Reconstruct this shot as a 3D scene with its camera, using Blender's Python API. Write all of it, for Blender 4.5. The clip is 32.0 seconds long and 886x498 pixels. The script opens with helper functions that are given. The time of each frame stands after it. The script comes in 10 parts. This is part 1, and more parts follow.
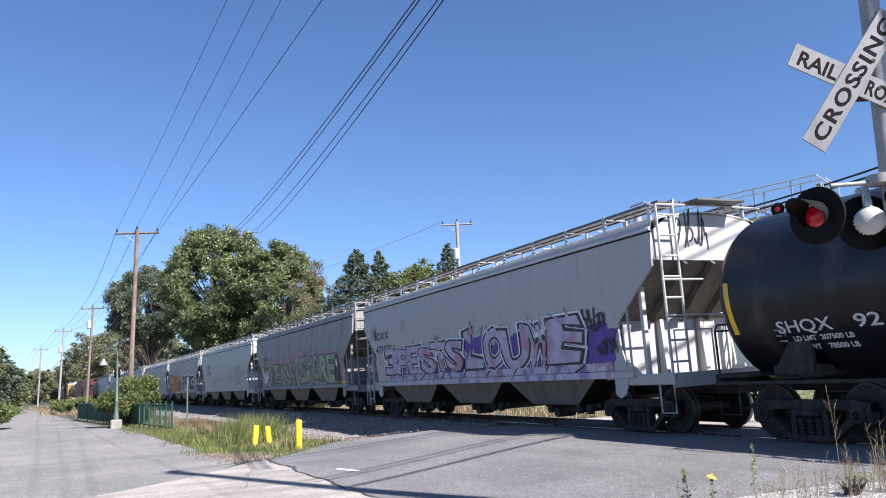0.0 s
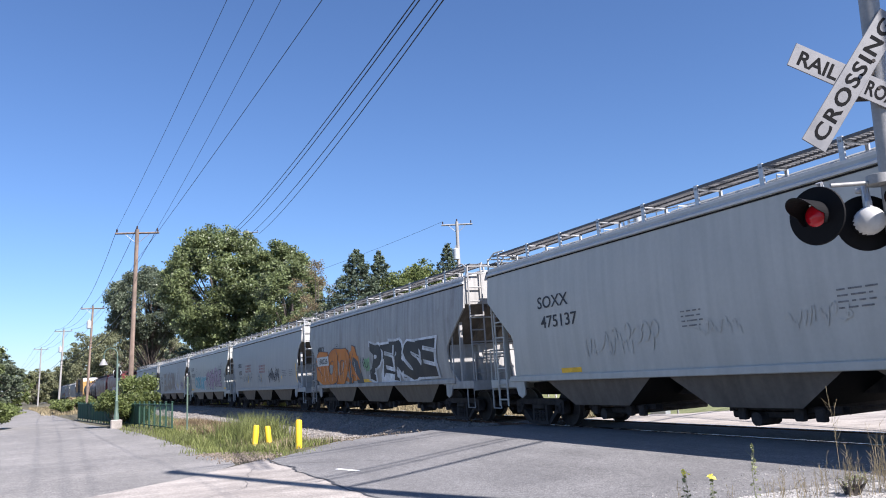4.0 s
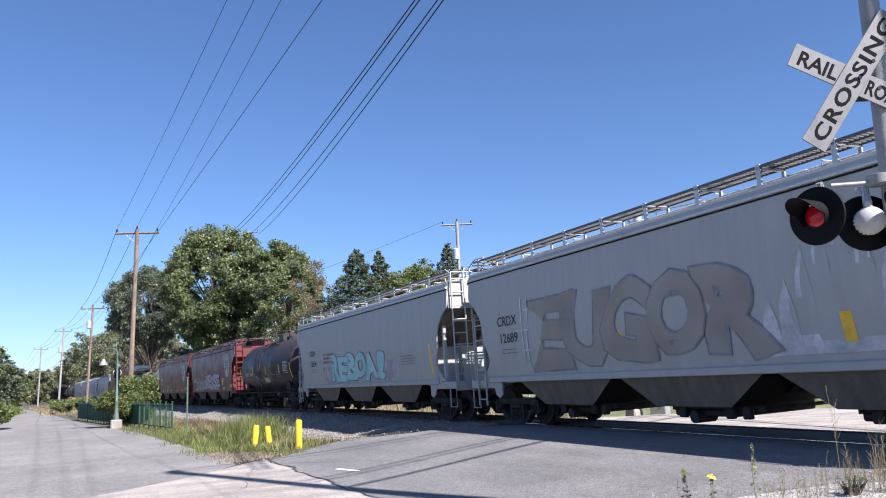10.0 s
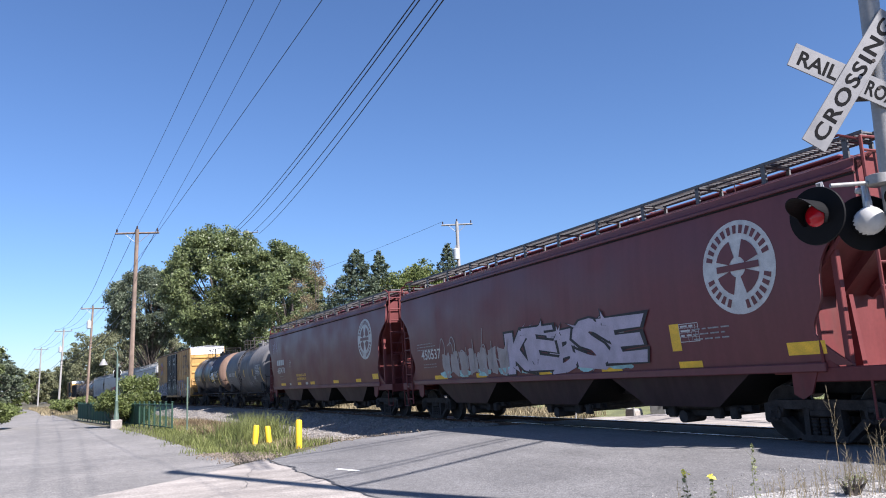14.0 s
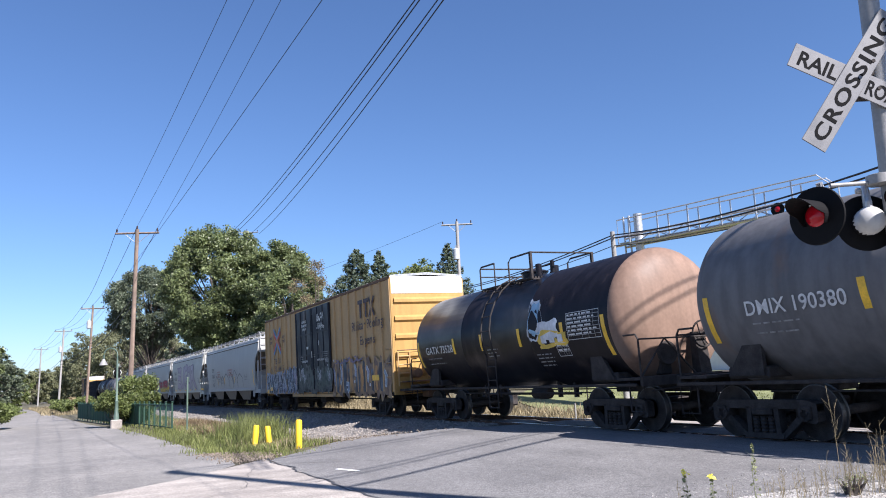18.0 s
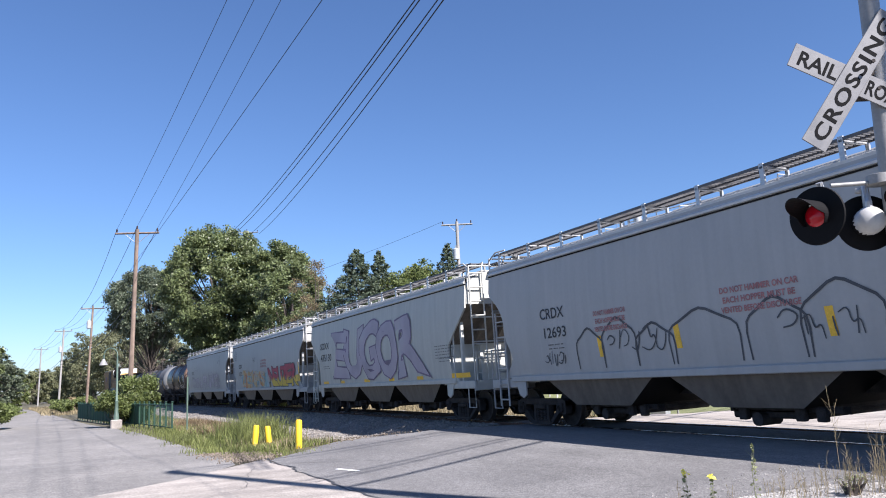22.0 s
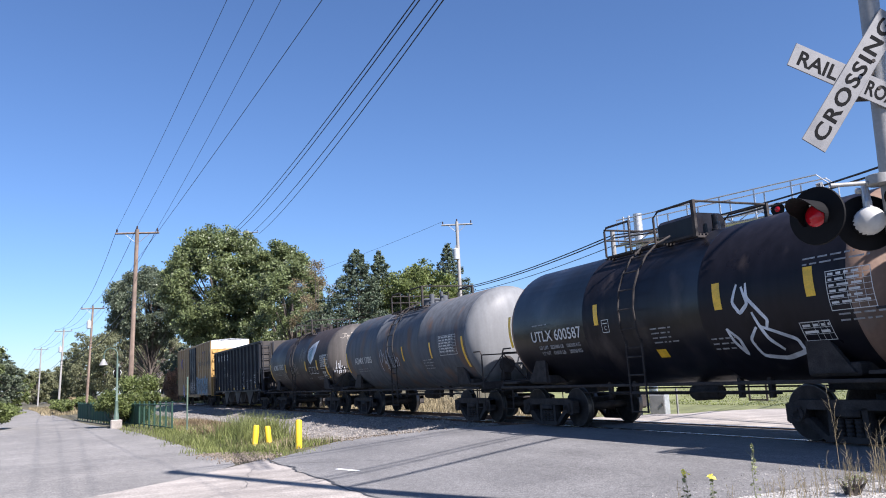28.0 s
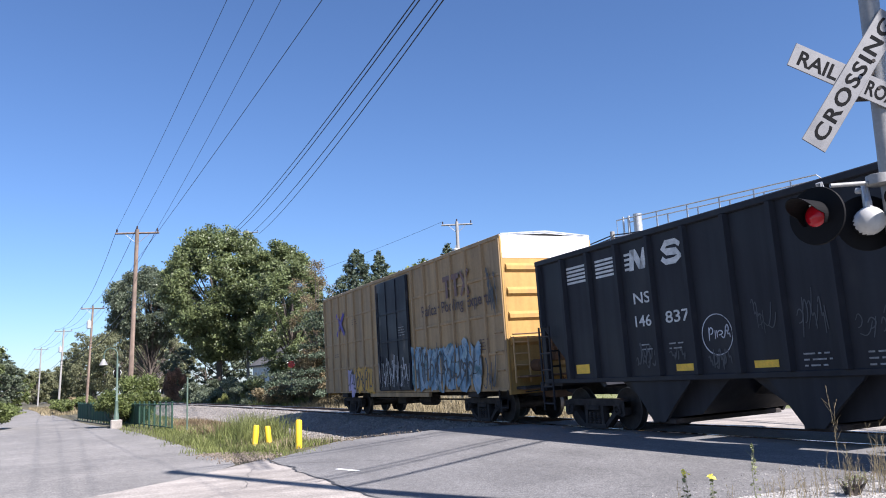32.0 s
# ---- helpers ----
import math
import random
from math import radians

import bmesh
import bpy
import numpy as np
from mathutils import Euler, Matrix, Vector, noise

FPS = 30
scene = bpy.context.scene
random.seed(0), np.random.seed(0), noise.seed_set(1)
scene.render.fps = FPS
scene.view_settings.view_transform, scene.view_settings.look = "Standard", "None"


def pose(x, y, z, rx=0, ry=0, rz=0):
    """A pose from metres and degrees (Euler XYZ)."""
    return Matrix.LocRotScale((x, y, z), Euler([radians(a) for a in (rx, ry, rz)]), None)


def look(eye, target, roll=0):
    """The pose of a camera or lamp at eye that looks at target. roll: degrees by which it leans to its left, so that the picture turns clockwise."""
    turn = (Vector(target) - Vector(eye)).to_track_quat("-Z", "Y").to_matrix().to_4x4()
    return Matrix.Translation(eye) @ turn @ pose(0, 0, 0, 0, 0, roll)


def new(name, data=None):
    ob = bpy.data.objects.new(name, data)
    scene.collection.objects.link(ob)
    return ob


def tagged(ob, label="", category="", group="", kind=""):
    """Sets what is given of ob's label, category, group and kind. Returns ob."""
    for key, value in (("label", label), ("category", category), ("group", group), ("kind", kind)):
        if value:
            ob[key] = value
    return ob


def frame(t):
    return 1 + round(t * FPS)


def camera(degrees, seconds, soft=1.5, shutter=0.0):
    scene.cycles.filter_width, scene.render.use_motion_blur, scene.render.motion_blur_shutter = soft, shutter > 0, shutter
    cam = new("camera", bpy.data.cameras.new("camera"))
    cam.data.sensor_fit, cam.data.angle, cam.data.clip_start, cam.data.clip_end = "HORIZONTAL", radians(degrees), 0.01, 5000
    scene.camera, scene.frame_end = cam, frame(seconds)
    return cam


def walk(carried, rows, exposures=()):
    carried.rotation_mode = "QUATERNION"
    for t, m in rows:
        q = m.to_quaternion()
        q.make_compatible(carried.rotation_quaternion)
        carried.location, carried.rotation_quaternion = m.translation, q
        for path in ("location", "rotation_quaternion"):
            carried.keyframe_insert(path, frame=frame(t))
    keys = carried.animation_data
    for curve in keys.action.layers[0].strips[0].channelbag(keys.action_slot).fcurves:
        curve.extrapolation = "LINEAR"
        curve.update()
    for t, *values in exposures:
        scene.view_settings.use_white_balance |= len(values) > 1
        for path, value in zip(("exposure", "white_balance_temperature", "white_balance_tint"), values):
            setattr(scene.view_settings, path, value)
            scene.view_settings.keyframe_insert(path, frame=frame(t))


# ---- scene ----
# The train runs along +X on a gentle curve; z = 0 is the top of the rails.
cam = camera(59.85, 32.0, soft=1.0)
YAW, PITCH = radians(24.94), radians(9.47)
EYE_AT = Vector((0.0, -11.63, 1.307))
AIM = Vector((-math.cos(YAW) * math.cos(PITCH), math.sin(YAW) * math.cos(PITCH), math.sin(PITCH)))
EYE = look(EYE_AT, EYE_AT + AIM * 10, -2.887)
walk(cam, [(0.0, EYE), (32.0, EYE)], exposures=[(0.0, 1.18, 6150, 17), (32.0, 1.18, 6150, 17)])

# ---- sky and sun ----
SUN_FROM = Vector((1.0, 0.40, 1.0)).normalized()
world = bpy.data.worlds.new("sky")
scene.world = world
world.use_nodes = True
wn = world.node_tree.nodes
sky = wn.new("ShaderNodeTexSky")
sky.sky_type = "NISHITA"
sky.sun_disc = False
sky.sun_elevation = math.asin(SUN_FROM.z)
sky.sun_rotation = math.atan2(SUN_FROM.x, SUN_FROM.y)
sky.altitude, sky.air_density, sky.dust_density, sky.ozone_density = 300, 1.0, 0.55, 8.0
wn["Background"].inputs[1].default_value = 0.069
world.node_tree.links.new(sky.outputs[0], wn["Background"].inputs[0])
lamp = bpy.data.lights.new("sun", "SUN")
lamp.energy, lamp.angle, lamp.color = 5.0, radians(0.53), (1.0, 0.95, 0.87)
sun_ob = new("sun", lamp)
sun_ob.matrix_world = look(SUN_FROM * 50, (0, 0, 0))

# ---- materials ----
MATS = {}


def material(name, base, rough=0.7, metal=0.0, vary=0.25, scale=3.0, fine=40.0, bump=0.15, streak=0.0, dirt=None, dirt_amount=0.0,
             per_object=0.0, per_island=0.0, emit=0.0, spec=0.5, translucent=0.0, speck=0.0, speck_scale=55.0, worn=None):
    """A painted, stony or leafy surface: colour varied at two scales, optional vertical streaks and dirt patches, fine relief."""
    if name in MATS:
        return MATS[name]
    m = bpy.data.materials.new(name)
    m.use_nodes = True
    nodes, links = m.node_tree.nodes, m.node_tree.links
    b = nodes["Principled BSDF"]
    b.inputs["Roughness"].default_value = rough
    b.inputs["Metallic"].default_value = metal
    b.inputs["Specular IOR Level"].default_value = spec
    tc = nodes.new("ShaderNodeTexCoord")

    def noise_at(s, detail, stretch=(1, 1, 1)):
        mp = nodes.new("ShaderNodeMapping")
        mp.inputs["Scale"].default_value = stretch
        links.new(tc.outputs["Object"], mp.inputs[0])
        n = nodes.new("ShaderNodeTexNoise")
        n.inputs["Scale"].default_value, n.inputs["Detail"].default_value = s, detail
        links.new(mp.outputs[0], n.inputs["Vector"])
        return n.outputs["Fac"]

    def ramp(src, lo, hi, a, z):
        r = nodes.new("ShaderNodeMapRange")
        r.inputs["From Min"].default_value, r.inputs["From Max"].default_value = lo, hi
        r.inputs["To Min"].default_value, r.inputs["To Max"].default_value = a, z
        links.new(src, r.inputs[0])
        return r.outputs[0]

    def times(col, fac):
        v = nodes.new("ShaderNodeMix")
        v.data_type, v.blend_type = "RGBA", "MULTIPLY"
        v.inputs[0].default_value = 1.0
        if isinstance(col, tuple):
            v.inputs[6].default_value = (*col, 1)
        else:
            links.new(col, v.inputs[6])
        links.new(fac, v.inputs[7])
        return v.outputs[2]

    coarse, grain = noise_at(scale, 4), noise_at(fine, 3)
    col = times(tuple(base), ramp(coarse, 0.3, 0.7, 1 - vary, 1 + vary * 0.6))
    col = times(col, ramp(grain, 0.25, 0.75, 1 - vary * 0.6, 1 + vary * 0.4))
    if streak:
        col = times(col, ramp(noise_at(1.0, 5, (5.0, 5.0, 0.25)), 0.35, 0.65, 1 - streak, 1 + streak * 0.3))
    if speck:
        col = times(col, ramp(noise_at(speck_scale, 2), 0.42, 0.62, 1 - speck, 1 + speck))
        col = times(col, ramp(noise_at(speck_scale * 0.22, 3), 0.35, 0.65, 1 - speck * 0.4, 1 + speck * 0.4))
    if worn:
        stretch, amount = worn
        col = times(col, ramp(noise_at(1.0, 4, stretch), 0.35, 0.65, 1 - amount, 1 + amount * 0.6))
    if dirt:
        mx = nodes.new("ShaderNodeMix")
        mx.data_type = "RGBA"
        links.new(ramp(noise_at(1.3, 6, (1.0, 1.0, 0.6)), 0.62 - 0.3 * dirt_amount, 0.75, 0.0, 0.85), mx.inputs[0])
        links.new(col, mx.inputs[6])
        mx.inputs[7].default_value = (*dirt, 1)
        col = mx.outputs[2]
    if per_object or per_island:
        src = nodes.new("ShaderNodeObjectInfo").outputs["Random"] if per_object else nodes.new("ShaderNodeNewGeometry").outputs["Random Per Island"]
        k = per_object or per_island
        col = times(col, ramp(src, 0, 1, 1 - k, 1 + k * 0.7))
    links.new(col, b.inputs["Base Color"])
    if bump:
        bp = nodes.new("ShaderNodeBump")
        bp.inputs["Strength"].default_value, bp.inputs["Distance"].default_value = bump, 0.02
        links.new(grain, bp.inputs["Height"])
        links.new(bp.outputs[0], b.inputs["Normal"])
    links.new(ramp(coarse, 0.3, 0.7, max(0.05, rough - 0.1), min(1.0, rough + 0.1)), b.inputs["Roughness"])
    if translucent:
        out = nodes["Material Output"]
        t, mix = nodes.new("ShaderNodeBsdfTranslucent"), nodes.new("ShaderNodeMixShader")
        links.new(times(col, ramp(coarse, 0, 1, 1.2, 1.4)), t.inputs["Color"])
        mix.inputs[0].default_value = translucent
        links.new(b.outputs[0], mix.inputs[1])
        links.new(t.outputs[0], mix.inputs[2])
        links.new(mix.outputs[0], out.inputs["Surface"])
    if emit:
        b.inputs["Emission Color"].default_value = (*base, 1)
        b.inputs["Emission Strength"].default_value = emit
    MATS[name] = m
    return m


def paint(name, base, **k):
    a = dict(spec=0.28, rough=0.55, vary=0.1, scale=0.8, fine=14.0, bump=0.04, streak=0.16, dirt=(0.16, 0.13, 0.11), dirt_amount=0.12)
    a.update(k)
    return material(name, base, **a)


STEEL_DARK = material("grimy_steel", (0.052, 0.046, 0.044), 0.85, 0.0, vary=0.45, scale=6, fine=50, bump=0.3, spec=0.18)
TREAD = material("worn_tread", (0.10, 0.095, 0.09), 0.45, 0.7, vary=0.2, scale=8)
RUST = material("rusty_steel", (0.13, 0.07, 0.045), 0.85, 0.1, vary=0.4, scale=6, bump=0.3)
RAIL_TOP = material("polished_rail", (0.55, 0.54, 0.54), 0.25, 1.0, vary=0.15, scale=4, bump=0.02)
WALK = material("dark_walkway_steel", (0.13, 0.13, 0.135), 0.6, 0.4, vary=0.25, scale=5, bump=0.1)
GALV = material("galvanised_steel", (0.5, 0.51, 0.52), 0.45, 0.6, vary=0.15, scale=8, bump=0.05)
WHITE = material("white_paint", (0.78, 0.78, 0.76), 0.55, vary=0.1, scale=6, bump=0.03)
BLACK = material("black_paint", (0.018, 0.018, 0.02), 0.4, vary=0.2, scale=6, bump=0.05)
YELLOW = material("yellow_paint", (0.80, 0.52, 0.02), 0.5, vary=0.15, scale=6, bump=0.05)
YMARK = material("yellow_reflector", (0.85, 0.50, 0.03), 0.4, vary=0.2, scale=5, bump=0.03)
LETTER_W = material("white_lettering", (0.62, 0.62, 0.60), 0.6, vary=0.25, scale=9, bump=0.0)
LETTER_DIM = material("worn_small_lettering", (0.30, 0.30, 0.30), 0.7, vary=0.4, scale=12, bump=0.0)
LETTER_FAINT = material("faint_dark_lettering", (0.20, 0.20, 0.20), 0.7, vary=0.4, scale=12, bump=0.0)
LETTER_K = material("black_lettering", (0.03, 0.03, 0.035), 0.6, vary=0.3, scale=9, bump=0.0)
LETTER_R = material("faded_red_lettering", (0.40, 0.17, 0.165), 0.6, vary=0.3, scale=9, bump=0.0)
HOP_GREY = paint("pale_grey_paint", (0.4, 0.4, 0.388), vary=0.05, streak=0.06, dirt=None)
HOP_LIGHT = paint("light_grey_paint", (0.475, 0.475, 0.435), vary=0.06, streak=0.08, dirt=None)
HOP_DUSTY = paint("rust_streaked_pale_paint", (0.38, 0.372, 0.355), vary=0.14, streak=0.22, dirt=(0.20, 0.175, 0.15), dirt_amount=0.14)
ROOF_PALE = paint("chalky_roof_paint", (0.56, 0.56, 0.54), vary=0.08, streak=0.05, dirt=(0.30, 0.29, 0.28), dirt_amount=0.05)
HOP_WORN = paint("stained_grey_paint", (0.28, 0.278, 0.275), vary=0.2, streak=0.28, dirt=(0.15, 0.14, 0.135), dirt_amount=0.3)
HOP_RED = paint("mineral_red_paint", (0.15, 0.044, 0.047), rough=0.45, spec=0.35, vary=0.1, streak=0.10, dirt=None)
RED_FRAME = paint("red_frame_paint", (0.15, 0.036, 0.036), vary=0.15, streak=0.15, dirt=(0.10, 0.05, 0.045), dirt_amount=0.1)
# Bay sides: dusty paint, its colour darkened for the shade under the car.
BAY_SIDE = paint("dusty_shaded_bay_paint", (0.145, 0.124, 0.102), vary=0.2, streak=0.2, dirt=(0.12, 0.10, 0.085), dirt_amount=0.12)
BAY_RED = paint("dusty_shaded_red_bay_paint", (0.05, 0.026, 0.027), vary=0.2, streak=0.25, dirt=(0.05, 0.035, 0.03), dirt_amount=0.3)
# Near-black paints in the shade on bay slopes; eave seam and vent share it.
BAY_DARK = material("shade_dark_steel", (0.022, 0.020, 0.019), 0.9, spec=0.12, vary=0.35, scale=2, fine=20, bump=0.1)
# Slope sheets: rusty brown, with the overhang's shade darkened into the colour.
END_GRIME_SHADE = paint("rust_dusted_shaded_end_paint", (0.16, 0.135, 0.11), rough=0.7, vary=0.25, streak=0.25, dirt=(0.08, 0.06, 0.05), dirt_amount=0.25)
TANK_DUSTY = paint("dusty_black_tank_paint", (0.045, 0.039, 0.041), rough=0.5, spec=0.3, vary=0.2, streak=0.15, dirt=None)
TANK_BLACK = paint("tank_black_paint", (0.013, 0.012, 0.016), spec=0.22, rough=0.36, streak=0.3, dirt=(0.07, 0.055, 0.05), dirt_amount=0.15)
TANK_GREY = paint("tank_grey_paint", (0.165, 0.16, 0.16), rough=0.6, spec=0.18, streak=0.2, dirt=(0.20, 0.13, 0.09), dirt_amount=0.05)
TANK_BROWN = paint("tank_brown_paint", (0.042, 0.034, 0.033), rough=0.55, spec=0.3, streak=0.3, dirt=(0.075, 0.048, 0.036), dirt_amount=0.2)
BOX_YELLOW = paint("boxcar_yellow_paint", (0.5, 0.318, 0.145), rough=0.6, vary=0.14, streak=0.10, dirt=(0.36, 0.24, 0.14), dirt_amount=0.05)
BOX_END = paint("boxcar_end_yellow_paint", (0.44, 0.265, 0.085), rough=0.6, vary=0.12, streak=0.12, dirt=(0.36, 0.20, 0.08), dirt_amount=0.1)
BOX_TAN = paint("sun_faded_tan_paint", (0.4, 0.27, 0.142), rough=0.6, vary=0.15, streak=0.25, dirt=(0.20, 0.14, 0.09), dirt_amount=0.2)
DOOR_BLACK = paint("door_black_paint", (0.022, 0.024, 0.033), streak=0.25)
END_RUST = paint("rusty_end_gear_paint", (0.17, 0.10, 0.06), rough=0.75, vary=0.3, streak=0.2, dirt=(0.06, 0.04, 0.03), dirt_amount=0.3)
OPEN_END = paint("dusty_grey_brown_end_paint", (0.06, 0.054, 0.051), rough=0.7, vary=0.2, streak=0.2, dirt=(0.05, 0.04, 0.035), dirt_amount=0.15)
OPEN_BLACK = paint("open_hopper_black_paint", (0.021, 0.022, 0.028), rough=0.6, streak=0.25, dirt=(0.034, 0.033, 0.036), dirt_amount=0.1)


# ---- mesh building ----
class G:
    """Collects vertices and faces, with a material slot for each face."""

    def __init__(self):
        self.v, self.f, self.m, self.slot = [], [], [], 0

    def add(self, verts, faces):
        o = len(self.v)
        self.v += [tuple(p) for p in verts]
        self.f += [tuple(i + o for i in q) for q in faces]
        self.m += [self.slot] * len(faces)
        return self

    def box(self, x0, x1, y0, y1, z0, z1, c=0.0):
        if x0 > x1: x0, x1 = x1, x0
        if y0 > y1: y0, y1 = y1, y0
        if z0 > z1: z0, z1 = z1, z0
        if not c:
            return self.add([(x, y, z) for x in (x0, x1) for y in (y0, y1) for z in (z0, z1)],
                            [(0, 1, 3, 2), (4, 6, 7, 5), (0, 4, 5, 1), (2, 3, 7, 6), (0, 2, 6, 4), (1, 5, 7, 3)])
        c = min(c, (x1 - x0) * 0.45, (y1 - y0) * 0.45, (z1 - z0) * 0.45)
        v, idx = [], {}
        for i, x in enumerate((x0, x1)):
            for j, y in enumerate((y0, y1)):
                for k, z in enumerate((z0, z1)):
                    sx, sy, sz = (c, -c)[i], (c, -c)[j], (c, -c)[k]
                    idx[i, j, k] = len(v)
                    v += [(x, y + sy, z + sz), (x + sx, y, z + sz), (x + sx, y + sy, z)]
        a = lambda i, j, k, n: idx[i, j, k] + n
        f = []
        for s in (0, 1):
            q = [(s, 0, 0), (s, 1, 0), (s, 1, 1), (s, 0, 1)]
            f.append(tuple(a(*t, 0) for t in (q if s else q[::-1])))
            q = [(0, s, 0), (0, s, 1), (1, s, 1), (1, s, 0)]
            f.append(tuple(a(*t, 1) for t in (q if s else q[::-1])))
            q = [(0, 0, s), (1, 0, s), (1, 1, s), (0, 1, s)]
            f.append(tuple(a(*t, 2) for t in (q if s else q[::-1])))
        for p in (0, 1):
            for q in (0, 1):
                fl = (p == q)
                e = (a(0, p, q, 1), a(1, p, q, 1), a(1, p, q, 2), a(0, p, q, 2))
                f.append(e if not fl else e[::-1])
                e = (a(p, 0, q, 0), a(p, 1, q, 0), a(p, 1, q, 2), a(p, 0, q, 2))
                f.append(e if fl else e[::-1])
                e = (a(p, q, 0, 0), a(p, q, 1, 0), a(p, q, 1, 1), a(p, q, 0, 1))
                f.append(e if not fl else e[::-1])
        for i in (0, 1):
            for j in (0, 1):
                for k in (0, 1):
                    t = (a(i, j, k, 0), a(i, j, k, 1), a(i, j, k, 2))
                    f.append(t if (i + j + k) % 2 else t[::-1])
        return self.add(v, f)

    def prism(self, pts, y0, y1, axis="y"):
        """A flat outline given in (x, z) pulled along y; axis 'x': (y, z) pulled along x; 'z': (x, y) pulled along z."""
        place = {"y": lambda a, b, t: (a, t, b), "x": lambda a, b, t: (t, a, b), "z": lambda a, b, t: (a, b, t)}[axis]
        n = len(pts)
        area = sum(pts[i][0] * pts[(i + 1) % n][1] - pts[(i + 1) % n][0] * pts[i][1] for i in range(n))
        if (area > 0) == (axis == "y"):
            pts = pts[::-1]
        v = [place(a, b, y0) for a, b in pts] + [place(a, b, y1) for a, b in pts]
        f = [tuple(range(n))[::-1], tuple(range(n, 2 * n))] + [(i, (i + 1) % n, n + (i + 1) % n, n + i) for i in range(n)]
        return self.add(v, f)

    def tube(self, path, r, n=6, closed=False, r1=None):
        path = [Vector(p) for p in path]
        k = len(path)
        v, f = [], []
        for i, p in enumerate(path):
            d = (path[min(i + 1, k - 1)] - path[max(i - 1, 0)])
            d = d.normalized() if d.length else Vector((0, 0, 1))
            u = d.cross(Vector((0, 0, 1)) if abs(d.z) < 0.95 else Vector((1, 0, 0))).normalized()
            w = d.cross(u)
            rr = r if r1 is None else r + (r1 - r) * i / max(1, k - 1)
            for j in range(n):
                g = 2 * math.pi * j / n
                v.append(p + u * rr * math.cos(g) + w * rr * math.sin(g))
        for i in range(k - 1):
            for j in range(n):
                f.append((i * n + j, (i + 1) * n + j, (i + 1) * n + (j + 1) % n, i * n + (j + 1) % n))
        f += [tuple(range(n)), tuple(range((k - 1) * n, k * n))[::-1]]
        return self.add(v, f)

    def lathe(self, prof, n=24, axis="x", at=(0, 0, 0), caps=True):
        """Turns (distance along axis, radius) rows about the axis."""
        v, f = [], []
        for d, r in prof:
            for j in range(n):
                g = 2 * math.pi * j / n
                c, s = r * math.cos(g), r * math.sin(g)
                q = {"x": (d, c, s), "y": (s, d, c), "z": (c, s, d)}[axis]
                v.append((q[0] + at[0], q[1] + at[1], q[2] + at[2]))
        k = len(prof)
        for i in range(k - 1):
            for j in range(n):
                f.append((i * n + j, i * n + (j + 1) % n, (i + 1) * n + (j + 1) % n, (i + 1) * n + j))
        if caps:
            f += [tuple(range(n))[::-1], tuple(range((k - 1) * n, k * n))]
        if prof[0][0] > prof[-1][0]:
            f = [q[::-1] for q in f]
        return self.add(v, f)

    def mesh(self, name, mats, smooth=False):
        me = bpy.data.meshes.new(name)
        me.from_pydata(self.v, [], self.f)
        for m in (mats if isinstance(mats, (list, tuple)) else [mats]):
            me.materials.append(m)
        if self.slot or any(self.m):
            me.polygons.foreach_set("material_index", self.m)
        if smooth:
            me.polygons.foreach_set("use_smooth", [True] * len(me.polygons))
            me.set_sharp_from_angle(angle=radians(38))
        me.update()
        return me


CACHE = {}


def part(name, g, mats, parent=None, label="", smooth=False, at=None):
    """One mesh object from g under a thing or a part."""
    ob = new(name, g if isinstance(g, bpy.types.Mesh) else g.mesh(name, mats, smooth))
    if parent:
        ob.parent = parent
    if at is not None:
        ob.matrix_basis = at
    if label:
        ob["label"] = label
    return ob


def shared(key, build, mats, name, smooth=False):
    """A mesh built once for each key and set of materials."""
    ms = mats if isinstance(mats, (list, tuple)) else [mats]
    k = (key, tuple(m.name for m in ms))
    if k not in CACHE:
        g = G()
        build(g)
        CACHE[k] = g.mesh(name, list(ms), smooth)
    return CACHE[k]


def smooth01(a, b, x):
    t = min(1.0, max(0.0, (x - a) / (b - a)))
    return t * t * (3 - 2 * t)


# ---- the line of the track ----
KAPPA, BEND_END, BEND_START = 7.21e-4, -115.8, 30.0


def track_y(x):
    if x < BEND_END:
        return -0.5 * KAPPA * BEND_END ** 2 - KAPPA * BEND_END * (x - BEND_END)
    if x > BEND_START:
        return -0.5 * KAPPA * BEND_START ** 2 - KAPPA * BEND_START * (x - BEND_START)
    return -0.5 * KAPPA * x * x


def track_slope(x):
    return -KAPPA * min(max(x, BEND_END), BEND_START)


LEAN = 0.889


def on_track(x, s=0.0):
    """The pose of a thing that stands on the rails at x."""
    return pose(x, track_y(x), 0, LEAN, 0, math.degrees(math.atan(track_slope(x))))


def train_run(t):
    return 11.5927 * (t - 13.0) - 0.012458 * (t - 13.0) ** 2


# ---- the ground ----
def ground_z(x, y):
    q = y - track_y(x)
    a = abs(q)
    cross = smooth01(-21.5, -19.0, x - 0.12 * (y + 3)) * (1 - smooth01(-4.8, -3.0, x))
    road = -0.03 - 0.24 * smooth01(2.0, 8.5, a)
    if q < 0:
        off = -0.22 if a < 1.7 else -0.22 - 0.48 * smooth01(1.7, 3.4, a) + 0.3 * smooth01(3.6, 6.0, a)
        if x > -4:
            off = -0.12 - 0.2 * smooth01(3.0, 9.0, a)
    else:
        bank = smooth01(-28, -40, x)
        off = -0.22 - 0.4 * smooth01(1.7, 3.4, a) + (0.35 + 1.1 * bank) * smooth01(4.0, 10.0, a)
        road = -0.03 - 0.1 * smooth01(2.0, 8.5, a)
    return off + (road - off) * cross

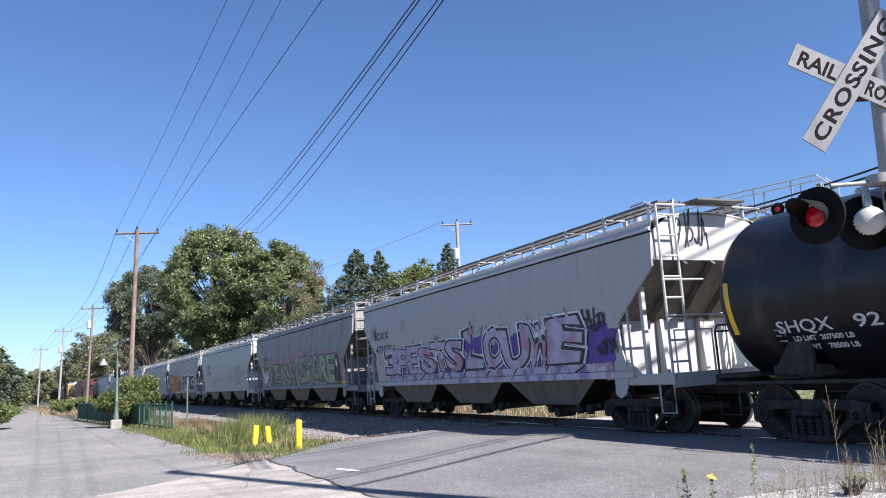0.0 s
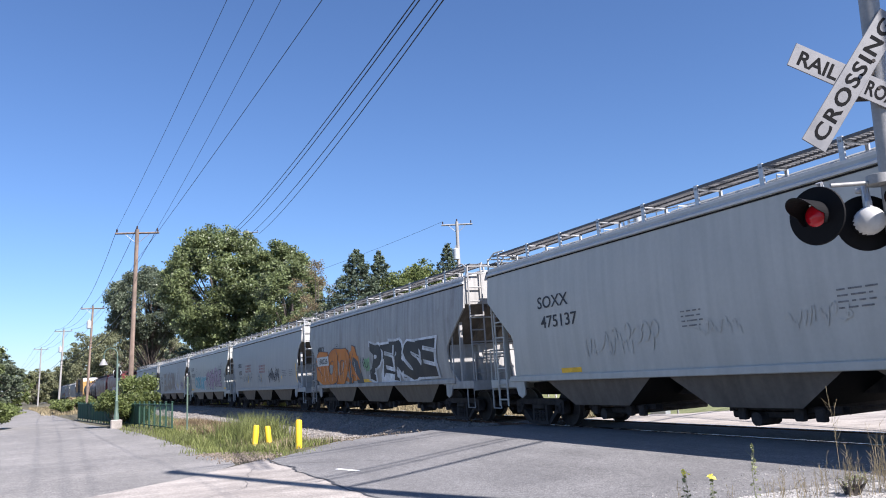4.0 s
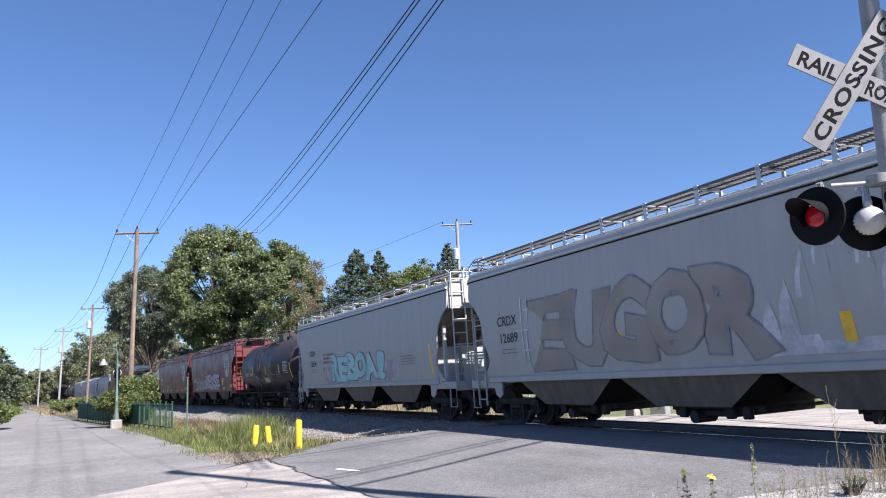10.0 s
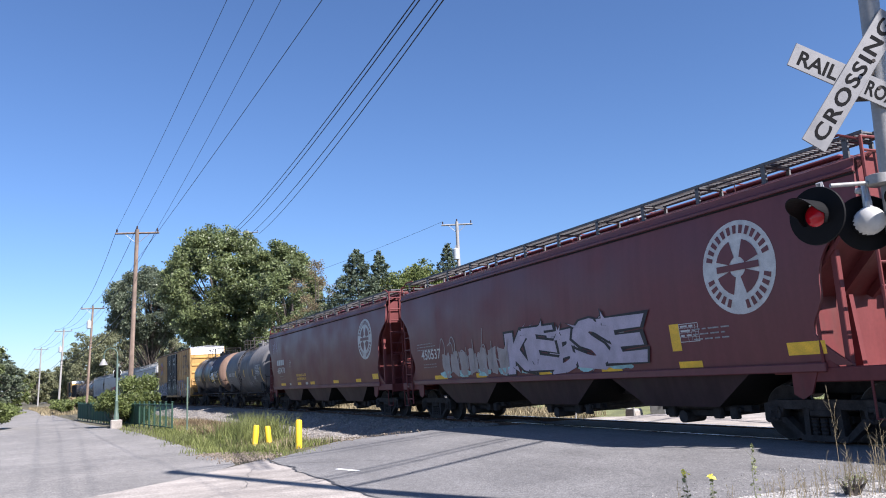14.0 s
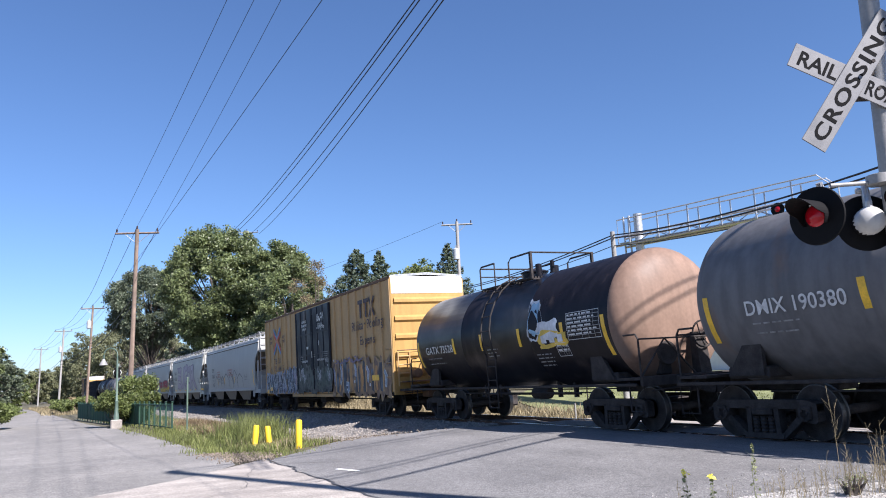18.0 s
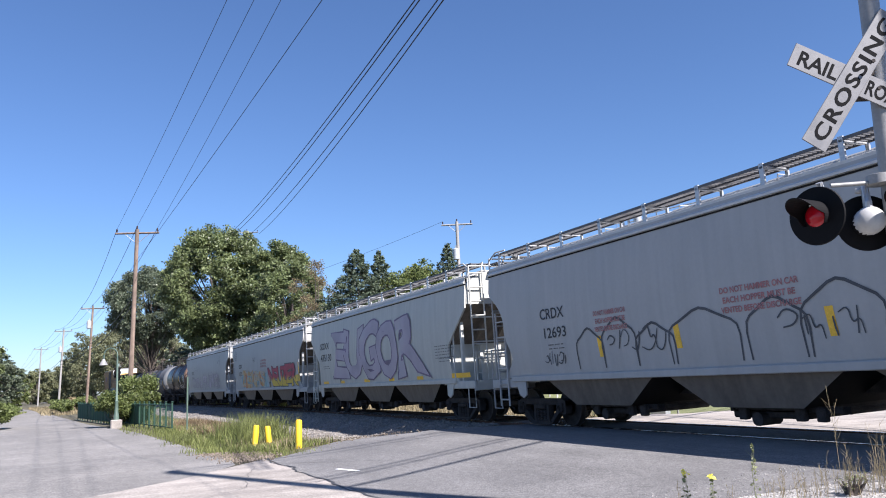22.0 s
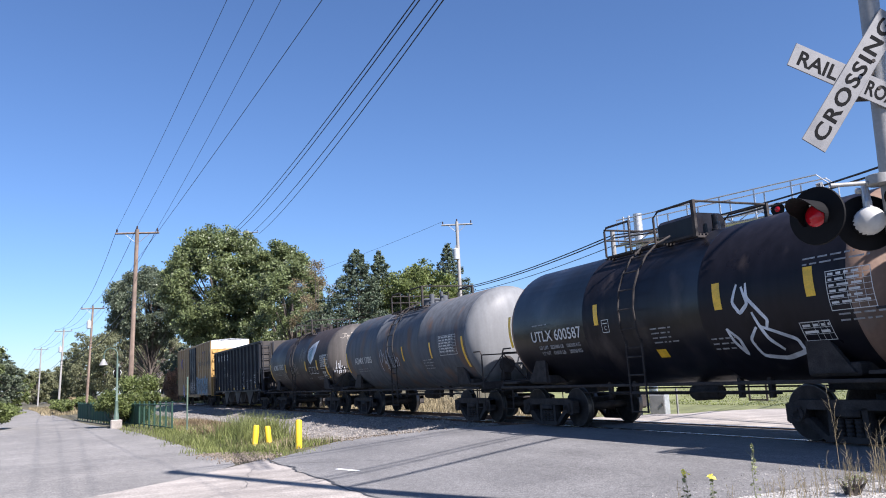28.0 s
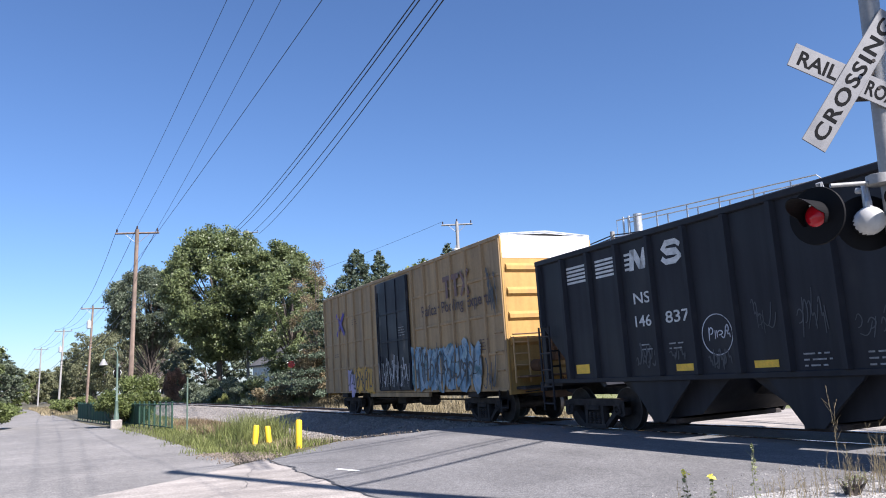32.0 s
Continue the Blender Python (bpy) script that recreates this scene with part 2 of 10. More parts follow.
# ---- ground, roads and track ----
DRY_SOIL = material("dry_grassy_soil", (0.1092, 0.0977, 0.0603), 0.95, vary=0.4, scale=0.35, fine=9, bump=0.5)
ASPHALT = material("aged_asphalt", (0.171, 0.166, 0.162), 0.9, vary=0.16, scale=0.6, fine=30, bump=0.5, speck=0.28, speck_scale=45, worn=((0.25, 1.6, 1.0), 0.10))
LANE_ASPHALT = material("weathered_lane_asphalt", (0.222, 0.211, 0.197), 0.92, vary=0.2, scale=0.5, fine=26, bump=0.5, speck=0.28, speck_scale=30, worn=((0.2, 0.6, 1.0), 0.09))
CONCRETE = material("pale_worn_concrete", (0.35, 0.315, 0.28), 0.9, vary=0.2, scale=1.2, fine=22, bump=0.4, speck=0.16, speck_scale=40, worn=((2.2, 0.5, 1.0), 0.18))
TAR = material("crack_sealer", (0.05, 0.05, 0.052), 0.6, vary=0.2, scale=6, bump=0.1)
GRAVEL = material("grey_gravel", (0.385, 0.37, 0.348), 0.95, vary=0.3, scale=1.5, fine=24, bump=0.9, speck=0.35, speck_scale=38)
BALLAST = material("ballast_bed", (0.205, 0.19, 0.175), 0.95, vary=0.4, scale=2.0, fine=18, bump=0.9)
STONE = material("ballast_stone", (0.265, 0.24, 0.215), 0.95, vary=0.25, scale=3, fine=30, bump=0.3, per_island=0.32)
PEBBLE = material("pale_pebbles", (0.36, 0.345, 0.325), 0.95, vary=0.2, scale=3, fine=30, bump=0.2, per_island=0.45)
LITTER = material("brown_leaf_litter", (0.19, 0.155, 0.12), 0.95, vary=0.3, scale=3, fine=30, bump=0.2, per_island=0.5)
TIE_WOOD = material("creosoted_tie", (0.07, 0.055, 0.045), 0.9, vary=0.4, scale=4, fine=30, bump=0.4)


def axis_points(spans):
    out = []
    for a, b, d in spans:
        n = max(1, round((b - a) / d))
        out += [a + (b - a) * i / n for i in range(n)]
    return out + [spans[-1][1]]


def sheet(name, xs, ys, lift, mat, wobble=0.0, keep=None, zf=None):
    g = G()
    w = len(ys)
    zf = zf or ground_z
    g.v = [(x, y, zf(x, y) + lift + (wobble * (noise.noise((x * 0.7, y * 0.7, 3.0))) if wobble else 0)) for x in xs for y in ys]
    for i in range(len(xs) - 1):
        for j in range(w - 1):
            if keep and not keep((xs[i] + xs[i + 1]) / 2, (ys[j] + ys[j + 1]) / 2):
                continue
            g.f.append((i * w + j, (i + 1) * w + j, (i + 1) * w + j + 1, i * w + j + 1))
    g.m = [0] * len(g.f)
    return part(name, g, mat, smooth=True)


GX = axis_points([(-3000, -500, 250), (-500, -140, 20), (-140, -45, 2.5), (-45, 12, 0.5), (12, 60, 3), (60, 400, 20), (400, 3000, 260)])
GY = axis_points([(-3000, -200, 250), (-200, -40, 10), (-40, -16, 2), (-16, 16, 0.4), (16, 60, 4), (60, 300, 20), (300, 3000, 250)])
tagged(sheet("ground", GX, GY, -0.03, DRY_SOIL), "dry grassy ground with bare soil", "ground", kind="structure")


def strip(name, edge_a, edge_b, lift, mat, n=24, zf=None):
    """A paved sheet between two edge lines, each a list of (x, y)."""
    zf = zf or ground_z
    def at(line, u):
        k = u * (len(line) - 1)
        i = min(len(line) - 2, int(k))
        f = k - i
        return (line[i][0] + (line[i + 1][0] - line[i][0]) * f, line[i][1] + (line[i + 1][1] - line[i][1]) * f)
    m = 10 * (len(edge_a) - 1)
    g = G()
    for i in range(m + 1):
        a, b = at(edge_a, i / m), at(edge_b, i / m)
        for j in range(n + 1):
            x, y = a[0] + (b[0] - a[0]) * j / n, a[1] + (b[1] - a[1]) * j / n
            g.v.append((x, y, zf(x, y) + lift))
    for i in range(m):
        for j in range(n):
            q = i * (n + 1) + j
            g.f.append((q, q + 1, q + n + 2, q + n + 1))
    g.m = [0] * len(g.f)
    return part(name, g, mat, smooth=True)


# the street over the crossing
ROAD_L = [(-18.2, -0.86), (-18.4, -2.0), (-19.6, -4.0), (-20.2, -5.2), (-18.6, -6.7), (-17.2, -8.02), (-14.2, -8.07), (-11.2, -8.06), (-9.2, -8.4), (-9.0, -30.0)]
ROAD_R = [(-4.3, -0.86), (-4.4, -2.0), (-6.3, -4.0), (-6.6, -5.0), (-6.8, -6.0), (-6.9, -7.0), (-6.9, -8.0), (-6.8, -9.0), (-6.5, -10.5), (-4.5, -30.0)]
tagged(strip("road", ROAD_L, ROAD_R, 0.006, ASPHALT), "grey asphalt street leading up to the rail crossing", "road", kind="structure")
tagged(strip("crossing_surface_middle", [(-18.3, -0.66), (-18.3, 0.66)], [(-4.6, -0.66), (-4.6, 0.66)], 0.012, ASPHALT), "asphalt between the rails of the crossing", "road", kind="structure")
tagged(strip("far_road", [(-18.3, 0.84), (-19.4, 3.2), (-20.4, 5.4), (-17.0, 7.5), (-10.0, 10.5), (0.0, 14.0)], [(8.0, 0.84), (8.0, 2.0), (8.0, 3.5), (8.0, 5.5), (8.0, 8.0), (8.0, 12.0)], 0.006, CONCRETE), "sunlit pale street beyond the tracks", "road", kind="structure")
LAWN = material("mown_grass", (0.1724, 0.1839, 0.0747), 0.9, vary=0.35, scale=0.8, fine=14, bump=0.5, speck=0.2, speck_scale=25)
tagged(strip("lawn_ground", [(-34.0, 7.6), (-27.0, 6.6), (-20.5, 5.6), (-17.0, 7.7), (-10.0, 10.7), (0.0, 14.2)], [(-60, 40), (-40, 40), (-25, 40), (-10, 40), (0, 40), (20, 40)], 0.004, LAWN), "sunlit mown lawn beyond the tracks", "lawn", kind="structure")
# the pale apron and the lane along the tracks
tagged(strip("apron", [(-17.5, -8.08), (-14.9, -8.05), (-12.8, -8.04), (-10.2, -8.03), (-8.9, -8.3)], [(-17.3, -8.25), (-15.0, -10.1), (-13.6, -11.7), (-12.0, -13.6), (-10.0, -16.0)], 0.009, CONCRETE), "pale worn concrete apron beside the street", "pavement", kind="structure")
tagged(strip("lane", [(-9.2, -14.2), (-11.6, -12.2), (-14.0, -10.5), (-16.8, -8.8), (-20.5, -8.5), (-26.5, -8.9), (-37.0, -9.6), (-52.0, -11.6), (-77.0, -13.9), (-110, -17.0), (-170, -24.0)],
             [(-9.2, -30), (-11.6, -30), (-14.0, -28), (-18.0, -26), (-22, -23), (-28, -19.5), (-40, -17.0), (-55, -17.0), (-78, -18.3), (-112, -21.0), (-171, -28.0)], 0.006, LANE_ASPHALT),
       "weathered grey asphalt lane along the tracks", "road", kind="structure")
tagged(strip("gravel_verge", [(-4.3, -2.1), (-6.4, -4.0), (-6.8, -5.0), (-7.0, -7.0), (-6.9, -10.0)], [(6.0, -2.1), (5.0, -4.0), (4.0, -5.0), (3.0, -7.0), (2.0, -10.0)], 0.004, GRAVEL), "grey gravel verge round the crossing signal", "ground", kind="structure")


# cracks and a joint between asphalt and apron
def crack(name, pts, w, lift, mat, label):
    g = G()
    rng = random.Random(5)
    rows = []
    for i in range(len(pts) - 1):
        for k in range(6):
            u = k / 6
            x = pts[i][0] + (pts[i + 1][0] - pts[i][0]) * u + rng.uniform(-0.03, 0.03)
            y = pts[i][1] + (pts[i + 1][1] - pts[i][1]) * u + rng.uniform(-0.03, 0.03)
            rows.append((x, y, w * rng.uniform(0.5, 1.2)))
    for i, (x, y, k) in enumerate(rows):
        a, b = rows[max(0, i - 1)], rows[min(len(rows) - 1, i + 1)]
        d = Vector((b[0] - a[0], b[1] - a[1])).normalized()
        for s in (-1, 1):
            px, py = x - s * d.y * k, y + s * d.x * k
            g.v.append((px, py, ground_z(px, py) + lift))
    g.f = [(2 * i, 2 * i + 1, 2 * i + 3, 2 * i + 2) for i in range(len(rows) - 1)]
    g.m = [0] * len(g.f)
    tagged(part(name, g, mat), label, "pavement", kind="structure")


crack("pavement_joint", [(-17.5, -8.02), (-16.3, -8.12), (-15.2, -7.98), (-14.4, -8.12), (-12.8, -8.02), (-11.5, -8.08), (-10.2, -8.03), (-8.6, -8.1)], 0.024, 0.016, TAR, "cracked tar joint between asphalt and apron")
crack("pavement_crack", [(-16.2, -8.0), (-14.6, -6.6), (-13.2, -5.9)], 0.006, 0.014, TAR, "thin crack in the asphalt street")
crack("apron_crack", [(-15.9, -8.6), (-14.4, -9.0), (-12.9, -9.3), (-11.4, -10.6)], 0.004, 0.014, TAR, "thin crack in the pale apron")
crack("lane_crack", [(-19.0, -9.0), (-17.0, -11.5), (-15.4, -13.5), (-13.0, -14.8)], 0.006, 0.012, TAR, "thin crack across the weathered lane")
g = G()
for p in ((-14.05, -7.50), (-13.35, -7.32), (-13.38, -7.22), (-14.08, -7.40)):
    g.v.append((p[0], p[1], ground_z(*p) + 0.013))
g.f, g.m = [(0, 1, 2, 3)], [0]
tagged(part("road_paint", g, WHITE), "short worn white paint stripe on the street", "road marking", kind="structure")


# ballast shoulders
def ballast_z(x, y):
    q = y - track_y(x)
    a = abs(q)
    if q > 0:
        z = -0.10 - 0.62 * smooth01(1.65, 3.5, a)
    else:
        z = -0.10 - 0.36 * smooth01(1.65, 3.7, a) - 0.08 * smooth01(4.6, 5.4, a)
    return z + 0.045 * noise.noise((x * 2.0, y * 2.0, 0.0)) + 0.04 * noise.noise((x * 0.5, y * 0.7, 5.0))


BED_X = axis_points([(-420, -140, 14), (-140, -60, 2.0), (-60, -19.5, 0.4)])
def bed(name, xs, lift, label):
    g = G()
    qs = [-5.4 + 8.95 * i / 28 for i in range(29)]
    for x in xs:
        for q in qs:
            y = track_y(x) + q
            g.v.append((x, y, ballast_z(x, y) + lift))
    for i in range(len(xs) - 1):
        for j in range(28):
            k = i * 29 + j
            g.f.append((k, k + 29, k + 30, k + 1))
    g.m = [0] * len(g.f)
    g.f = [q[::-1] for q in g.f]
    tagged(part(name, g, BALLAST, smooth=True), label, "ballast", kind="structure")


bed("ballast_bed", BED_X, 0.0, "grey crushed-stone ballast bed under the tracks")
bed("ballast_bed_beyond", axis_points([(-4.0, 60, 1.0), (60, 420, 15)]), 0.0, "grey crushed-stone ballast bed past the crossing")


def stones(name, n, place, lo, hi, mat, label):
    rng = random.Random(11)
    g = G()
    for _ in range(n):
        x, y, z = place(rng)
        r = rng.uniform(lo, hi)
        m = Euler((rng.uniform(0, 6), rng.uniform(0, 6), rng.uniform(0, 6))).to_matrix()
        v = [m @ Vector(p) * r * rng.uniform(0.8, 1.2) for p in ((1, 0, 0), (-1, 0.1, 0), (0, 0.9, 0.1), (0.1, -0.9, 0), (0, 0.1, 0.7), (0, 0, -0.7))]
        g.add([(p.x + x, p.y + y, p.z + z) for p in v], [(0, 2, 4), (2, 1, 4), (1, 3, 4), (3, 0, 4), (2, 0, 5), (1, 2, 5), (3, 1, 5), (0, 3, 5)])
    tagged(part(name, g, mat), label, "stones", kind="stuff")


def on_bed(rng):
    u = rng.random() ** 1.6
    x = -19.5 - 55 * u
    y = track_y(x) + rng.uniform(-5.4, -0.9)
    return x, y, ballast_z(x, y) + 0.005


stones("ballast_stones", 15000, on_bed, 0.022, 0.05, STONE, "loose grey crushed ballast stones beside the rail")


def on_verge(rng):
    x, y = rng.uniform(-7.6, -3.0), rng.uniform(-7.0, -2.6)
    if x < -6.6 and rng.random() < 0.7:
        x = rng.uniform(-6.6, -3)
    return x, y, ground_z(x, y) + 0.012


stones("verge_gravel", 8000, on_verge, 0.004, 0.013, PEBBLE, "scattered pale gravel on the verge")


def on_edge(rng):
    u = rng.random()
    x = -20.8 + rng.gauss(0, 0.8)
    y = -2.6 - 5.0 * u + rng.gauss(0, 0.2)
    return x - 0.6 * math.sin(u * 3.1), y, ground_z(x, y) + 0.012


stones("edge_gravel", 2600, on_edge, 0.012, 0.032, LITTER, "pale gravel along the street's edge")


def on_corner(rng):
    u = rng.random()
    x, y = -17.6 - 3.6 * u + rng.gauss(0, 0.35), -8.25 - 0.25 * u + rng.gauss(0, 0.28)
    return x, y, ground_z(x, y) + 0.012


stones("corner_litter", 2600, on_corner, 0.012, 0.04, LITTER, "brown leaf litter and rubble at the lane's corner")
# rails and ties
RAIL_PROFILE = [(-0.07, -0.175), (0.07, -0.175), (0.07, -0.16), (0.012, -0.14), (0.010, -0.045), (0.036, -0.035), (0.036, -0.008), (0.028, 0.0), (-0.028, 0.0), (-0.036, -0.008), (-0.036, -0.035), (-0.010, -0.045), (-0.012, -0.14), (-0.07, -0.16)]
track = new("railway_track")
tagged(track, "single railway track on wooden ties in stone ballast", "railway track", kind="structure")


def rail(side):
    g = G()
    xs = axis_points([(-420, -130, 10), (-130, 40, 2.5), (40, 420, 30)])
    n = len(RAIL_PROFILE)
    for x in xs:
        m = on_track(x)
        for y, z in RAIL_PROFILE:
            g.v.append(tuple(m @ Vector((0, side * 0.7525 + y, z))))
    for i in range(len(xs) - 1):
        for j in range(n):
            g.f.append((i * n + j, i * n + (j + 1) % n, (i + 1) * n + (j + 1) % n, (i + 1) * n + j))
            g.m.append(1 if j in (6, 7, 8) else 0)
    part("rail", g, [RUST, RAIL_TOP], track, "rusty steel rail with a polished top")


rail(-1)
rail(1)


def tie_build(g):
    g.box(-0.11, 0.11, -1.3, 1.3, -0.34, -0.175, 0.012)
    for y in (-0.7525, 0.7525):
        g.box(-0.10, 0.10, y - 0.16, y + 0.16, -0.176, -0.160)


TIE = shared("tie", tie_build, TIE_WOOD, "tie")
for i in range(240):
    x = -140 + i * 0.51
    if -19 < x < -4.2:
        continue
    part("tie", TIE, None, track, at=on_track(x))

# ---- the freight train ----
WHEEL_R = 0.457


def wheelset_mesh():
    def build(g):
        for s in (-1, 1):
            prof = [(0.80, 0.10), (0.80, 0.20), (0.755, 0.33), (0.79, 0.385), (0.805, 0.43), (0.80, 0.448)]
            g.slot = 0
            g.lathe([(s * d, r) for d, r in prof], 32, "y")
            g.slot = 1
            g.lathe([(s * 0.803, 0.436), (s * 0.80, 0.452), (s * 0.70, 0.460), (s * 0.695, 0.484), (s * 0.672, 0.484), (s * 0.668, 0.44)], 32, "y", caps=False)
            g.slot = 0
            g.lathe([(s * 0.672, 0.44), (s * 0.68, 0.36), (s * 0.72, 0.30), (s * 0.66, 0.18), (s * 0.64, 0.1)], 32, "y")
            g.lathe([(s * 0.80, 0.09), (s * 1.06, 0.09), (s * 1.07, 0.12), (s * 1.13, 0.12), (s * 1.14, 0.07)], 16, "y")
            for k in range(3):
                q = k * 2.094
                g.box(0.07 * math.cos(q) - 0.018, 0.07 * math.cos(q) + 0.018, s * 1.125, s * 1.158, 0.07 * math.sin(q) - 0.018, 0.07 * math.sin(q) + 0.018)
        g.lathe([(-0.7, 0.085), (0.7, 0.085)], 12, "y")
    return shared("wheelset", build, [STEEL_DARK, TREAD], "wheelset", True)


def side_frame_mesh():
    def build(g):
        y0, y1 = 0.93, 1.09
        top = [(-1.12, 0.62), (-0.9, 0.68), (0.9, 0.68), (1.12, 0.62), (1.12, 0.50), (0.72, 0.53), (-0.72, 0.53), (-1.12, 0.50)]
        g.prism(top, y0, y1)
        for s in (-1, 1):
            g.prism([(s * 1.12, 0.62), (s * 1.12, 0.34), (s * 1.06, 0.30), (s * 0.80, 0.34), (s * 0.72, 0.55)], y0 - 0.01, y1 + 0.01)
            g.prism([(s * 0.86, 0.38), (s * 0.70, 0.40), (s * 0.36, 0.10), (s * 0.42, 0.04)], y0, y1)
            g.prism([(s * 0.34, 0.56), (s * 0.24, 0.56), (s * 0.26, 0.10), (s * 0.36, 0.10)], y0, y1)
            g.box(s * 0.80, s * 1.02, y1, y1 + 0.05, 0.36, 0.58, 0.02)
        g.prism([(-0.44, 0.13), (-0.40, 0.04), (0.40, 0.04), (0.44, 0.13)], y0 - 0.02, y1 + 0.02)
    return shared("sideframe", build, STEEL_DARK, "side_frame")


def springs_mesh():
    def build(g):
        g.lathe([(0.13 + 0.03 * i, 0.066 if i % 2 else 0.05) for i in range(10)], 8, "z")
    return shared("springs", build, STEEL_DARK, "spring")


def bolster_mesh():
    def build(g):
        g.box(-0.19, 0.19, -0.95, 0.95, 0.40, 0.62, 0.04)
        g.lathe([(0.60, 0.24), (0.70, 0.22)], 16, "z")
        for s in (-1, 1):
            g.box(s * 0.30, s * 0.36, -0.85, 0.85, 0.30, 0.42, 0.02)
    return shared("bolster", build, STEEL_DARK, "truck")


WHEELSETS = {-0.889: [], 0.889: []}


def truck(car, x):
    tr = part("truck", bolster_mesh(), None, car, "cast steel two-axle truck caked in grime", at=pose(x, 0, 0))
    for s in (0, 180):
        part("side_frame", side_frame_mesh(), None, tr, at=pose(0, 0, 0, 0, 0, s))
        for k in range(6):
            part("spring", springs_mesh(), None, tr, at=pose(0, 0, 0, 0, 0, s) @ pose(-0.16 + 0.16 * (k % 3), 0.96 + 0.10 * (k // 3), 0))
        part("spring_seat", shared("seat", lambda g: g.box(-0.22, 0.22, 0.92, 1.12, 0.42, 0.53, 0.02), STEEL_DARK, "spring_seat"), None, tr, at=pose(0, 0, 0, 0, 0, s))
    for ax in (-0.889, 0.889):
        w = part("wheelset", wheelset_mesh(), None, tr, "steel wheels with bright worn treads", at=pose(ax, 0, WHEEL_R))
        WHEELSETS[ax].append(w)


def coupler(car, half, base):
    def build(g):
        g.box(base, half - 0.28, -0.08, 0.08, 0.80, 0.95, 0.02)
        g.prism([(half - 0.30, 0.78), (half - 0.30, 0.98), (half + 0.02, 1.0), (half + 0.05, 0.95), (half + 0.05, 0.80), (half, 0.74)], -0.13, 0.10)
        g.tube([(half - 0.5, 0.3, 0.9), (half - 0.25, 0.34, 0.55), (half, 0.30, 0.42), (half + 0.05, 0.25, 0.45)], 0.028, 6)
        g.tube([(half - 0.5, -1.3, 0.86), (half - 0.45, -0.4, 0.9), (half - 0.2, -0.05, 1.05)], 0.014, 5)
    for s in (0, 180):
        part("coupler", shared(("coupler", half, base), build, STEEL_DARK, "coupler", True), None, car, at=pose(0, 0, 0, 0, 0, s))


FONT_CACHE = {}


def glyphs(text, size, offset=0.0, shear=0.0, spacing=1.0, align="LEFT"):
    """Lettering as (vertices, faces) in a plane, from the built-in font."""
    key = (text, size, offset, shear, spacing, align)
    if key not in FONT_CACHE:
        cu = bpy.data.curves.new("lettering", "FONT")
        cu.body, cu.size, cu.offset, cu.shear, cu.space_character, cu.align_x = text, size, offset, shear, spacing, align
        cu.resolution_u = 3
        tmp = bpy.data.objects.new("lettering", cu)
        me = tmp.to_mesh()
        FONT_CACHE[key] = ([v.co.copy() for v in me.vertices], [tuple(p.vertices) for p in me.polygons])
        tmp.to_mesh_clear()
        bpy.data.objects.remove(tmp)
        bpy.data.curves.remove(cu)
    return FONT_CACHE[key]


def side_text(g, text, x, z, size, y, offset=0.0, shear=0.0, spacing=1.0, stretch=1.0, surf=None):
    """Lettering on the side that faces -y, reading along +x. surf(z): the depth of a curved side."""
    vs, fs = glyphs(text, size, offset, shear, spacing)
    g.add([(x + v.x * stretch, (surf(z + v.y) + y) if surf else y, z + v.y) for v in vs], fs)


def bars(g, x, z, w, rows, y, rng, h=0.05, gap=0.09, surf=None):
    """Unreadable small writing: rows of short bars."""
    for r in range(rows):
        zz, xx = z - r * gap, x
        end = x + w * rng.uniform(0.75, 1.0)
        while xx < end:
            l = rng.uniform(0.06, 0.26)
            yy = (surf(zz) + y) if surf else y
            g.add([(xx, yy, zz), (min(end, xx + l), yy, zz), (min(end, xx + l), (surf(zz + h) + y) if surf else y, zz + h), (xx, (surf(zz + h) + y) if surf else y, zz + h)], [(0, 1, 2, 3)])
            xx += l + 0.05


def patch(g, x0, x1, z0, z1, y, surf=None, skew=0.0):
    n = 4 if surf else 1
    rows = [(z0 + (z1 - z0) * i / n) for i in range(n + 1)]
    v = []
    for i, z in enumerate(rows):
        yy = surf(z) + y if surf else y
        v += [(x0 + skew * i / n, yy, z), (x1 + skew * i / n, yy, z)]
    g.add(v, [(2 * i, 2 * i + 1, 2 * i + 3, 2 * i + 2) for i in range(n)])


def blob(g, cx, cz, rx, rz, y, rng, n=28, surf=None):
    """A sprayed cloud of paint with an uneven edge."""
    ph = [rng.uniform(0, 6.28) for _ in range(3)]
    v = []
    for i in range(n):
        a = 2 * math.pi * i / n
        k = 1 + 0.13 * math.sin(3 * a + ph[0]) + 0.09 * math.sin(5 * a + ph[1]) + 0.07 * math.sin(9 * a + ph[2])
        ca, sa = math.cos(a), math.sin(a)
        x = cx + rx * k * math.copysign(abs(ca) ** 0.6, ca)
        z = cz + rz * k * math.copysign(abs(sa) ** 0.6, sa)
        v.append((x, (surf(z) + y) if surf else y, z))
    g.add(v, [tuple(range(n))])


def stroke(g, pts, w, y, surf=None):
    """A sprayed line along (x, z) points."""
    n = len(pts)
    v = []
    for i, (x, z) in enumerate(pts):
        a, b = pts[max(0, i - 1)], pts[min(n - 1, i + 1)]
        dx, dz = b[0] - a[0], b[1] - a[1]
        l = math.hypot(dx, dz) or 1.0
        k = w * (0.6 + 0.4 * math.sin(3.1 * (i + 0.4) / n))
        for s in (-1, 1):
            xx, zz = x - s * dz / l * k, z + s * dx / l * k
            v.append((xx, (surf(zz) + y) if surf else y, zz))
    g.add(v, [(2 * i, 2 * i + 1, 2 * i + 3, 2 * i + 2) for i in range(n - 1)])


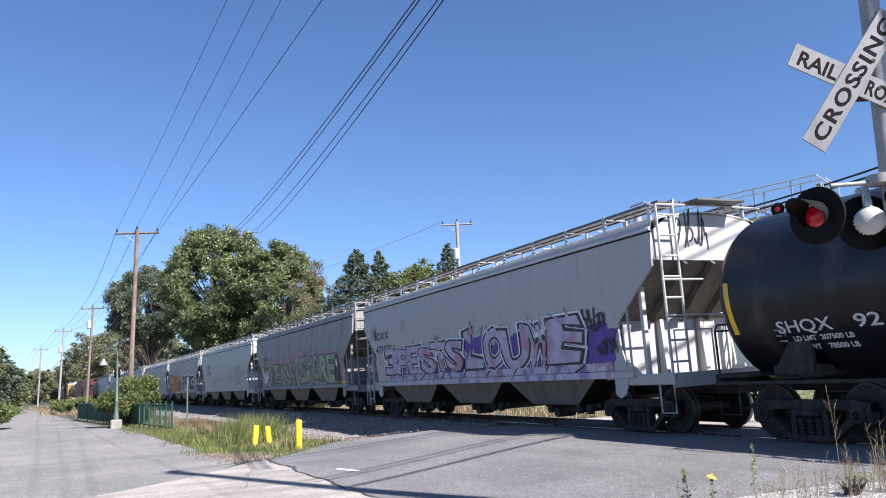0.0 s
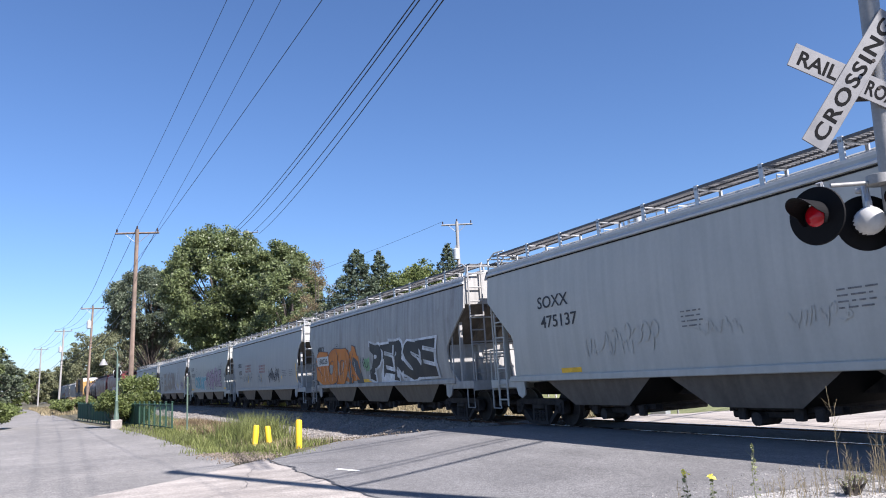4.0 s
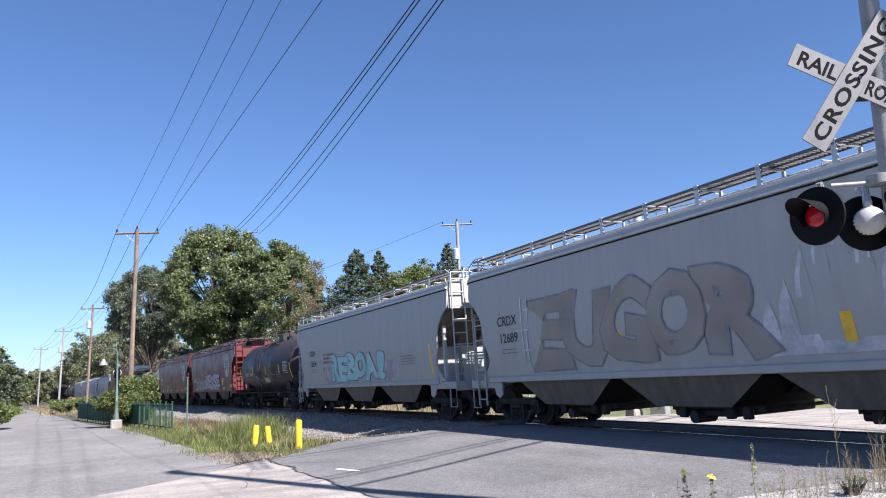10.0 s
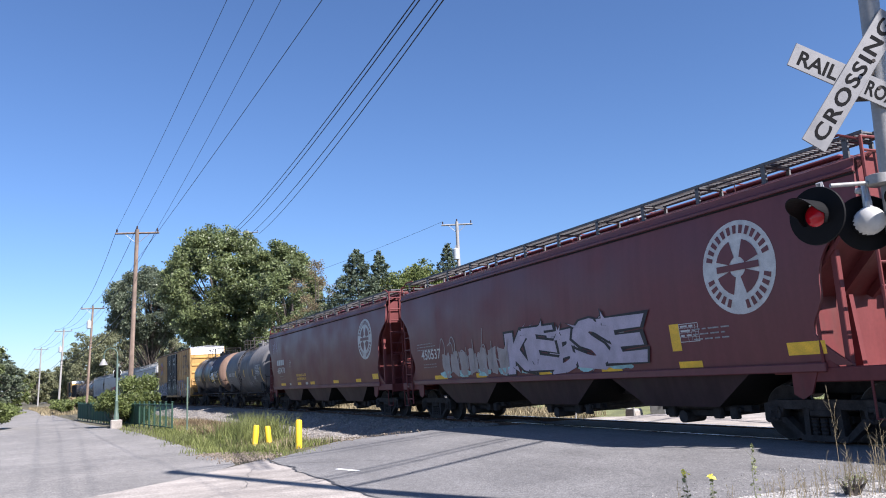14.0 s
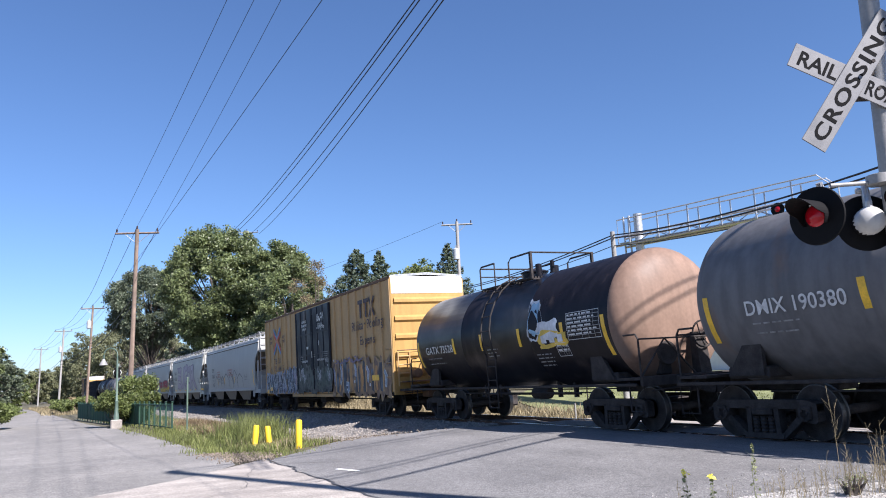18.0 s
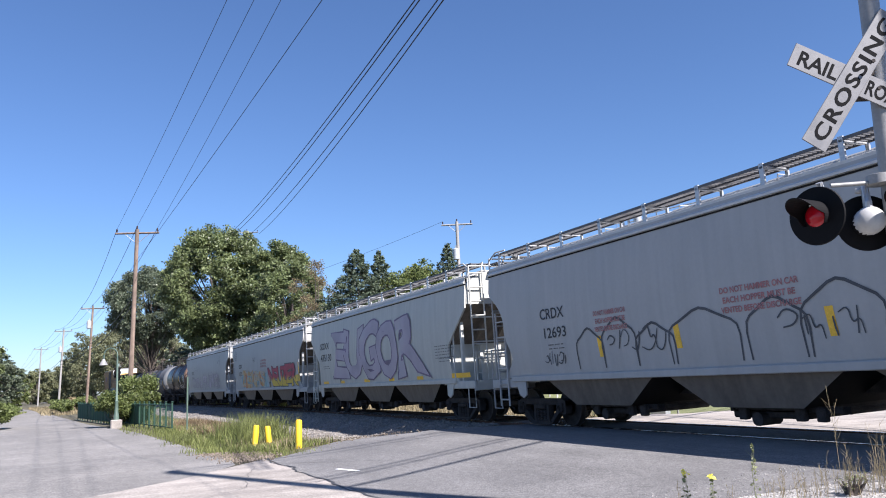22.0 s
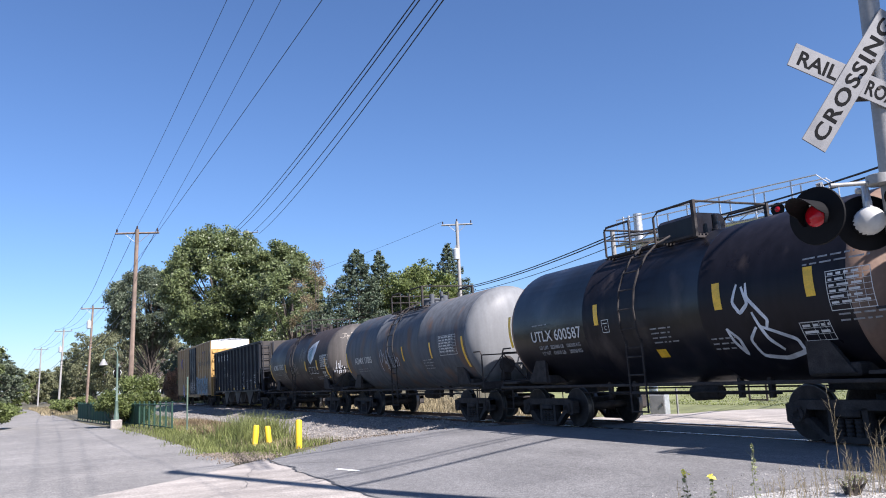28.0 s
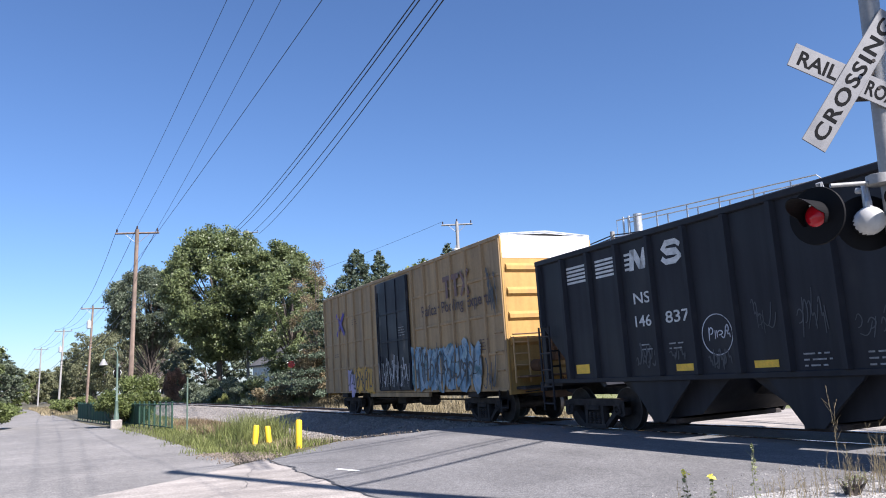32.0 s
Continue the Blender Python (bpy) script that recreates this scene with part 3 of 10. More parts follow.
def scrawl(g, x, z, w, h, y, rng, strokes=5, wide=0.022, surf=None):
    """A tag in one loose hand: stems, zigzags, bowls and hooks."""
    for k in range(strokes * 2):
        cx = x + w * (k + 0.5) / (2 * strokes) + rng.uniform(-0.25, 0.25) * w / strokes
        kind, hh = rng.random(), h * rng.uniform(0.5, 1.1)
        zb, sl, ww = z + h * rng.uniform(0, 0.3), rng.uniform(-0.15, 0.35) * hh, w / strokes * rng.uniform(0.45, 0.95)
        if kind < 0.3:
            c = [(cx, zb + hh), (cx - sl * 0.3, zb + hh * 0.5), (cx - sl, zb)]
        elif kind < 0.6:
            c = [(cx - ww / 2, zb + hh * 0.8), (cx, zb + hh), (cx + ww * 0.1, zb + hh * 0.35), (cx + ww / 2, zb + hh * 0.6), (cx + ww * 0.6, zb)]
        elif kind < 0.82:
            c = [(cx - ww / 2, zb + hh * 0.65), (cx - ww * 0.1, zb + hh), (cx + ww / 2, zb + hh * 0.7), (cx + ww * 0.2, zb + hh * 0.35), (cx - ww * 0.3, zb + hh * 0.3)]
        else:
            c = [(cx - ww * 0.6, zb + hh * 0.2), (cx, zb), (cx + ww * 0.5, zb + hh * 0.3), (cx + ww * 0.8, zb + hh * 0.9)]
        for _ in range(2):
            c = [c[0]] + [(p[0] * (1 - f) + q[0] * f, p[1] * (1 - f) + q[1] * f) for p, q in zip(c, c[1:]) for f in (0.25, 0.75)] + [c[-1]]
        stroke(g, c, wide * rng.uniform(0.55, 0.85), y - 0.0004 * k, surf)


def piece(g, word, x, z, w, h, y, rng, slots, fat=0.10, shear=0.0, surf=None, wild=0.10, thick=0.05, soft=False, edge=None, rise=0.0):
    """A sprayed word in fat letters: slots = (cloud, outline, fill, shine); None leaves a layer out."""
    cloud, line, fill, shine = slots
    n = len(word)
    cw = w / n
    off = lambda zz, dy: (surf(zz) + dy) if surf else dy
    if cloud is not None:
        g.slot = cloud
        for i in range(n + 1):
            blob(g, x + cw * i, z + h * rng.uniform(0.35, 0.65), cw * 0.7, h * rng.uniform(0.45, 0.62), y - 0.001 - 0.0004 * i, rng, surf=surf)
    for i, ch in enumerate(word):
        tilt, dz, sx, sz = rng.uniform(-wild, wild), h * rng.uniform(-wild, wild) * 0.6, cw * rng.uniform(1.05, 1.25), h * rng.uniform(0.95, 1.12)
        layers = [(line, fat + thick, 0.001), (fill, fat, 0.002)]
        if edge is not None:
            layers.insert(0, (edge, fat + thick + 0.03, 0.0004))
        if shine is not None:
            layers.append((shine, -0.012, 0.003))
        if fill is None:
            layers = [(line, fat, 0.001)]
        base, _ = glyphs(ch, 1.0, 0.0, shear)
        xs = [v.x for v in base]
        zs = [v.y for v in base]
        mx, mz, ww, hh = (min(xs) + max(xs)) / 2, (min(zs) + max(zs)) / 2, max(0.25, max(xs) - min(xs)), max(zs) - min(zs)
        spikes = [(rng.uniform(-0.35, 0.35), s * 0.38, rng.uniform(-0.28, 0.28), s * rng.uniform(0.2, 0.42), 0.11) for s in (1, -1, 1) if rng.random() < wild * 7] if fat > 0 and not soft else []
        bend, lean_ = rng.uniform(-0.09, 0.09), rng.uniform(0, 6)

        def warp(u, t):
            px = x + cw * (i + 0.5) + u * sx * 0.86 * (1 + 0.22 * t * math.sin(lean_)) + t * tilt * h + bend * cw * math.cos(4.2 * t + lean_) * 1.6
            pz = z + h / 2 + dz + rise * i / max(1, n - 1) + t * sz * 0.8 + 0.05 * h * math.sin(4.5 * u + 2 * i + lean_)
            return px, pz
        for slot, o, up in layers:
            if slot is None:
                continue
            vs, fs = glyphs(ch, 1.0, o, shear)
            g.slot = slot
            ox, oz = (0.10, 0.10) if (slot == shine and shine is not None and up == 0.003) else (0, 0)
            pts = []
            for v in vs:
                u, t = (v.x - mx) / ww, (v.y - mz) / hh
                px, pz = warp(u, t)
                px, pz = px + ox * cw * 0.3, pz + oz * h * 0.15
                pts.append((px, off(pz, y - up - 0.0035 * i), pz))
            g.add(pts, fs)
            if up != 0.003 and fill is not None:
                for (u0, t0, du, dt, w0) in spikes:
                    k = 1.0 if up == 0.002 else 1.25
                    tri = [warp(u0 - w0 * k, t0), warp(u0 + w0 * k, t0), warp(u0 + du * k + w0 * 0.3, t0 + dt * 0.6 * k), warp(u0 + du * 1.6 * k, t0 + dt * k)]
                    g.add([(p, off(q, y - up - 0.0035 * i), q) for p, q in tri], [(0, 1, 2, 3) if dt > 0 else (3, 2, 1, 0)])


def islands(g, gap=0.03):
    """Splits what g holds into groups of shapes that touch or overlap on the side."""
    root = list(range(len(g.v)))

    def find(a):
        while root[a] != a:
            root[a] = root[root[a]]
            a = root[a]
        return a
    for q in g.f:
        for k in q[1:]:
            root[find(k)] = find(q[0])
    box = {}
    for i, p in enumerate(g.v):
        r = find(i)
        b = box.setdefault(r, [p[0], p[0], p[2], p[2]])
        b[0], b[1], b[2], b[3] = min(b[0], p[0]), max(b[1], p[0]), min(b[2], p[2]), max(b[3], p[2])
    groups = [[b, {r}] for r, b in box.items()]
    merged = True
    while merged:
        merged = False
        out = []
        for b, rs in groups:
            for o in out:
                c = o[0]
                if b[0] < c[1] + gap and c[0] < b[1] + gap and b[2] < c[3] + gap and c[2] < b[3] + gap:
                    o[0] = [min(b[0], c[0]), max(b[1], c[1]), min(b[2], c[2]), max(b[3], c[3])]
                    o[1] |= rs
                    merged = True
                    break
            else:
                out.append([b, rs])
        groups = out
    result = []
    for _, rs in groups:
        h, at = G(), {}
        for q, m in zip(g.f, g.m):
            if find(q[0]) in rs:
                for k in q:
                    if k not in at:
                        at[k] = len(h.v)
                        h.v.append(g.v[k])
                h.f.append(tuple(at[k] for k in q))
                h.m.append(m)
        result.append(h)
    return result


def art(car, g, mats, label=""):
    for h in islands(g) if g.v else []:
        part("graffiti", h, mats, car, label or "sprayed graffiti in several colours")


def spray(name, c):
    return material("spray_" + name, c, 0.6, vary=0.34, scale=1.7, fine=9, bump=0.0, streak=0.12)


SP = {k: spray(k, c) for k, c in dict(
    lilac=(0.42, 0.36, 0.55), purple=(0.10, 0.055, 0.30), pink=(0.62, 0.28, 0.40), black=(0.02, 0.02, 0.025), silver=(0.55, 0.56, 0.60), teal=(0.10, 0.36, 0.42),
    pale=(0.66, 0.68, 0.70), orange=(0.72, 0.22, 0.03), green=(0.22, 0.42, 0.22), olive=(0.35, 0.36, 0.22), yellow=(0.72, 0.50, 0.08), blue=(0.16, 0.32, 0.58),
    sky=(0.32, 0.52, 0.68), red=(0.34, 0.05, 0.075), moss=(0.09, 0.13, 0.11), denim=(0.13, 0.24, 0.38), steel=(0.24, 0.38, 0.46), ochre=(0.52, 0.26, 0.08), peach=(0.55, 0.33, 0.22), sand=(0.52, 0.44, 0.27), aqua=(0.27, 0.42, 0.46), orchid=(0.46, 0.34, 0.52), jade=(0.34, 0.40, 0.31), plum=(0.20, 0.15, 0.24), grape=(0.43, 0.395, 0.435), tan=(0.33, 0.285, 0.24), mauve=(0.38, 0.31, 0.385), mint=(0.36, 0.62, 0.62), char=(0.07, 0.075, 0.085), rose=(0.44, 0.22, 0.235), smoke=(0.24, 0.24, 0.27), amber=(0.60, 0.33, 0.045), dusk=(0.20, 0.24, 0.29)).items()}


def spray_patch(name, colours, scale=1.1, low=None):
    """Spray paint blended in clouds of several colours; low: (height, colour) of a second coat below that height."""
    m = bpy.data.materials.new("spray_" + name)
    m.use_nodes = True
    nodes, links = m.node_tree.nodes, m.node_tree.links
    b = nodes["Principled BSDF"]
    b.inputs["Roughness"].default_value, b.inputs["Specular IOR Level"].default_value = 0.6, 0.25
    tc, n = nodes.new("ShaderNodeTexCoord"), nodes.new("ShaderNodeTexNoise")
    n.inputs["Scale"].default_value, n.inputs["Detail"].default_value = scale, 3
    links.new(tc.outputs["Object"], n.inputs["Vector"])
    ramp = nodes.new("ShaderNodeValToRGB")
    els = ramp.color_ramp.elements
    while len(els) < len(colours):
        els.new(0.5)
    for i, c in enumerate(colours):
        els[i].position = 0.34 + 0.32 * i / (len(colours) - 1)
        els[i].color = (*c, 1)
    links.new(n.outputs["Fac"], ramp.inputs[0])
    col = ramp.outputs[0]
    if low:
        sep, add, rg, mx = nodes.new("ShaderNodeSeparateXYZ"), nodes.new("ShaderNodeMath"), nodes.new("ShaderNodeMapRange"), nodes.new("ShaderNodeMix")
        links.new(tc.outputs["Object"], sep.inputs[0])
        add.operation = "MULTIPLY_ADD"
        links.new(n.outputs["Fac"], add.inputs[0])
        add.inputs[1].default_value = 0.9
        links.new(sep.outputs[2], add.inputs[2])
        rg.inputs["From Min"].default_value, rg.inputs["From Max"].default_value = low[0] + 0.36, low[0] + 0.54
        links.new(add.outputs[0], rg.inputs[0])
        mx.data_type = "RGBA"
        links.new(rg.outputs[0], mx.inputs[0])
        mx.inputs[6].default_value = (*low[1], 1)
        links.new(col, mx.inputs[7])
        col = mx.outputs[2]
    links.new(col, b.inputs["Base Color"])
    return m


PAINT_LILAC = spray_patch("lilac_and_pink", [(0.44, 0.21, 0.29), (0.36, 0.31, 0.43), (0.46, 0.43, 0.50), (0.35, 0.26, 0.42)], 1.3)
PAINT_JADE = spray_patch("jade_green", [(0.16, 0.19, 0.12), (0.26, 0.31, 0.19), (0.34, 0.38, 0.27)], 0.8)
PAINT_ORANGE = spray_patch("burnt_orange", [(0.46, 0.15, 0.03), (0.60, 0.20, 0.035), (0.52, 0.20, 0.06)], 1.3)
PAINT_TEAL = spray_patch("teal", [(0.09, 0.30, 0.36), (0.13, 0.36, 0.42), (0.24, 0.46, 0.50)], 0.9, (1.45, (0.30, 0.48, 0.54)))
PAINT_MAUVE = spray_patch("dusty_mauve", [(0.34, 0.24, 0.31), (0.42, 0.31, 0.39), (0.46, 0.38, 0.46)], 0.9, (1.45, (0.44, 0.42, 0.52)))
PAINT_TAN = spray_patch("faded_tan", [(0.27, 0.235, 0.205), (0.32, 0.28, 0.24), (0.345, 0.315, 0.29)], 0.7)
PAINT_CHROME = spray_patch("dull_lilac_chrome", [(0.33, 0.30, 0.34), (0.40, 0.35, 0.41), (0.42, 0.40, 0.43)], 0.6)
PAINT_RED = spray_patch("red_over_yellow", [(0.30, 0.045, 0.07), (0.38, 0.06, 0.09), (0.33, 0.05, 0.10)], 1.2, (1.72, (0.58, 0.43, 0.07)))
PAINT_PEACH = spray_patch("orange_and_sand", [(0.50, 0.20, 0.10), (0.50, 0.36, 0.16), (0.42, 0.42, 0.36), (0.52, 0.26, 0.13)], 1.6)
PAINT_MINT = spray_patch("mint", [(0.27, 0.50, 0.50), (0.34, 0.58, 0.57), (0.42, 0.62, 0.62)], 0.9)
PAINT_LEDGE = spray_patch("lilac_ledge", [(0.20, 0.15, 0.36), (0.42, 0.40, 0.50), (0.50, 0.49, 0.54), (0.38, 0.22, 0.30)], 1.8)


def end_art(car, x, g, mats, label):
    """Moves flat spray work onto the end sheet at x, reading along +y."""
    g.v = [(x - p[1], p[0], p[2]) for p in g.v]
    part("graffiti", g, mats, car, label)


def new_car(name, label, category, group="cars of the freight train"):
    car = new(name)
    car.empty_display_size = 0.3
    return tagged(car, label, category, group)


def ladder(car, x0, x1, y, z0, z1, rungs, mat, r=0.022, name="ladder"):
    def build(g):
        g.tube([(x0, y, z0), (x0, y, z1)], r * 1.25, 6)
        g.tube([(x1, y, z0), (x1, y, z1)], r * 1.25, 6)
        for i in range(rungs):
            z = z0 + (z1 - z0) * (i + 0.4) / rungs
            g.tube([(x0, y, z), (x1, y, z)], r, 5)
    part(name, shared((name, x0, x1, y, z0, z1, rungs), build, mat, name), None, car)


def cross_ladder(car, x, y0, y1, z0, z1, rungs, mat, r=0.022):
    def build(g):
        g.tube([(x, y0, z0), (x, y0, z1)], r * 1.25, 6)
        g.tube([(x, y1, z0), (x, y1, z1)], r * 1.25, 6)
        for i in range(rungs):
            z = z0 + (z1 - z0) * (i + 0.5) / rungs
            g.tube([(x, y0, z), (x, y1, z)], r, 5)
    part("ladder", shared(("xl", x, y0, y1, z0, z1, rungs), build, mat, "ladder"), None, car)


def covered_hopper(s_rear, s_front, paint_mat, label, round_roof=False, frame_mat=None, notch="straight"):
    """A three-bay covered hopper; returns the car, ready for its lettering. x runs forward."""
    car = new_car("covered_hopper_car", label, "freight car")
    L = s_front - s_rear
    half = L / 2
    frame_mat = frame_mat or paint_mat
    roof_mat = paint_mat if round_roof or paint_mat is HOP_WORN else ROOF_PALE
    # Grey cars' slope sheets and bays use colours with shade mixed into the dirt.
    grime, bay_mat = (frame_mat, BAY_RED) if round_roof else (END_GRIME_SHADE, BAY_SIDE)
    e = half - 0.74
    yb = 1.58
    arch = 0.30 if round_roof else 0.22
    eave = 4.14

    def bulge(z):
        u = (z - 1.25) / (eave - 1.25)
        return -(1.50 + 0.10 * math.sin(max(0, min(1, u)) * math.pi) ** 0.8)
    car_surf = bulge

    def side(g):
        outline_low = 1.22
        cols = 24
        rows = 24
        def x_end(z):
            if notch == "straight":
                return e - 1.22 * min(1.0, max(0.0, (3.28 - z) / 1.02)) + 0.10 * smooth01(1.9, 1.25, z)
            return e - 0.78 * max(0.0, 1 - abs((z - 2.32) / 1.12) ** 2.6) - 0.42 * smooth01(2.3, 1.6, z)
        v, f = [], []
        zs = [outline_low + (eave - outline_low) * (i / rows) for i in range(rows + 1)]
        for z in zs:
            for j in range(cols + 1):
                x = x_end(z) * (2 * j / cols - 1)
                v.append((x, bulge(z), z))
        n = len(v)
        v += [(x, y + 0.05, z) for x, y, z in v]
        w = cols + 1
        for i in range(rows):
            for j in range(cols):
                a = i * w + j
                f.append((a, a + 1, a + w + 1, a + w))
                f.append((n + a, n + a + w, n + a + w + 1, n + a + 1))
        for i in range(rows):
            a = i * w
            f.append((a, a + w, n + a + w, n + a))
            a = i * w + cols
            f.append((a, n + a, n + a + w, a + w))
        for j in range(cols):
            f.append((j, n + j, n + j + 1, j + 1))
        g.add(v, f)
    mesh = shared(("side", round(L, 1), round_roof, notch), side, paint_mat, "side_sheet", True)
    part("side_sheet", mesh, None, car)
    part("side_sheet", mesh, None, car, at=pose(0, 0, 0, 0, 0, 180))
    for key, build in (("side_sill", lambda g: g.box(-e + 0.9, e - 0.9, -1.57, -1.44, 1.13, 1.27, 0.015)),
                       ("eave_plate", lambda g: g.prism([(bulge(eave) - 0.06, eave - 0.14), (bulge(eave) - 0.06, eave - 0.10), (bulge(eave) + 0.12, eave + 0.05), (bulge(eave) + 0.45, eave + 0.20), (bulge(eave) + 0.45, eave + 0.15), (bulge(eave) + 0.04, eave - 0.14)], -e, e, "x")),
                       ("eave_seam", lambda g: g.box(-e, e, bulge(eave - 0.17) - 0.012, bulge(eave - 0.17) + 0.03, eave - 0.185, eave - 0.155))):
        for turn in (0, 180):
            part(key, shared((key, round(L, 1), round_roof), build, BAY_DARK if key == "eave_seam" else roof_mat if key == "eave_plate" else paint_mat, key), None, car, at=pose(0, 0, 0, 0, 0, turn))

    def roof(g):
        n = 12
        pr = []
        for i in range(n + 1):
            u = -1 + 2 * i / n
            pr.append((1.50 * u, eave + 0.05 + arch * (1 - u * u)))
        v, f = [], []
        for x in (-e, e):
            v += [(x, y, z) for y, z in pr] + [(x, y, z - 0.06) for y, z in pr]
        q, h = n + 1, 2 * (n + 1)
        for i in range(n):
            f += [(i, h + i, h + i + 1, i + 1), (q + i, q + i + 1, h + q + i + 1, h + q + i), (i, i + 1, q + i + 1, q + i), (h + i, h + q + i, h + q + i + 1, h + i + 1)]
        f += [(0, q, h + q, h), (n, h + n, h + q + n, q + n)]
        g.add(v, f)

    def seam(g):
        n = 12
        pr = [(1.50 * (-1 + 2 * i / n), eave + 0.055 + arch * (1 - (-1 + 2 * i / n) ** 2)) for i in range(n + 1)]
        g.add([(x, y, z) for x in (-0.03, 0.03) for y, z in pr], [(i, n + 1 + i, n + 2 + i, i + 1) for i in range(n)])
    k = int(2 * e / 1.9)
    for i in range(1, k):
        part("roof_seam", shared(("seam", round_roof), seam, roof_mat, "roof_seam"), None, car, at=pose(-e + 2 * e * i / k, 0, 0))
    part("roof", shared(("roof", round(L, 1), round_roof), roof, roof_mat, "roof"), None, car)

    def hatch(g):
        z = eave + arch
        g.box(-e + 0.9, e - 0.9, -0.28, 0.28, z, z + 0.14, 0.02)
        k = int(2 * e / 2.6)
        for i in range(k):
            x0 = -e + 1.0 + (2 * e - 2.0) * i / k
            x1 = x0 + (2 * e - 2.0) / k - 0.06
            g.box(x0, x1, -0.34, 0.34, z + 0.14, z + 0.20, 0.03)
            g.tube([(x0 + 0.3, -0.38, z + 0.02), (x0 + 0.3, -0.38, z + 0.24), (x0 + 0.3, 0.38, z + 0.24)], 0.015, 5)
    part("hatch_cover", shared(("hatch", round(L, 1), round_roof), hatch, paint_mat, "hatch_cover"), None, car)

    def board(g):
        z = 4.60 if not round_roof else 4.62
        y0, y1 = -1.28, -0.70
        for i in range(3):
            y = y0 + (y1 - y0) * i / 2
            g.box(-e - 0.05, e + 0.05, y - 0.014, y + 0.014, z - 0.05, z)
        k = int(2 * e / 0.085)
        for i in range(k + 1):
            x = -e + 2 * e * i / k
            g.box(x - 0.019, x + 0.019, y0, y1, z - 0.030, z - 0.006)
    GR = WALK
    bm = shared(("board", round(L, 1), round_roof), board, GR, "running_board")
    part("running_board", bm, None, car, "open steel grating walkway")
    part("running_board", bm, None, car, "open steel grating walkway", at=pose(0, 0, 0, 0, 0, 180))

    def bracket(g):
        g.box(-0.045, 0.045, -1.30, -1.26, 4.18, 4.62)
        g.box(-0.03, 0.03, -1.30, -0.66, 4.53, 4.566)
        g.box(-0.03, 0.03, -0.70, -0.66, 4.30, 4.56)
    k = 12
    bmesh_ = shared("bracket", bracket, WALK if round_roof else GALV, "bracket")
    for i in range(k):
        x = -e + 0.25 + (2 * e - 0.5) * i / (k - 1)
        part("bracket", bmesh_, None, car, at=pose(x, 0, 0))
        part("bracket", bmesh_, None, car, at=pose(x, 0, 0, 0, 0, 180))

    def slope(g):
        t = 0.05
        n = 10
        rim = [(1.50 * (-1 + 2 * i / n), eave + 0.03 + arch * (1 - (-1 + 2 * i / n) ** 2)) for i in range(n + 1)]
        g.prism([(-1.50, 3.40), *rim, (1.50, 3.40)], e - t, e, "x")

    def slope_low(g):
        g.prism([(e, 3.42), (e - 0.07, 3.42), (e - 1.26, 2.36), (e - 1.19, 2.29)], -1.50, 1.50)

    def slope_rib(g):
        g.prism([(e - 0.02, 3.40), (e + 0.08, 3.32), (e - 1.06, 2.24), (e - 1.18, 2.32)], -0.04, 0.04)
    for turn in (0, 180):
        part("end_panel", shared(("slope", round(L, 1), round_roof), slope, frame_mat, "end_panel"), None, car, at=pose(0, 0, 0, 0, 0, turn))
        if round_roof:
            part("vent_grille", shared(("vent", round(L, 1)), lambda g: g.box(e - 0.01, e + 0.03, -0.95, -0.35, 4.02, 4.34, 0.01), BAY_DARK, "vent_grille"), None, car, "dark vent grille", at=pose(0, 0, 0, 0, 0, turn))
        part("slope_sheet", shared(("slope2", round(L, 1), round_roof), slope_low, grime, "slope_sheet"), None, car, at=pose(0, 0, 0, 0, 0, turn))
        part("end_bulkhead", shared(("bulk", round(L, 1)), lambda g: g.box(e - 1.25, e - 1.19, -1.49, 1.49, 1.15, 2.34, 0.01), frame_mat, "end_bulkhead"), None, car, at=pose(0, 0, 0, 0, 0, turn))
        for y in (-0.75, 0.0, 0.75):
            part("slope_rib", shared(("slope3", round(L, 1), round_roof), slope_rib, grime, "slope_rib"), None, car, at=pose(0, 0, 0, 0, 0, turn) @ pose(0, y, 0))

    x1 = half - 0.52
    bits = [("end_sill", lambda g: g.box(x1 - 0.08, x1, -1.48, 1.48, 0.92, 1.20, 0.015)), ("platform_deck", lambda g: g.box(e - 2.0, x1 - 0.08, -1.4, 1.4, 1.10, 1.14))]
    for s in (-1, 1):
        bits += [("sill_extension", lambda g, s=s: g.box(e - 1.5, x1, s * 1.52, s * 1.42, 0.98, 1.20, 0.015)),
                 ("jacking_pad", lambda g, s=s: g.prism([(e - 1.55, 1.2), (e - 1.55, 0.80), (e - 1.40, 0.72), (e - 1.22, 0.80), (e - 1.05, 1.2)], s * 1.50, s * 1.535)),
                 ("slope_brace", lambda g, s=s: g.prism([(e - 1.18, 1.15), (e - 0.98, 1.15), (e - 1.06, 2.30), (e - 1.18, 2.30)], s * 0.55 - 0.05, s * 0.55 + 0.05)),
                 ("end_post", lambda g, s=s: g.box(e - 0.62, e - 0.52, s * 1.38, s * 1.48, 1.15, 3.5, 0.01))]
    for n_, (nm, build) in enumerate(bits):
        for turn in (0, 180):
            part(nm, shared(("plat", n_, round(L, 1)), build, frame_mat, nm), None, car, at=pose(0, 0, 0, 0, 0, turn))

    part("centre_sill", shared(("sill", round(L, 1)), lambda g: g.box(-half + 0.5, half - 0.5, -0.22, 0.22, 0.72, 1.05, 0.02), STEEL_DARK, "centre_sill"), None, car)

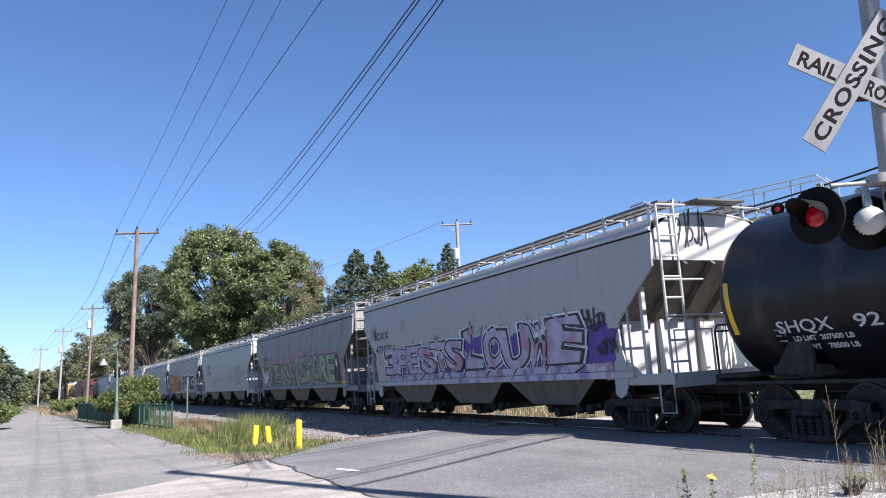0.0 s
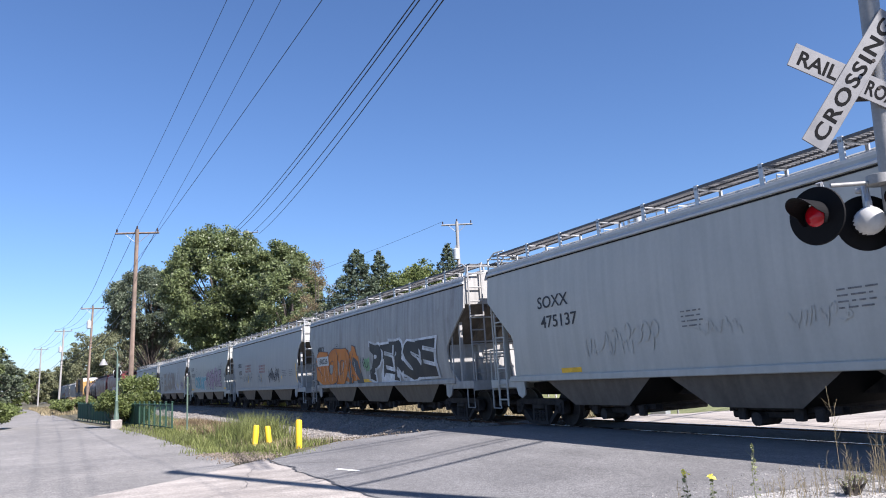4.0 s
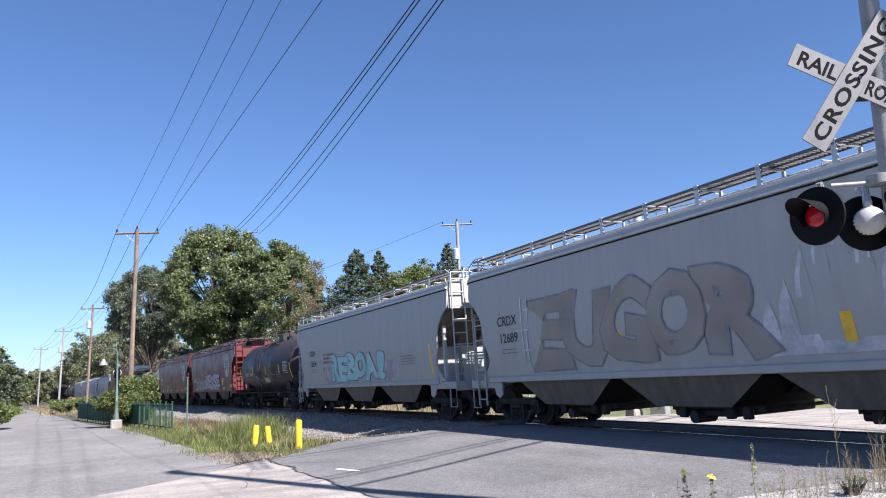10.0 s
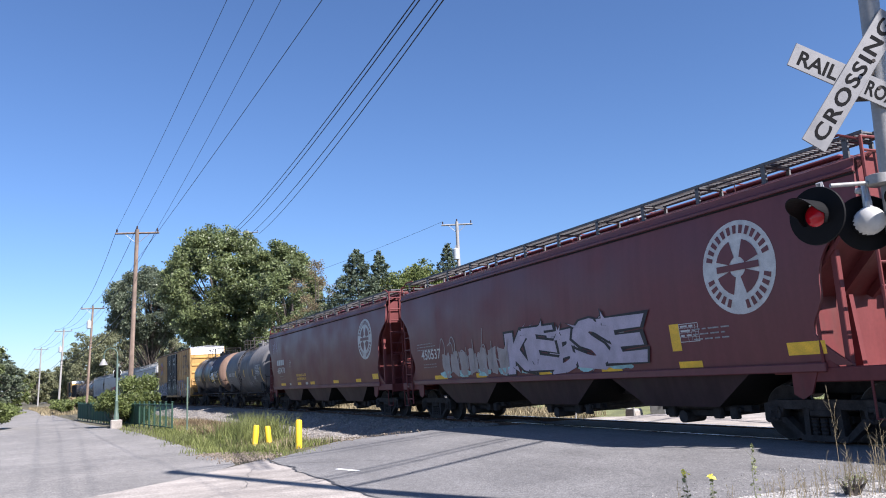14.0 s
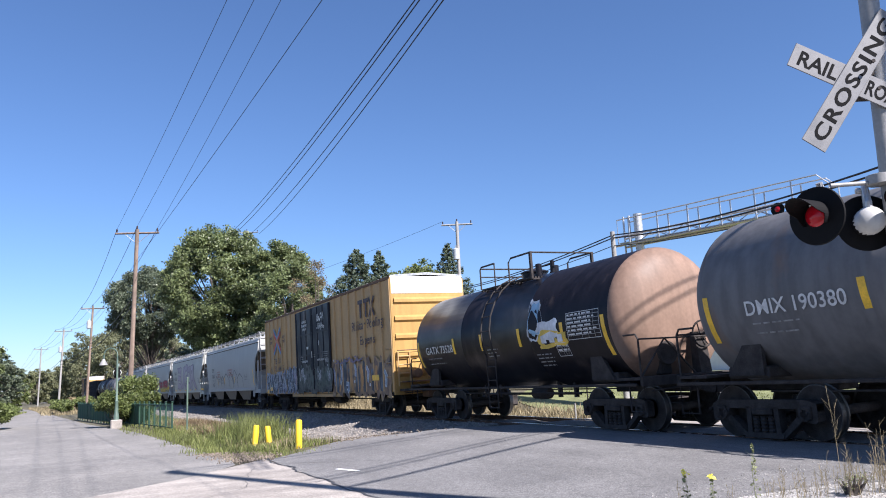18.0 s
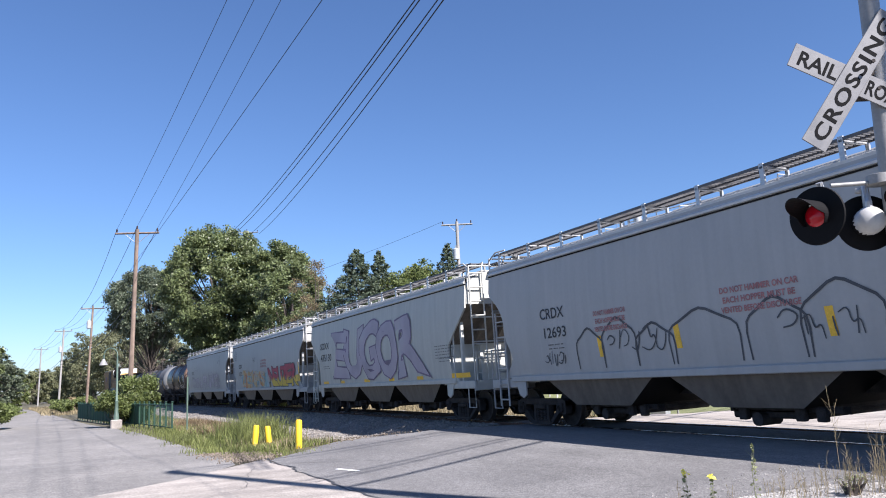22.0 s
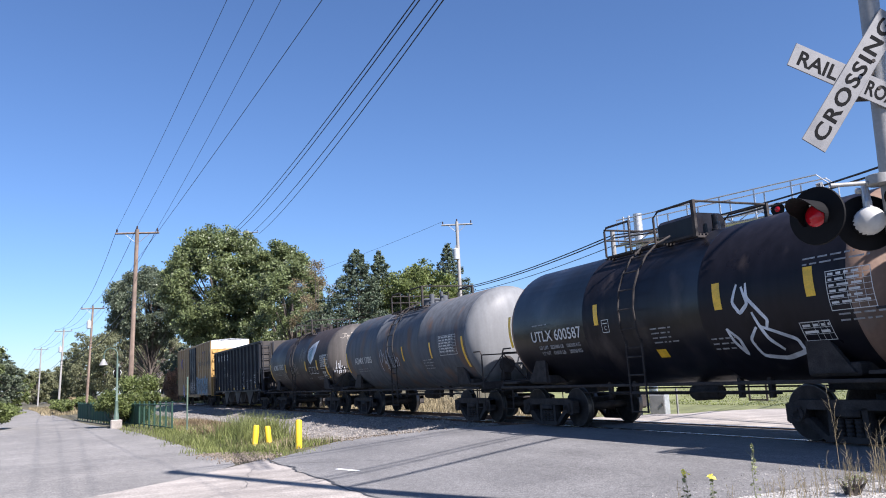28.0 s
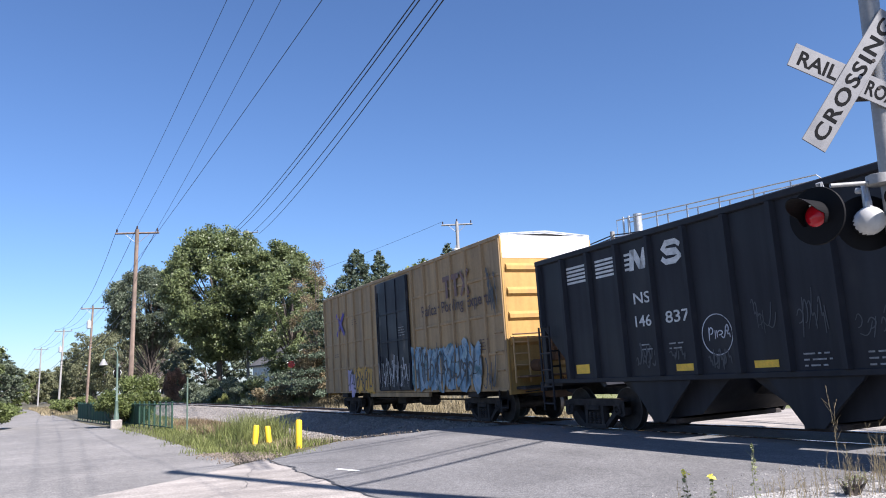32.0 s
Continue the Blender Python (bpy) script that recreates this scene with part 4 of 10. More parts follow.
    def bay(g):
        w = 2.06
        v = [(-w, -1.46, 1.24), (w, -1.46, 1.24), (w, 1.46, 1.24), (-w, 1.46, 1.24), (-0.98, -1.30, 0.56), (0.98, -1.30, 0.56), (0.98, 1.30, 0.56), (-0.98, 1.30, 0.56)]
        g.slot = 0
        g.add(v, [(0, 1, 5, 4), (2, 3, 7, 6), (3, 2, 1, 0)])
        # End slopes and underside take the near-black that stands for shade.
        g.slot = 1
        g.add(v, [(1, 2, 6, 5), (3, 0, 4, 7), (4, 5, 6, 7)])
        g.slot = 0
    def gate(g):
        g.box(-0.80, 0.80, -1.02, 1.02, 0.36, 0.60, 0.03)
        g.box(-0.85, 1.45, -0.84, -0.80, 0.44, 0.56)
        g.box(-0.85, 1.45, -1.02, -0.98, 0.47, 0.57)
        g.box(-0.70, 0.70, -1.08, -0.68, 0.50, 0.60, 0.02)
        g.tube([(1.25, -1.10, 0.50), (1.25, 0.9, 0.50)], 0.04, 6)
        for x in (1.15, 0.75, -0.45):
            g.box(x - 0.09, x + 0.09, -1.16, -1.04, 0.34, 0.56, 0.02)
        g.tube([(-0.1, -1.18, 0.36), (-0.1, -0.7, 0.36)], 0.12, 10)
    sp = (2 * e - 4.4) / 3
    for i in (-1, 0, 1):
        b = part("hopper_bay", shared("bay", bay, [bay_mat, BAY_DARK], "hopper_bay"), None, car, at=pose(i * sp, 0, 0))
        part("outlet_gate", shared("gate", gate, STEEL_DARK, "outlet_gate"), None, b)

    # ladders and grab irons: at the sides near both ends, and on the ends
    for s in (-1, 1):
        ladder(car, s * (e - 0.72), s * (e - 0.28), 1.56 * s, 0.52, 2.95, 6, frame_mat)
        part("grab_post", shared(("gpost", s, round(L, 1)), lambda g, s=s: g.tube([(s * (e - 0.95), -1.53 * s, 1.2), (s * (e - 0.95), -1.53 * s, 2.5), (s * (e - 1.0), -1.50 * s, 2.58), (s * (e - 1.3), -1.46 * s, 2.72)], 0.026, 6), frame_mat, "grab_post"), None, car)
        part("end_gusset", shared(("gusset", s, round(L, 1)), lambda g, s=s: g.prism([(s * (e - 1.25), 1.20), (s * (e - 1.25), 1.62), (s * (e - 1.05), 1.46), (s * (e - 0.72), 1.20)], -1.49 * s - 0.02, -1.49 * s + 0.02), frame_mat, "end_gusset"), None, car)

        def top_platform(g, s=s):
            g.box(s * (e - 0.04), s * (e + 0.46), -0.64, 0.64, 4.535, 4.58, 0.01)
        part("end_walkway", shared(("topplat", s, round(L, 1)), top_platform, WALK, "end_walkway"), None, car, "open steel grating over the car's end")
        cross_ladder(car, s * (e + 0.10), -1.42, -0.98, 1.2, 4.50, 8, frame_mat)

        E1 = e + 0.10
        rails = [("handrail", [(E1, -1.42, 4.45), (e - 0.25, -1.40, 4.62), (e - 0.7, -1.36, 4.62)]), ("handrail", [(E1, -0.98, 4.45), (e + 0.05, -0.9, 4.62), (e - 0.4, -0.8, 4.62)]),
                 ("grab_iron", [(E1, -1.45, 2.3), (E1, 1.45, 2.3)]), ("handrail", [(e + 0.28, -1.45, 1.2), (e + 0.28, -1.45, 2.0), (e + 0.28, -0.5, 2.0), (e + 0.28, -0.5, 1.2)]),
                 ("grab_iron", [(E1, -1.45, 3.0), (E1, -0.4, 3.0)]), ("grab_iron", [(E1, -1.42, 4.50), (E1 + 0.02, 0.0, 4.52), (E1, 1.42, 4.50)]), ("handrail", [(e + 0.28, 0.5, 1.2), (e + 0.28, 0.5, 2.0), (e + 0.28, 1.45, 2.0), (e + 0.28, 1.45, 1.2)])]
        for y in (-1.5, 1.5):
            rails.append(("sill_step", [(e + 0.18, y, 1.0), (e + 0.18, y, 0.45), (e - 0.22, y, 0.45), (e - 0.22, y, 1.0)]))
        for k, (nm, pts) in enumerate(rails):
            part(nm, shared((nm, k, s, round(L, 1)), lambda g, pts=pts, s=s: g.tube([(s * x, y, z) for x, y, z in pts], 0.021, 6), frame_mat, nm), None, car)

    def brake(g):
        g.lathe([(-e + 0.30, 0.26), (-e + 0.26, 0.29), (-e + 0.22, 0.26)], 20, "x", (0, -0.45, 2.05))
        g.box(-e + 0.30, -e + 0.62, -0.62, -0.28, 1.7, 2.3, 0.03)
        g.tube([(-e + 0.5, -0.45, 1.7), (-e + 0.6, -0.4, 1.15)], 0.02)
        g.lathe([(-e + 0.4, 0.16), (-e + 1.2, 0.16)], 12, "x", (0, 0.4, 1.32))
    part("hand_brake", shared(("brake", round(L, 1)), brake, STEEL_DARK, "hand_brake", True), None, car)
    coupler(car, half, half - 1.2)
    for s in (-1, 1):
        truck(car, s * (half - 2.20))
    return car, e, bulge


def tank_car(s_rear, s_front, paint_mat, label, end_mat=None, R=1.53, zc=2.42, housing=False, over=0.85):
    car = new_car("tank_car", label, "freight car")
    half = (s_front - s_rear) / 2
    e = half - over
    end_mat = end_mat or paint_mat

    def surf(z):
        k = max(0.0, R * R - (z - zc) ** 2)
        return -math.sqrt(k)

    def shell(g):
        g.lathe([(-e + 0.55, R - 0.004), (-e + 0.56, R), (-e / 3, R), (-e / 3 + 0.01, R + 0.006), (-e / 3 + 0.05, R + 0.006), (-e / 3 + 0.06, R), (e / 3, R), (e / 3 + 0.01, R + 0.006), (e / 3 + 0.05, R + 0.006), (e / 3 + 0.06, R), (e - 0.56, R), (e - 0.55, R - 0.004)], 48, "x", (0, 0, zc))
    part("tank_shell", shared(("tank", round(half, 1), R, zc), shell, paint_mat, "tank_shell", True), None, car)

    def head(g):
        pr = [(e - 0.60, R - 0.006)] + [(e - 0.58 + 0.58 * math.sin(a), R * math.cos(a) ** 0.66 if a < 1.56 else 0.02) for a in [i * 1.565 / 10 for i in range(11)]]
        g.lathe(pr, 48, "x", (0, 0, zc))
    hm = shared(("head", round(half, 1), R, zc), head, end_mat, "tank_head", True)
    part("tank_head", hm, None, car)
    part("tank_head", hm, None, car, at=pose(0, 0, 0, 0, 0, 180))

    for turn in (0, 180):
        part("stub_sill", shared(("tsill", round(half, 1)), lambda g: g.box(half - 3.0, half - 0.55, -0.25, 0.25, 0.78, 1.10, 0.02), STEEL_DARK, "stub_sill"), None, car, at=pose(0, 0, 0, 0, 0, turn))
    for y in (-1.56, 1.56):
        part("side_rail", shared(("trail", round(half, 1)), lambda g: g.box(-half + 0.62, half - 0.62, -0.025, 0.025, 0.96, 1.02, 0.01), STEEL_DARK, "side_rail"), None, car, at=pose(0, y, 0))
        part("brake_pipe", shared(("tpipe", round(half, 1)), lambda g: g.tube([(-e + 1.6, 0, 0.80), (e - 1.6, 0, 0.80)], 0.020, 6), STEEL_DARK, "brake_pipe"), None, car, at=pose(0, y * 0.5, 0))

    def platform(g):
        x1 = half - 0.55
        g.box(x1 - 0.75, x1, -1.48, 1.48, 1.08, 1.13)
        g.box(x1 - 0.06, x1 + 0.02, -1.48, 1.48, 0.95, 1.15, 0.01)
        for y in (-1.44, 1.44):
            g.tube([(x1 - 0.05, y, 1.1), (x1 - 0.05, y, 1.9), (x1 - 0.12, y, 2.0), (x1 - 0.5, y, 2.0)], 0.022, 6)
            g.tube([(x1, y, 1.05), (x1, y, 0.45), (x1 - 0.45, y, 0.45), (x1 - 0.45, y, 1.05)], 0.02, 6)
        g.tube([(x1 - 0.05, -1.44, 1.9), (x1 - 0.05, 1.44, 1.9)], 0.02, 6)
        g.prism([(half - 2.45, 1.1), (half - 2.45, 1.9), (half - 2.25, 1.9), (half - 1.65, 1.1)], -1.30, -1.22)
        g.prism([(half - 2.45, 1.1), (half - 2.45, 1.9), (half - 2.25, 1.9), (half - 1.65, 1.1)], 1.22, 1.30)
        g.box(half - 2.5, half - 1.6, -1.25, 1.25, 1.05, 1.25, 0.03)
    def hand_brake(g):
        x1 = half - 0.75
        g.prism([(x1 - 0.10, 1.1), (x1 - 0.06, 2.0), (x1 + 0.06, 2.0), (x1 + 0.16, 1.1)], 0.15, 0.45)
        n = 20
        g.tube([(x1 + 0.16, 0.30 + 0.28 * math.cos(6.2832 * k / n), 1.95 + 0.28 * math.sin(6.2832 * k / n)) for k in range(n + 1)], 0.020, 6)
        for k in range(4):
            q = 0.5 + 1.5708 * k
            g.tube([(x1 + 0.08, 0.30, 1.95), (x1 + 0.16, 0.30 + 0.28 * math.cos(q), 1.95 + 0.28 * math.sin(q))], 0.014, 5)
    part("hand_brake", shared(("tbrake", round(half, 1)), hand_brake, STEEL_DARK, "hand_brake"), None, car)

    def brace(g):
        x1 = half - 0.6
        g.tube([(x1, -1.44, 1.14), (x1 - 0.06, -0.7, 1.9), (x1, 0.0, 1.14)], 0.022, 6)
    part("end_brace", shared(("tbrace", round(half, 1)), brace, STEEL_DARK, "end_brace"), None, car)
    pm = shared(("tplat", round(half, 1)), platform, STEEL_DARK, "end_platform")
    part("end_platform", pm, None, car)
    part("end_platform", pm, None, car, at=pose(0, 0, 0, 0, 0, 180))

    def dome(g):
        zt = zc + R
        g.lathe([(zt - 0.1, 0.36), (zt + 0.14, 0.36), (zt + 0.15, 0.30)], 20, "z", (0.0, 0.0, 0.0))
        g.lathe([(zt + 0.14, 0.40), (zt + 0.17, 0.40), (zt + 0.21, 0.30), (zt + 0.23, 0.05)], 20, "z", (0.0, 0.0, 0.0))
        for x, y, r, hh in ((0.62, -0.25, 0.09, 0.30), (0.75, 0.18, 0.12, 0.24), (-0.6, 0.2, 0.08, 0.26), (1.0, -0.05, 0.06, 0.34)):
            g.lathe([(zt - 0.08, r * 1.4), (zt + 0.04, r * 1.4), (zt + 0.05, r), (zt + hh, r), (zt + hh + 0.02, r * 0.4)], 12, "z", (x, y, 0.0))
    if housing:
        def cover(g):
            zt = zc + R
            g.prism([(-0.40, zt - 0.02), (-0.40, zt + 0.34), (-0.30, zt + 0.42), (0.30, zt + 0.42), (0.40, zt + 0.34), (0.40, zt - 0.02)], -0.30, 0.80, "x")
        part("valve_housing", shared(("cover", R, zc), cover, paint_mat, "valve_housing"), None, car, "boxy steel valve housing")
    part("manway_housing", shared(("dome", R, zc), dome, paint_mat, "manway_housing", True), None, car)

    def walkway(g):
        zt = zc + R
        for i in range(6):
            y = -0.95 + 0.09 * i
            for sgn in (1, -1):
                g.box(-1.4, 1.4, sgn * y - 0.02, sgn * y + 0.02, zt - 0.18, zt - 0.14)
        for x in (-1.4, -0.5, 0.5, 1.4):
            g.box(x - 0.02, x + 0.02, -1.0, 1.0, zt - 0.22, zt - 0.18)
    part("walkway", shared(("walk", R, zc), walkway, STEEL_DARK, "walkway"), None, car)

    def rails(g):
        zt = zc + R
        for sgn in (-1, 1):
            y = 0.98 * sgn
            g.tube([(-1.4, y, zt - 0.16), (-1.4, y, zt + 0.43), (-1.32, y, zt + 0.50), (-0.55, y, zt + 0.50)], 0.026, 6)
            g.tube([(-0.55, y, zt + 0.50), (-0.55, y, zt - 0.16)], 0.022, 6)
            g.tube([(0.25, y, zt - 0.16), (0.25, y, zt + 0.40), (0.4, y, zt + 0.50), (1.4, y, zt + 0.50)], 0.026, 6)
            g.box(1.36, 1.44, y - 0.03, y + 0.03, zt - 0.2, zt + 0.52)
        g.tube([(1.4, -0.98, zt + 0.50), (1.4, 0.98, zt + 0.50)], 0.024, 6)
        g.tube([(-1.4, -0.98, zt + 0.46), (-1.4, 0.98, zt + 0.46)], 0.024, 6)
        g.tube([(-1.4, -0.98, zt + 0.22), (-1.4, 0.98, zt + 0.22)], 0.02, 6)
    part("safety_rail", shared(("srail", R, zc), rails, STEEL_DARK, "safety_rail"), None, car)

    def lad(g):
        for x in (-0.24, 0.24):
            path = [(x, -1.50, 0.45), (x, -1.50, 1.9)]
            for i in range(8):
                a = math.radians(-25 + i * 14)
                path.append((x, -(R + 0.10) * math.cos(a), zc + (R + 0.10) * math.sin(a)))
            g.tube(path, 0.022, 6)
        for i in range(4):
            z = 0.47 + 0.36 * i
            g.tube([(-0.24, -1.5, z), (0.24, -1.5, z)], 0.018, 5)
        for i in range(0, 8, 1):
            a = math.radians(-25 + i * 14)
            g.tube([(-0.24, -(R + 0.10) * math.cos(a), zc + (R + 0.10) * math.sin(a)), (0.24, -(R + 0.10) * math.cos(a), zc + (R + 0.10) * math.sin(a))], 0.016, 5)
    lm = shared(("tlad", R, zc), lad, STEEL_DARK, "ladder")
    part("ladder", lm, None, car, at=pose(0.0, -0.10, 0))
    part("ladder", lm, None, car, at=pose(0.0, 0.10, 0, 0, 0, 180))

    def gear(g):
        g.lathe([(0.4, 0.12), (0.45, 0.15), (1.1, 0.15), (1.15, 0.12)], 14, "x", (0, -0.55, 0.78))
        g.tube([(-2.4, -0.6, 0.76), (2.6, -0.6, 0.76)], 0.025, 6)
        for x in (-2.2, -1.3, 1.7, 2.4):
            g.box(x - 0.04, x + 0.04, -0.65, -0.55, 0.68, 1.10)
        g.lathe([(0.58, 0.13), (0.85, 0.13), (1.0, 0.2)], 12, "z", (0, 0, 0))

    def wheel(g):
        g.box(half - 1.2, half - 0.95, -0.6, -0.3, 1.15, 1.7, 0.03)
        g.lathe([(half - 0.94, 0.24), (half - 0.9, 0.26), (half - 0.86, 0.24)], 18, "x", (0, -0.45, 1.6))
    part("hand_brake", shared(("hbw", round(half, 1)), wheel, STEEL_DARK, "hand_brake", True), None, car)
    part("brake_gear", shared(("gear", round(half, 1)), gear, STEEL_DARK, "brake_gear", True), None, car)
    coupler(car, half, half - 1.2)
    for s in (-1, 1):
        truck(car, s * (half - 2.05))
    return car, e, surf


def boxcar(s_rear, s_front, label, body=None, ribs=22, belts=False, door=(0, 0), side_mat=None):
    side_mat = side_mat or BOX_YELLOW
    car = new_car("boxcar", label, "freight car")
    half = (s_front - s_rear) / 2
    e = body / 2
    yb, z0, z1 = 1.46, 0.80, 5.02

    d0, d1 = door
    for key, build in (("side_wall", lambda g: g.box(-e, e, -yb, -yb + 0.06, z0 + 0.12, z1, 0.01)), ("door_sill", lambda g: g.box(d0 - 1.2, d1 + 1.2, -yb - 0.02, -yb + 0.1, z0 - 0.06, z0 + 0.08, 0.01)),
                       ("top_chord", lambda g: g.box(-e, e, -yb - 0.035, -yb + 0.05, z1 - 0.06, z1 + 0.05, 0.01)), ("side_sill", lambda g: g.box(-e, e, -yb - 0.02, -yb + 0.1, z0 + 0.09, z0 + 0.16, 0.01))):
        for turn in (0, 180):
            part(key, shared((key, body), build, END_RUST if key == "top_chord" and side_mat is BOX_YELLOW else side_mat, key), None, car, at=pose(0, 0, 0, 0, 0, turn))

    def post(g):
        g.prism([(-0.075, -yb), (-0.045, -yb - 0.06), (0.045, -yb - 0.06), (0.075, -yb)], z0 + 0.14, z1 - 0.06, "z")
    for i in range(ribs + 1):
        x = -e + 0.06 + (2 * e - 0.12) * i / ribs
        if not d0 - 0.1 < x < d1 + 0.1:
            part("side_post", shared("bpost", post, side_mat, "side_post"), None, car, at=pose(x, 0, 0))
        part("side_post", shared("bpost", post, side_mat, "side_post"), None, car, at=pose(x, 0, 0, 0, 0, 180))
    if belts:
        for z in (1.9, 2.95, 4.0):
            for a, b in ((-e, d0 - 0.05), (d1 + 0.05, e)):
                g = G()
                g.box(a, b, -yb - 0.03, -yb, z - 0.04, z + 0.04, 0.012)
                part("side_belt", g, side_mat, car)

    def end(g):
        g.slot = 0
        g.box(e - 0.05, e, -yb, yb, z0, 4.42, 0.005)
        g.slot = 1
        g.box(e - 0.05, e + 0.015, -yb, yb, 4.42, z1 + 0.02, 0.005)
        g.slot = 0

    def end_rib(g):
        g.prism([(e, -0.13), (e + 0.075, -0.05), (e + 0.075, 0.05), (e, 0.13)], -yb + 0.10, yb - 0.10)

    def corner(g):
        g.box(e - 0.06, e + 0.02, -yb - 0.03, -yb + 0.03, z0, z1, 0.01)
    for turn in (0, 180):
        for z in (1.55, 2.20, 2.85, 3.5, 4.15):
            part("end_rib", shared(("erib", body), end_rib, BOX_END, "end_rib"), None, car, at=pose(0, 0, z, 0, 0, turn))
        part("corner_post", shared(("cpost", body), corner, BOX_END, "corner_post"), None, car, at=pose(0, 0, 0, 0, 0, turn))
    em = shared(("bxe", body), end, [BOX_END, WHITE], "end_wall")
    part("end_wall", em, None, car, "yellow ribbed end with a white top panel")
    part("end_wall", em, None, car, at=pose(0, 0, 0, 0, 0, 180))

    def roof(g):
        for s in (-1, 1):
            g.prism([(0, z1 + 0.14), (s * (yb + 0.02), z1 + 0.04), (s * (yb + 0.02), z1), (0, z1 + 0.09)], -e - 0.02, e + 0.02, "x")
        k = int(2 * e / 1.2)
        for i in range(k + 1):
            x = -e + 2 * e * i / k
            for s in (-1, 1):
                g.prism([(0, z1 + 0.17), (s * yb, z1 + 0.07), (s * yb, z1 + 0.04), (0, z1 + 0.13)], x - 0.03, x + 0.03, "x")
    part("roof", shared(("bxr", body), roof, GALV, "roof"), None, car)

    d0, d1 = door
    n = max(1, round((d1 - d0) / 2.6))
    for i in range(n):
        a, b = d0 + (d1 - d0) * i / n + 0.02, d0 + (d1 - d0) * (i + 1) / n - 0.02

        def leaf(g, a=a, b=b):
            g.box(a, b, -yb - 0.09, -yb - 0.02, z0 + 0.16, z1 - 0.14, 0.015)
        door_ob = part("door", shared(("door", body, i), leaf, DOOR_BLACK, "door"), None, car, "black steel sliding door")

        def handle(g, a=a, b=b):
            g.box(a + 0.24, a + 0.46, -yb - 0.18, -yb - 0.12, 1.97, 2.02, 0.01)
            g.box(a + 0.32, a + 0.38, -yb - 0.2, -yb - 0.12, 1.75, 2.2, 0.01)
        part("handle", shared(("dh", body, i), handle, DOOR_BLACK, "handle"), None, door_ob)
        for z in (1.75, 2.7, 3.7):
            g = G()
            g.box(a + 0.05, b - 0.05, -yb - 0.115, -yb - 0.088, z - 0.04, z + 0.04, 0.01)
            part("door_rib", g, DOOR_BLACK, door_ob)
        for k in range(4):
            x = a + 0.06 + (b - a - 0.12) * k / 3
            g = G()
            g.box(x - 0.035, x + 0.035, -yb - 0.12, -yb - 0.087, z0 + 0.2, z1 - 0.18, 0.01)
            part("door_rib", g, DOOR_BLACK, door_ob)
        g = G()
        g.tube([(a + 0.35, -yb - 0.15, z0 + 0.3), (a + 0.35, -yb - 0.15, z1 - 0.5)], 0.022, 6)
        part("lock_rod", g, DOOR_BLACK, door_ob)

    def under(g):
        g.box(-half + 0.6, half - 0.6, -0.3, 0.3, 0.70, 1.0, 0.02)
        for s in (-1, 1):
            g.box(s * (e - 2.6), s * (e - 1.9), -1.4, 1.4, 0.72, 0.92, 0.02)
            g.box(s * (e + 0.0), s * (e + 0.45), -1.3, 1.3, 0.92, 1.0, 0.01)
        g.box(-1.2, -0.4, -0.9, 0.3, 0.45, 0.8, 0.04)
        g.lathe([(0.6, 0.2), (1.5, 0.2)], 14, "x", (0, -0.6, 0.6))
        g.tube([(-e + 2, -0.5, 0.6), (e - 2, -0.5, 0.6)], 0.03, 6)
    part("underframe", shared(("bxu", body), under, STEEL_DARK, "underframe"), None, car)
    for s in (-1, 1):
        for z in (1.45, 1.95, 2.45):
            part("grab_iron", shared(("bxgrab", s, z, body), lambda g, s=s, z=z: g.tube([(s * (e - 0.52), -yb - 0.03, z - 0.04), (s * (e - 0.52), -yb - 0.09, z), (s * (e - 0.12), -yb - 0.09, z), (s * (e - 0.12), -yb - 0.03, z - 0.04)], 0.016, 5), side_mat, "grab_iron"), None, car)
        part("sill_step", shared(("bxstep", s, body), lambda g, s=s: g.tube([(s * (e - 0.58), -yb - 0.03, 0.92), (s * (e - 0.56), -yb - 0.05, 0.46), (s * (e - 0.14), -yb - 0.05, 0.46), (s * (e - 0.12), -yb - 0.03, 0.92)], 0.02, 5), STEEL_DARK, "sill_step"), None, car)
        cross_ladder(car, s * (e + 0.12), -1.35, -0.90, 1.1, 2.3, 4, BOX_YELLOW)

    def wheel(g):
        n = 24
        ring = [(e + 0.40, 0.30 * math.cos(6.2832 * k / n) - 0.05, 2.05 + 0.30 * math.sin(6.2832 * k / n)) for k in range(n + 1)]
        g.tube(ring, 0.022, 6)
        for k in range(4):
            q = 0.4 + k * 1.5708
            g.tube([(e + 0.36, -0.05, 2.05), (e + 0.40, 0.30 * math.cos(q) - 0.05, 2.05 + 0.30 * math.sin(q))], 0.016, 5)
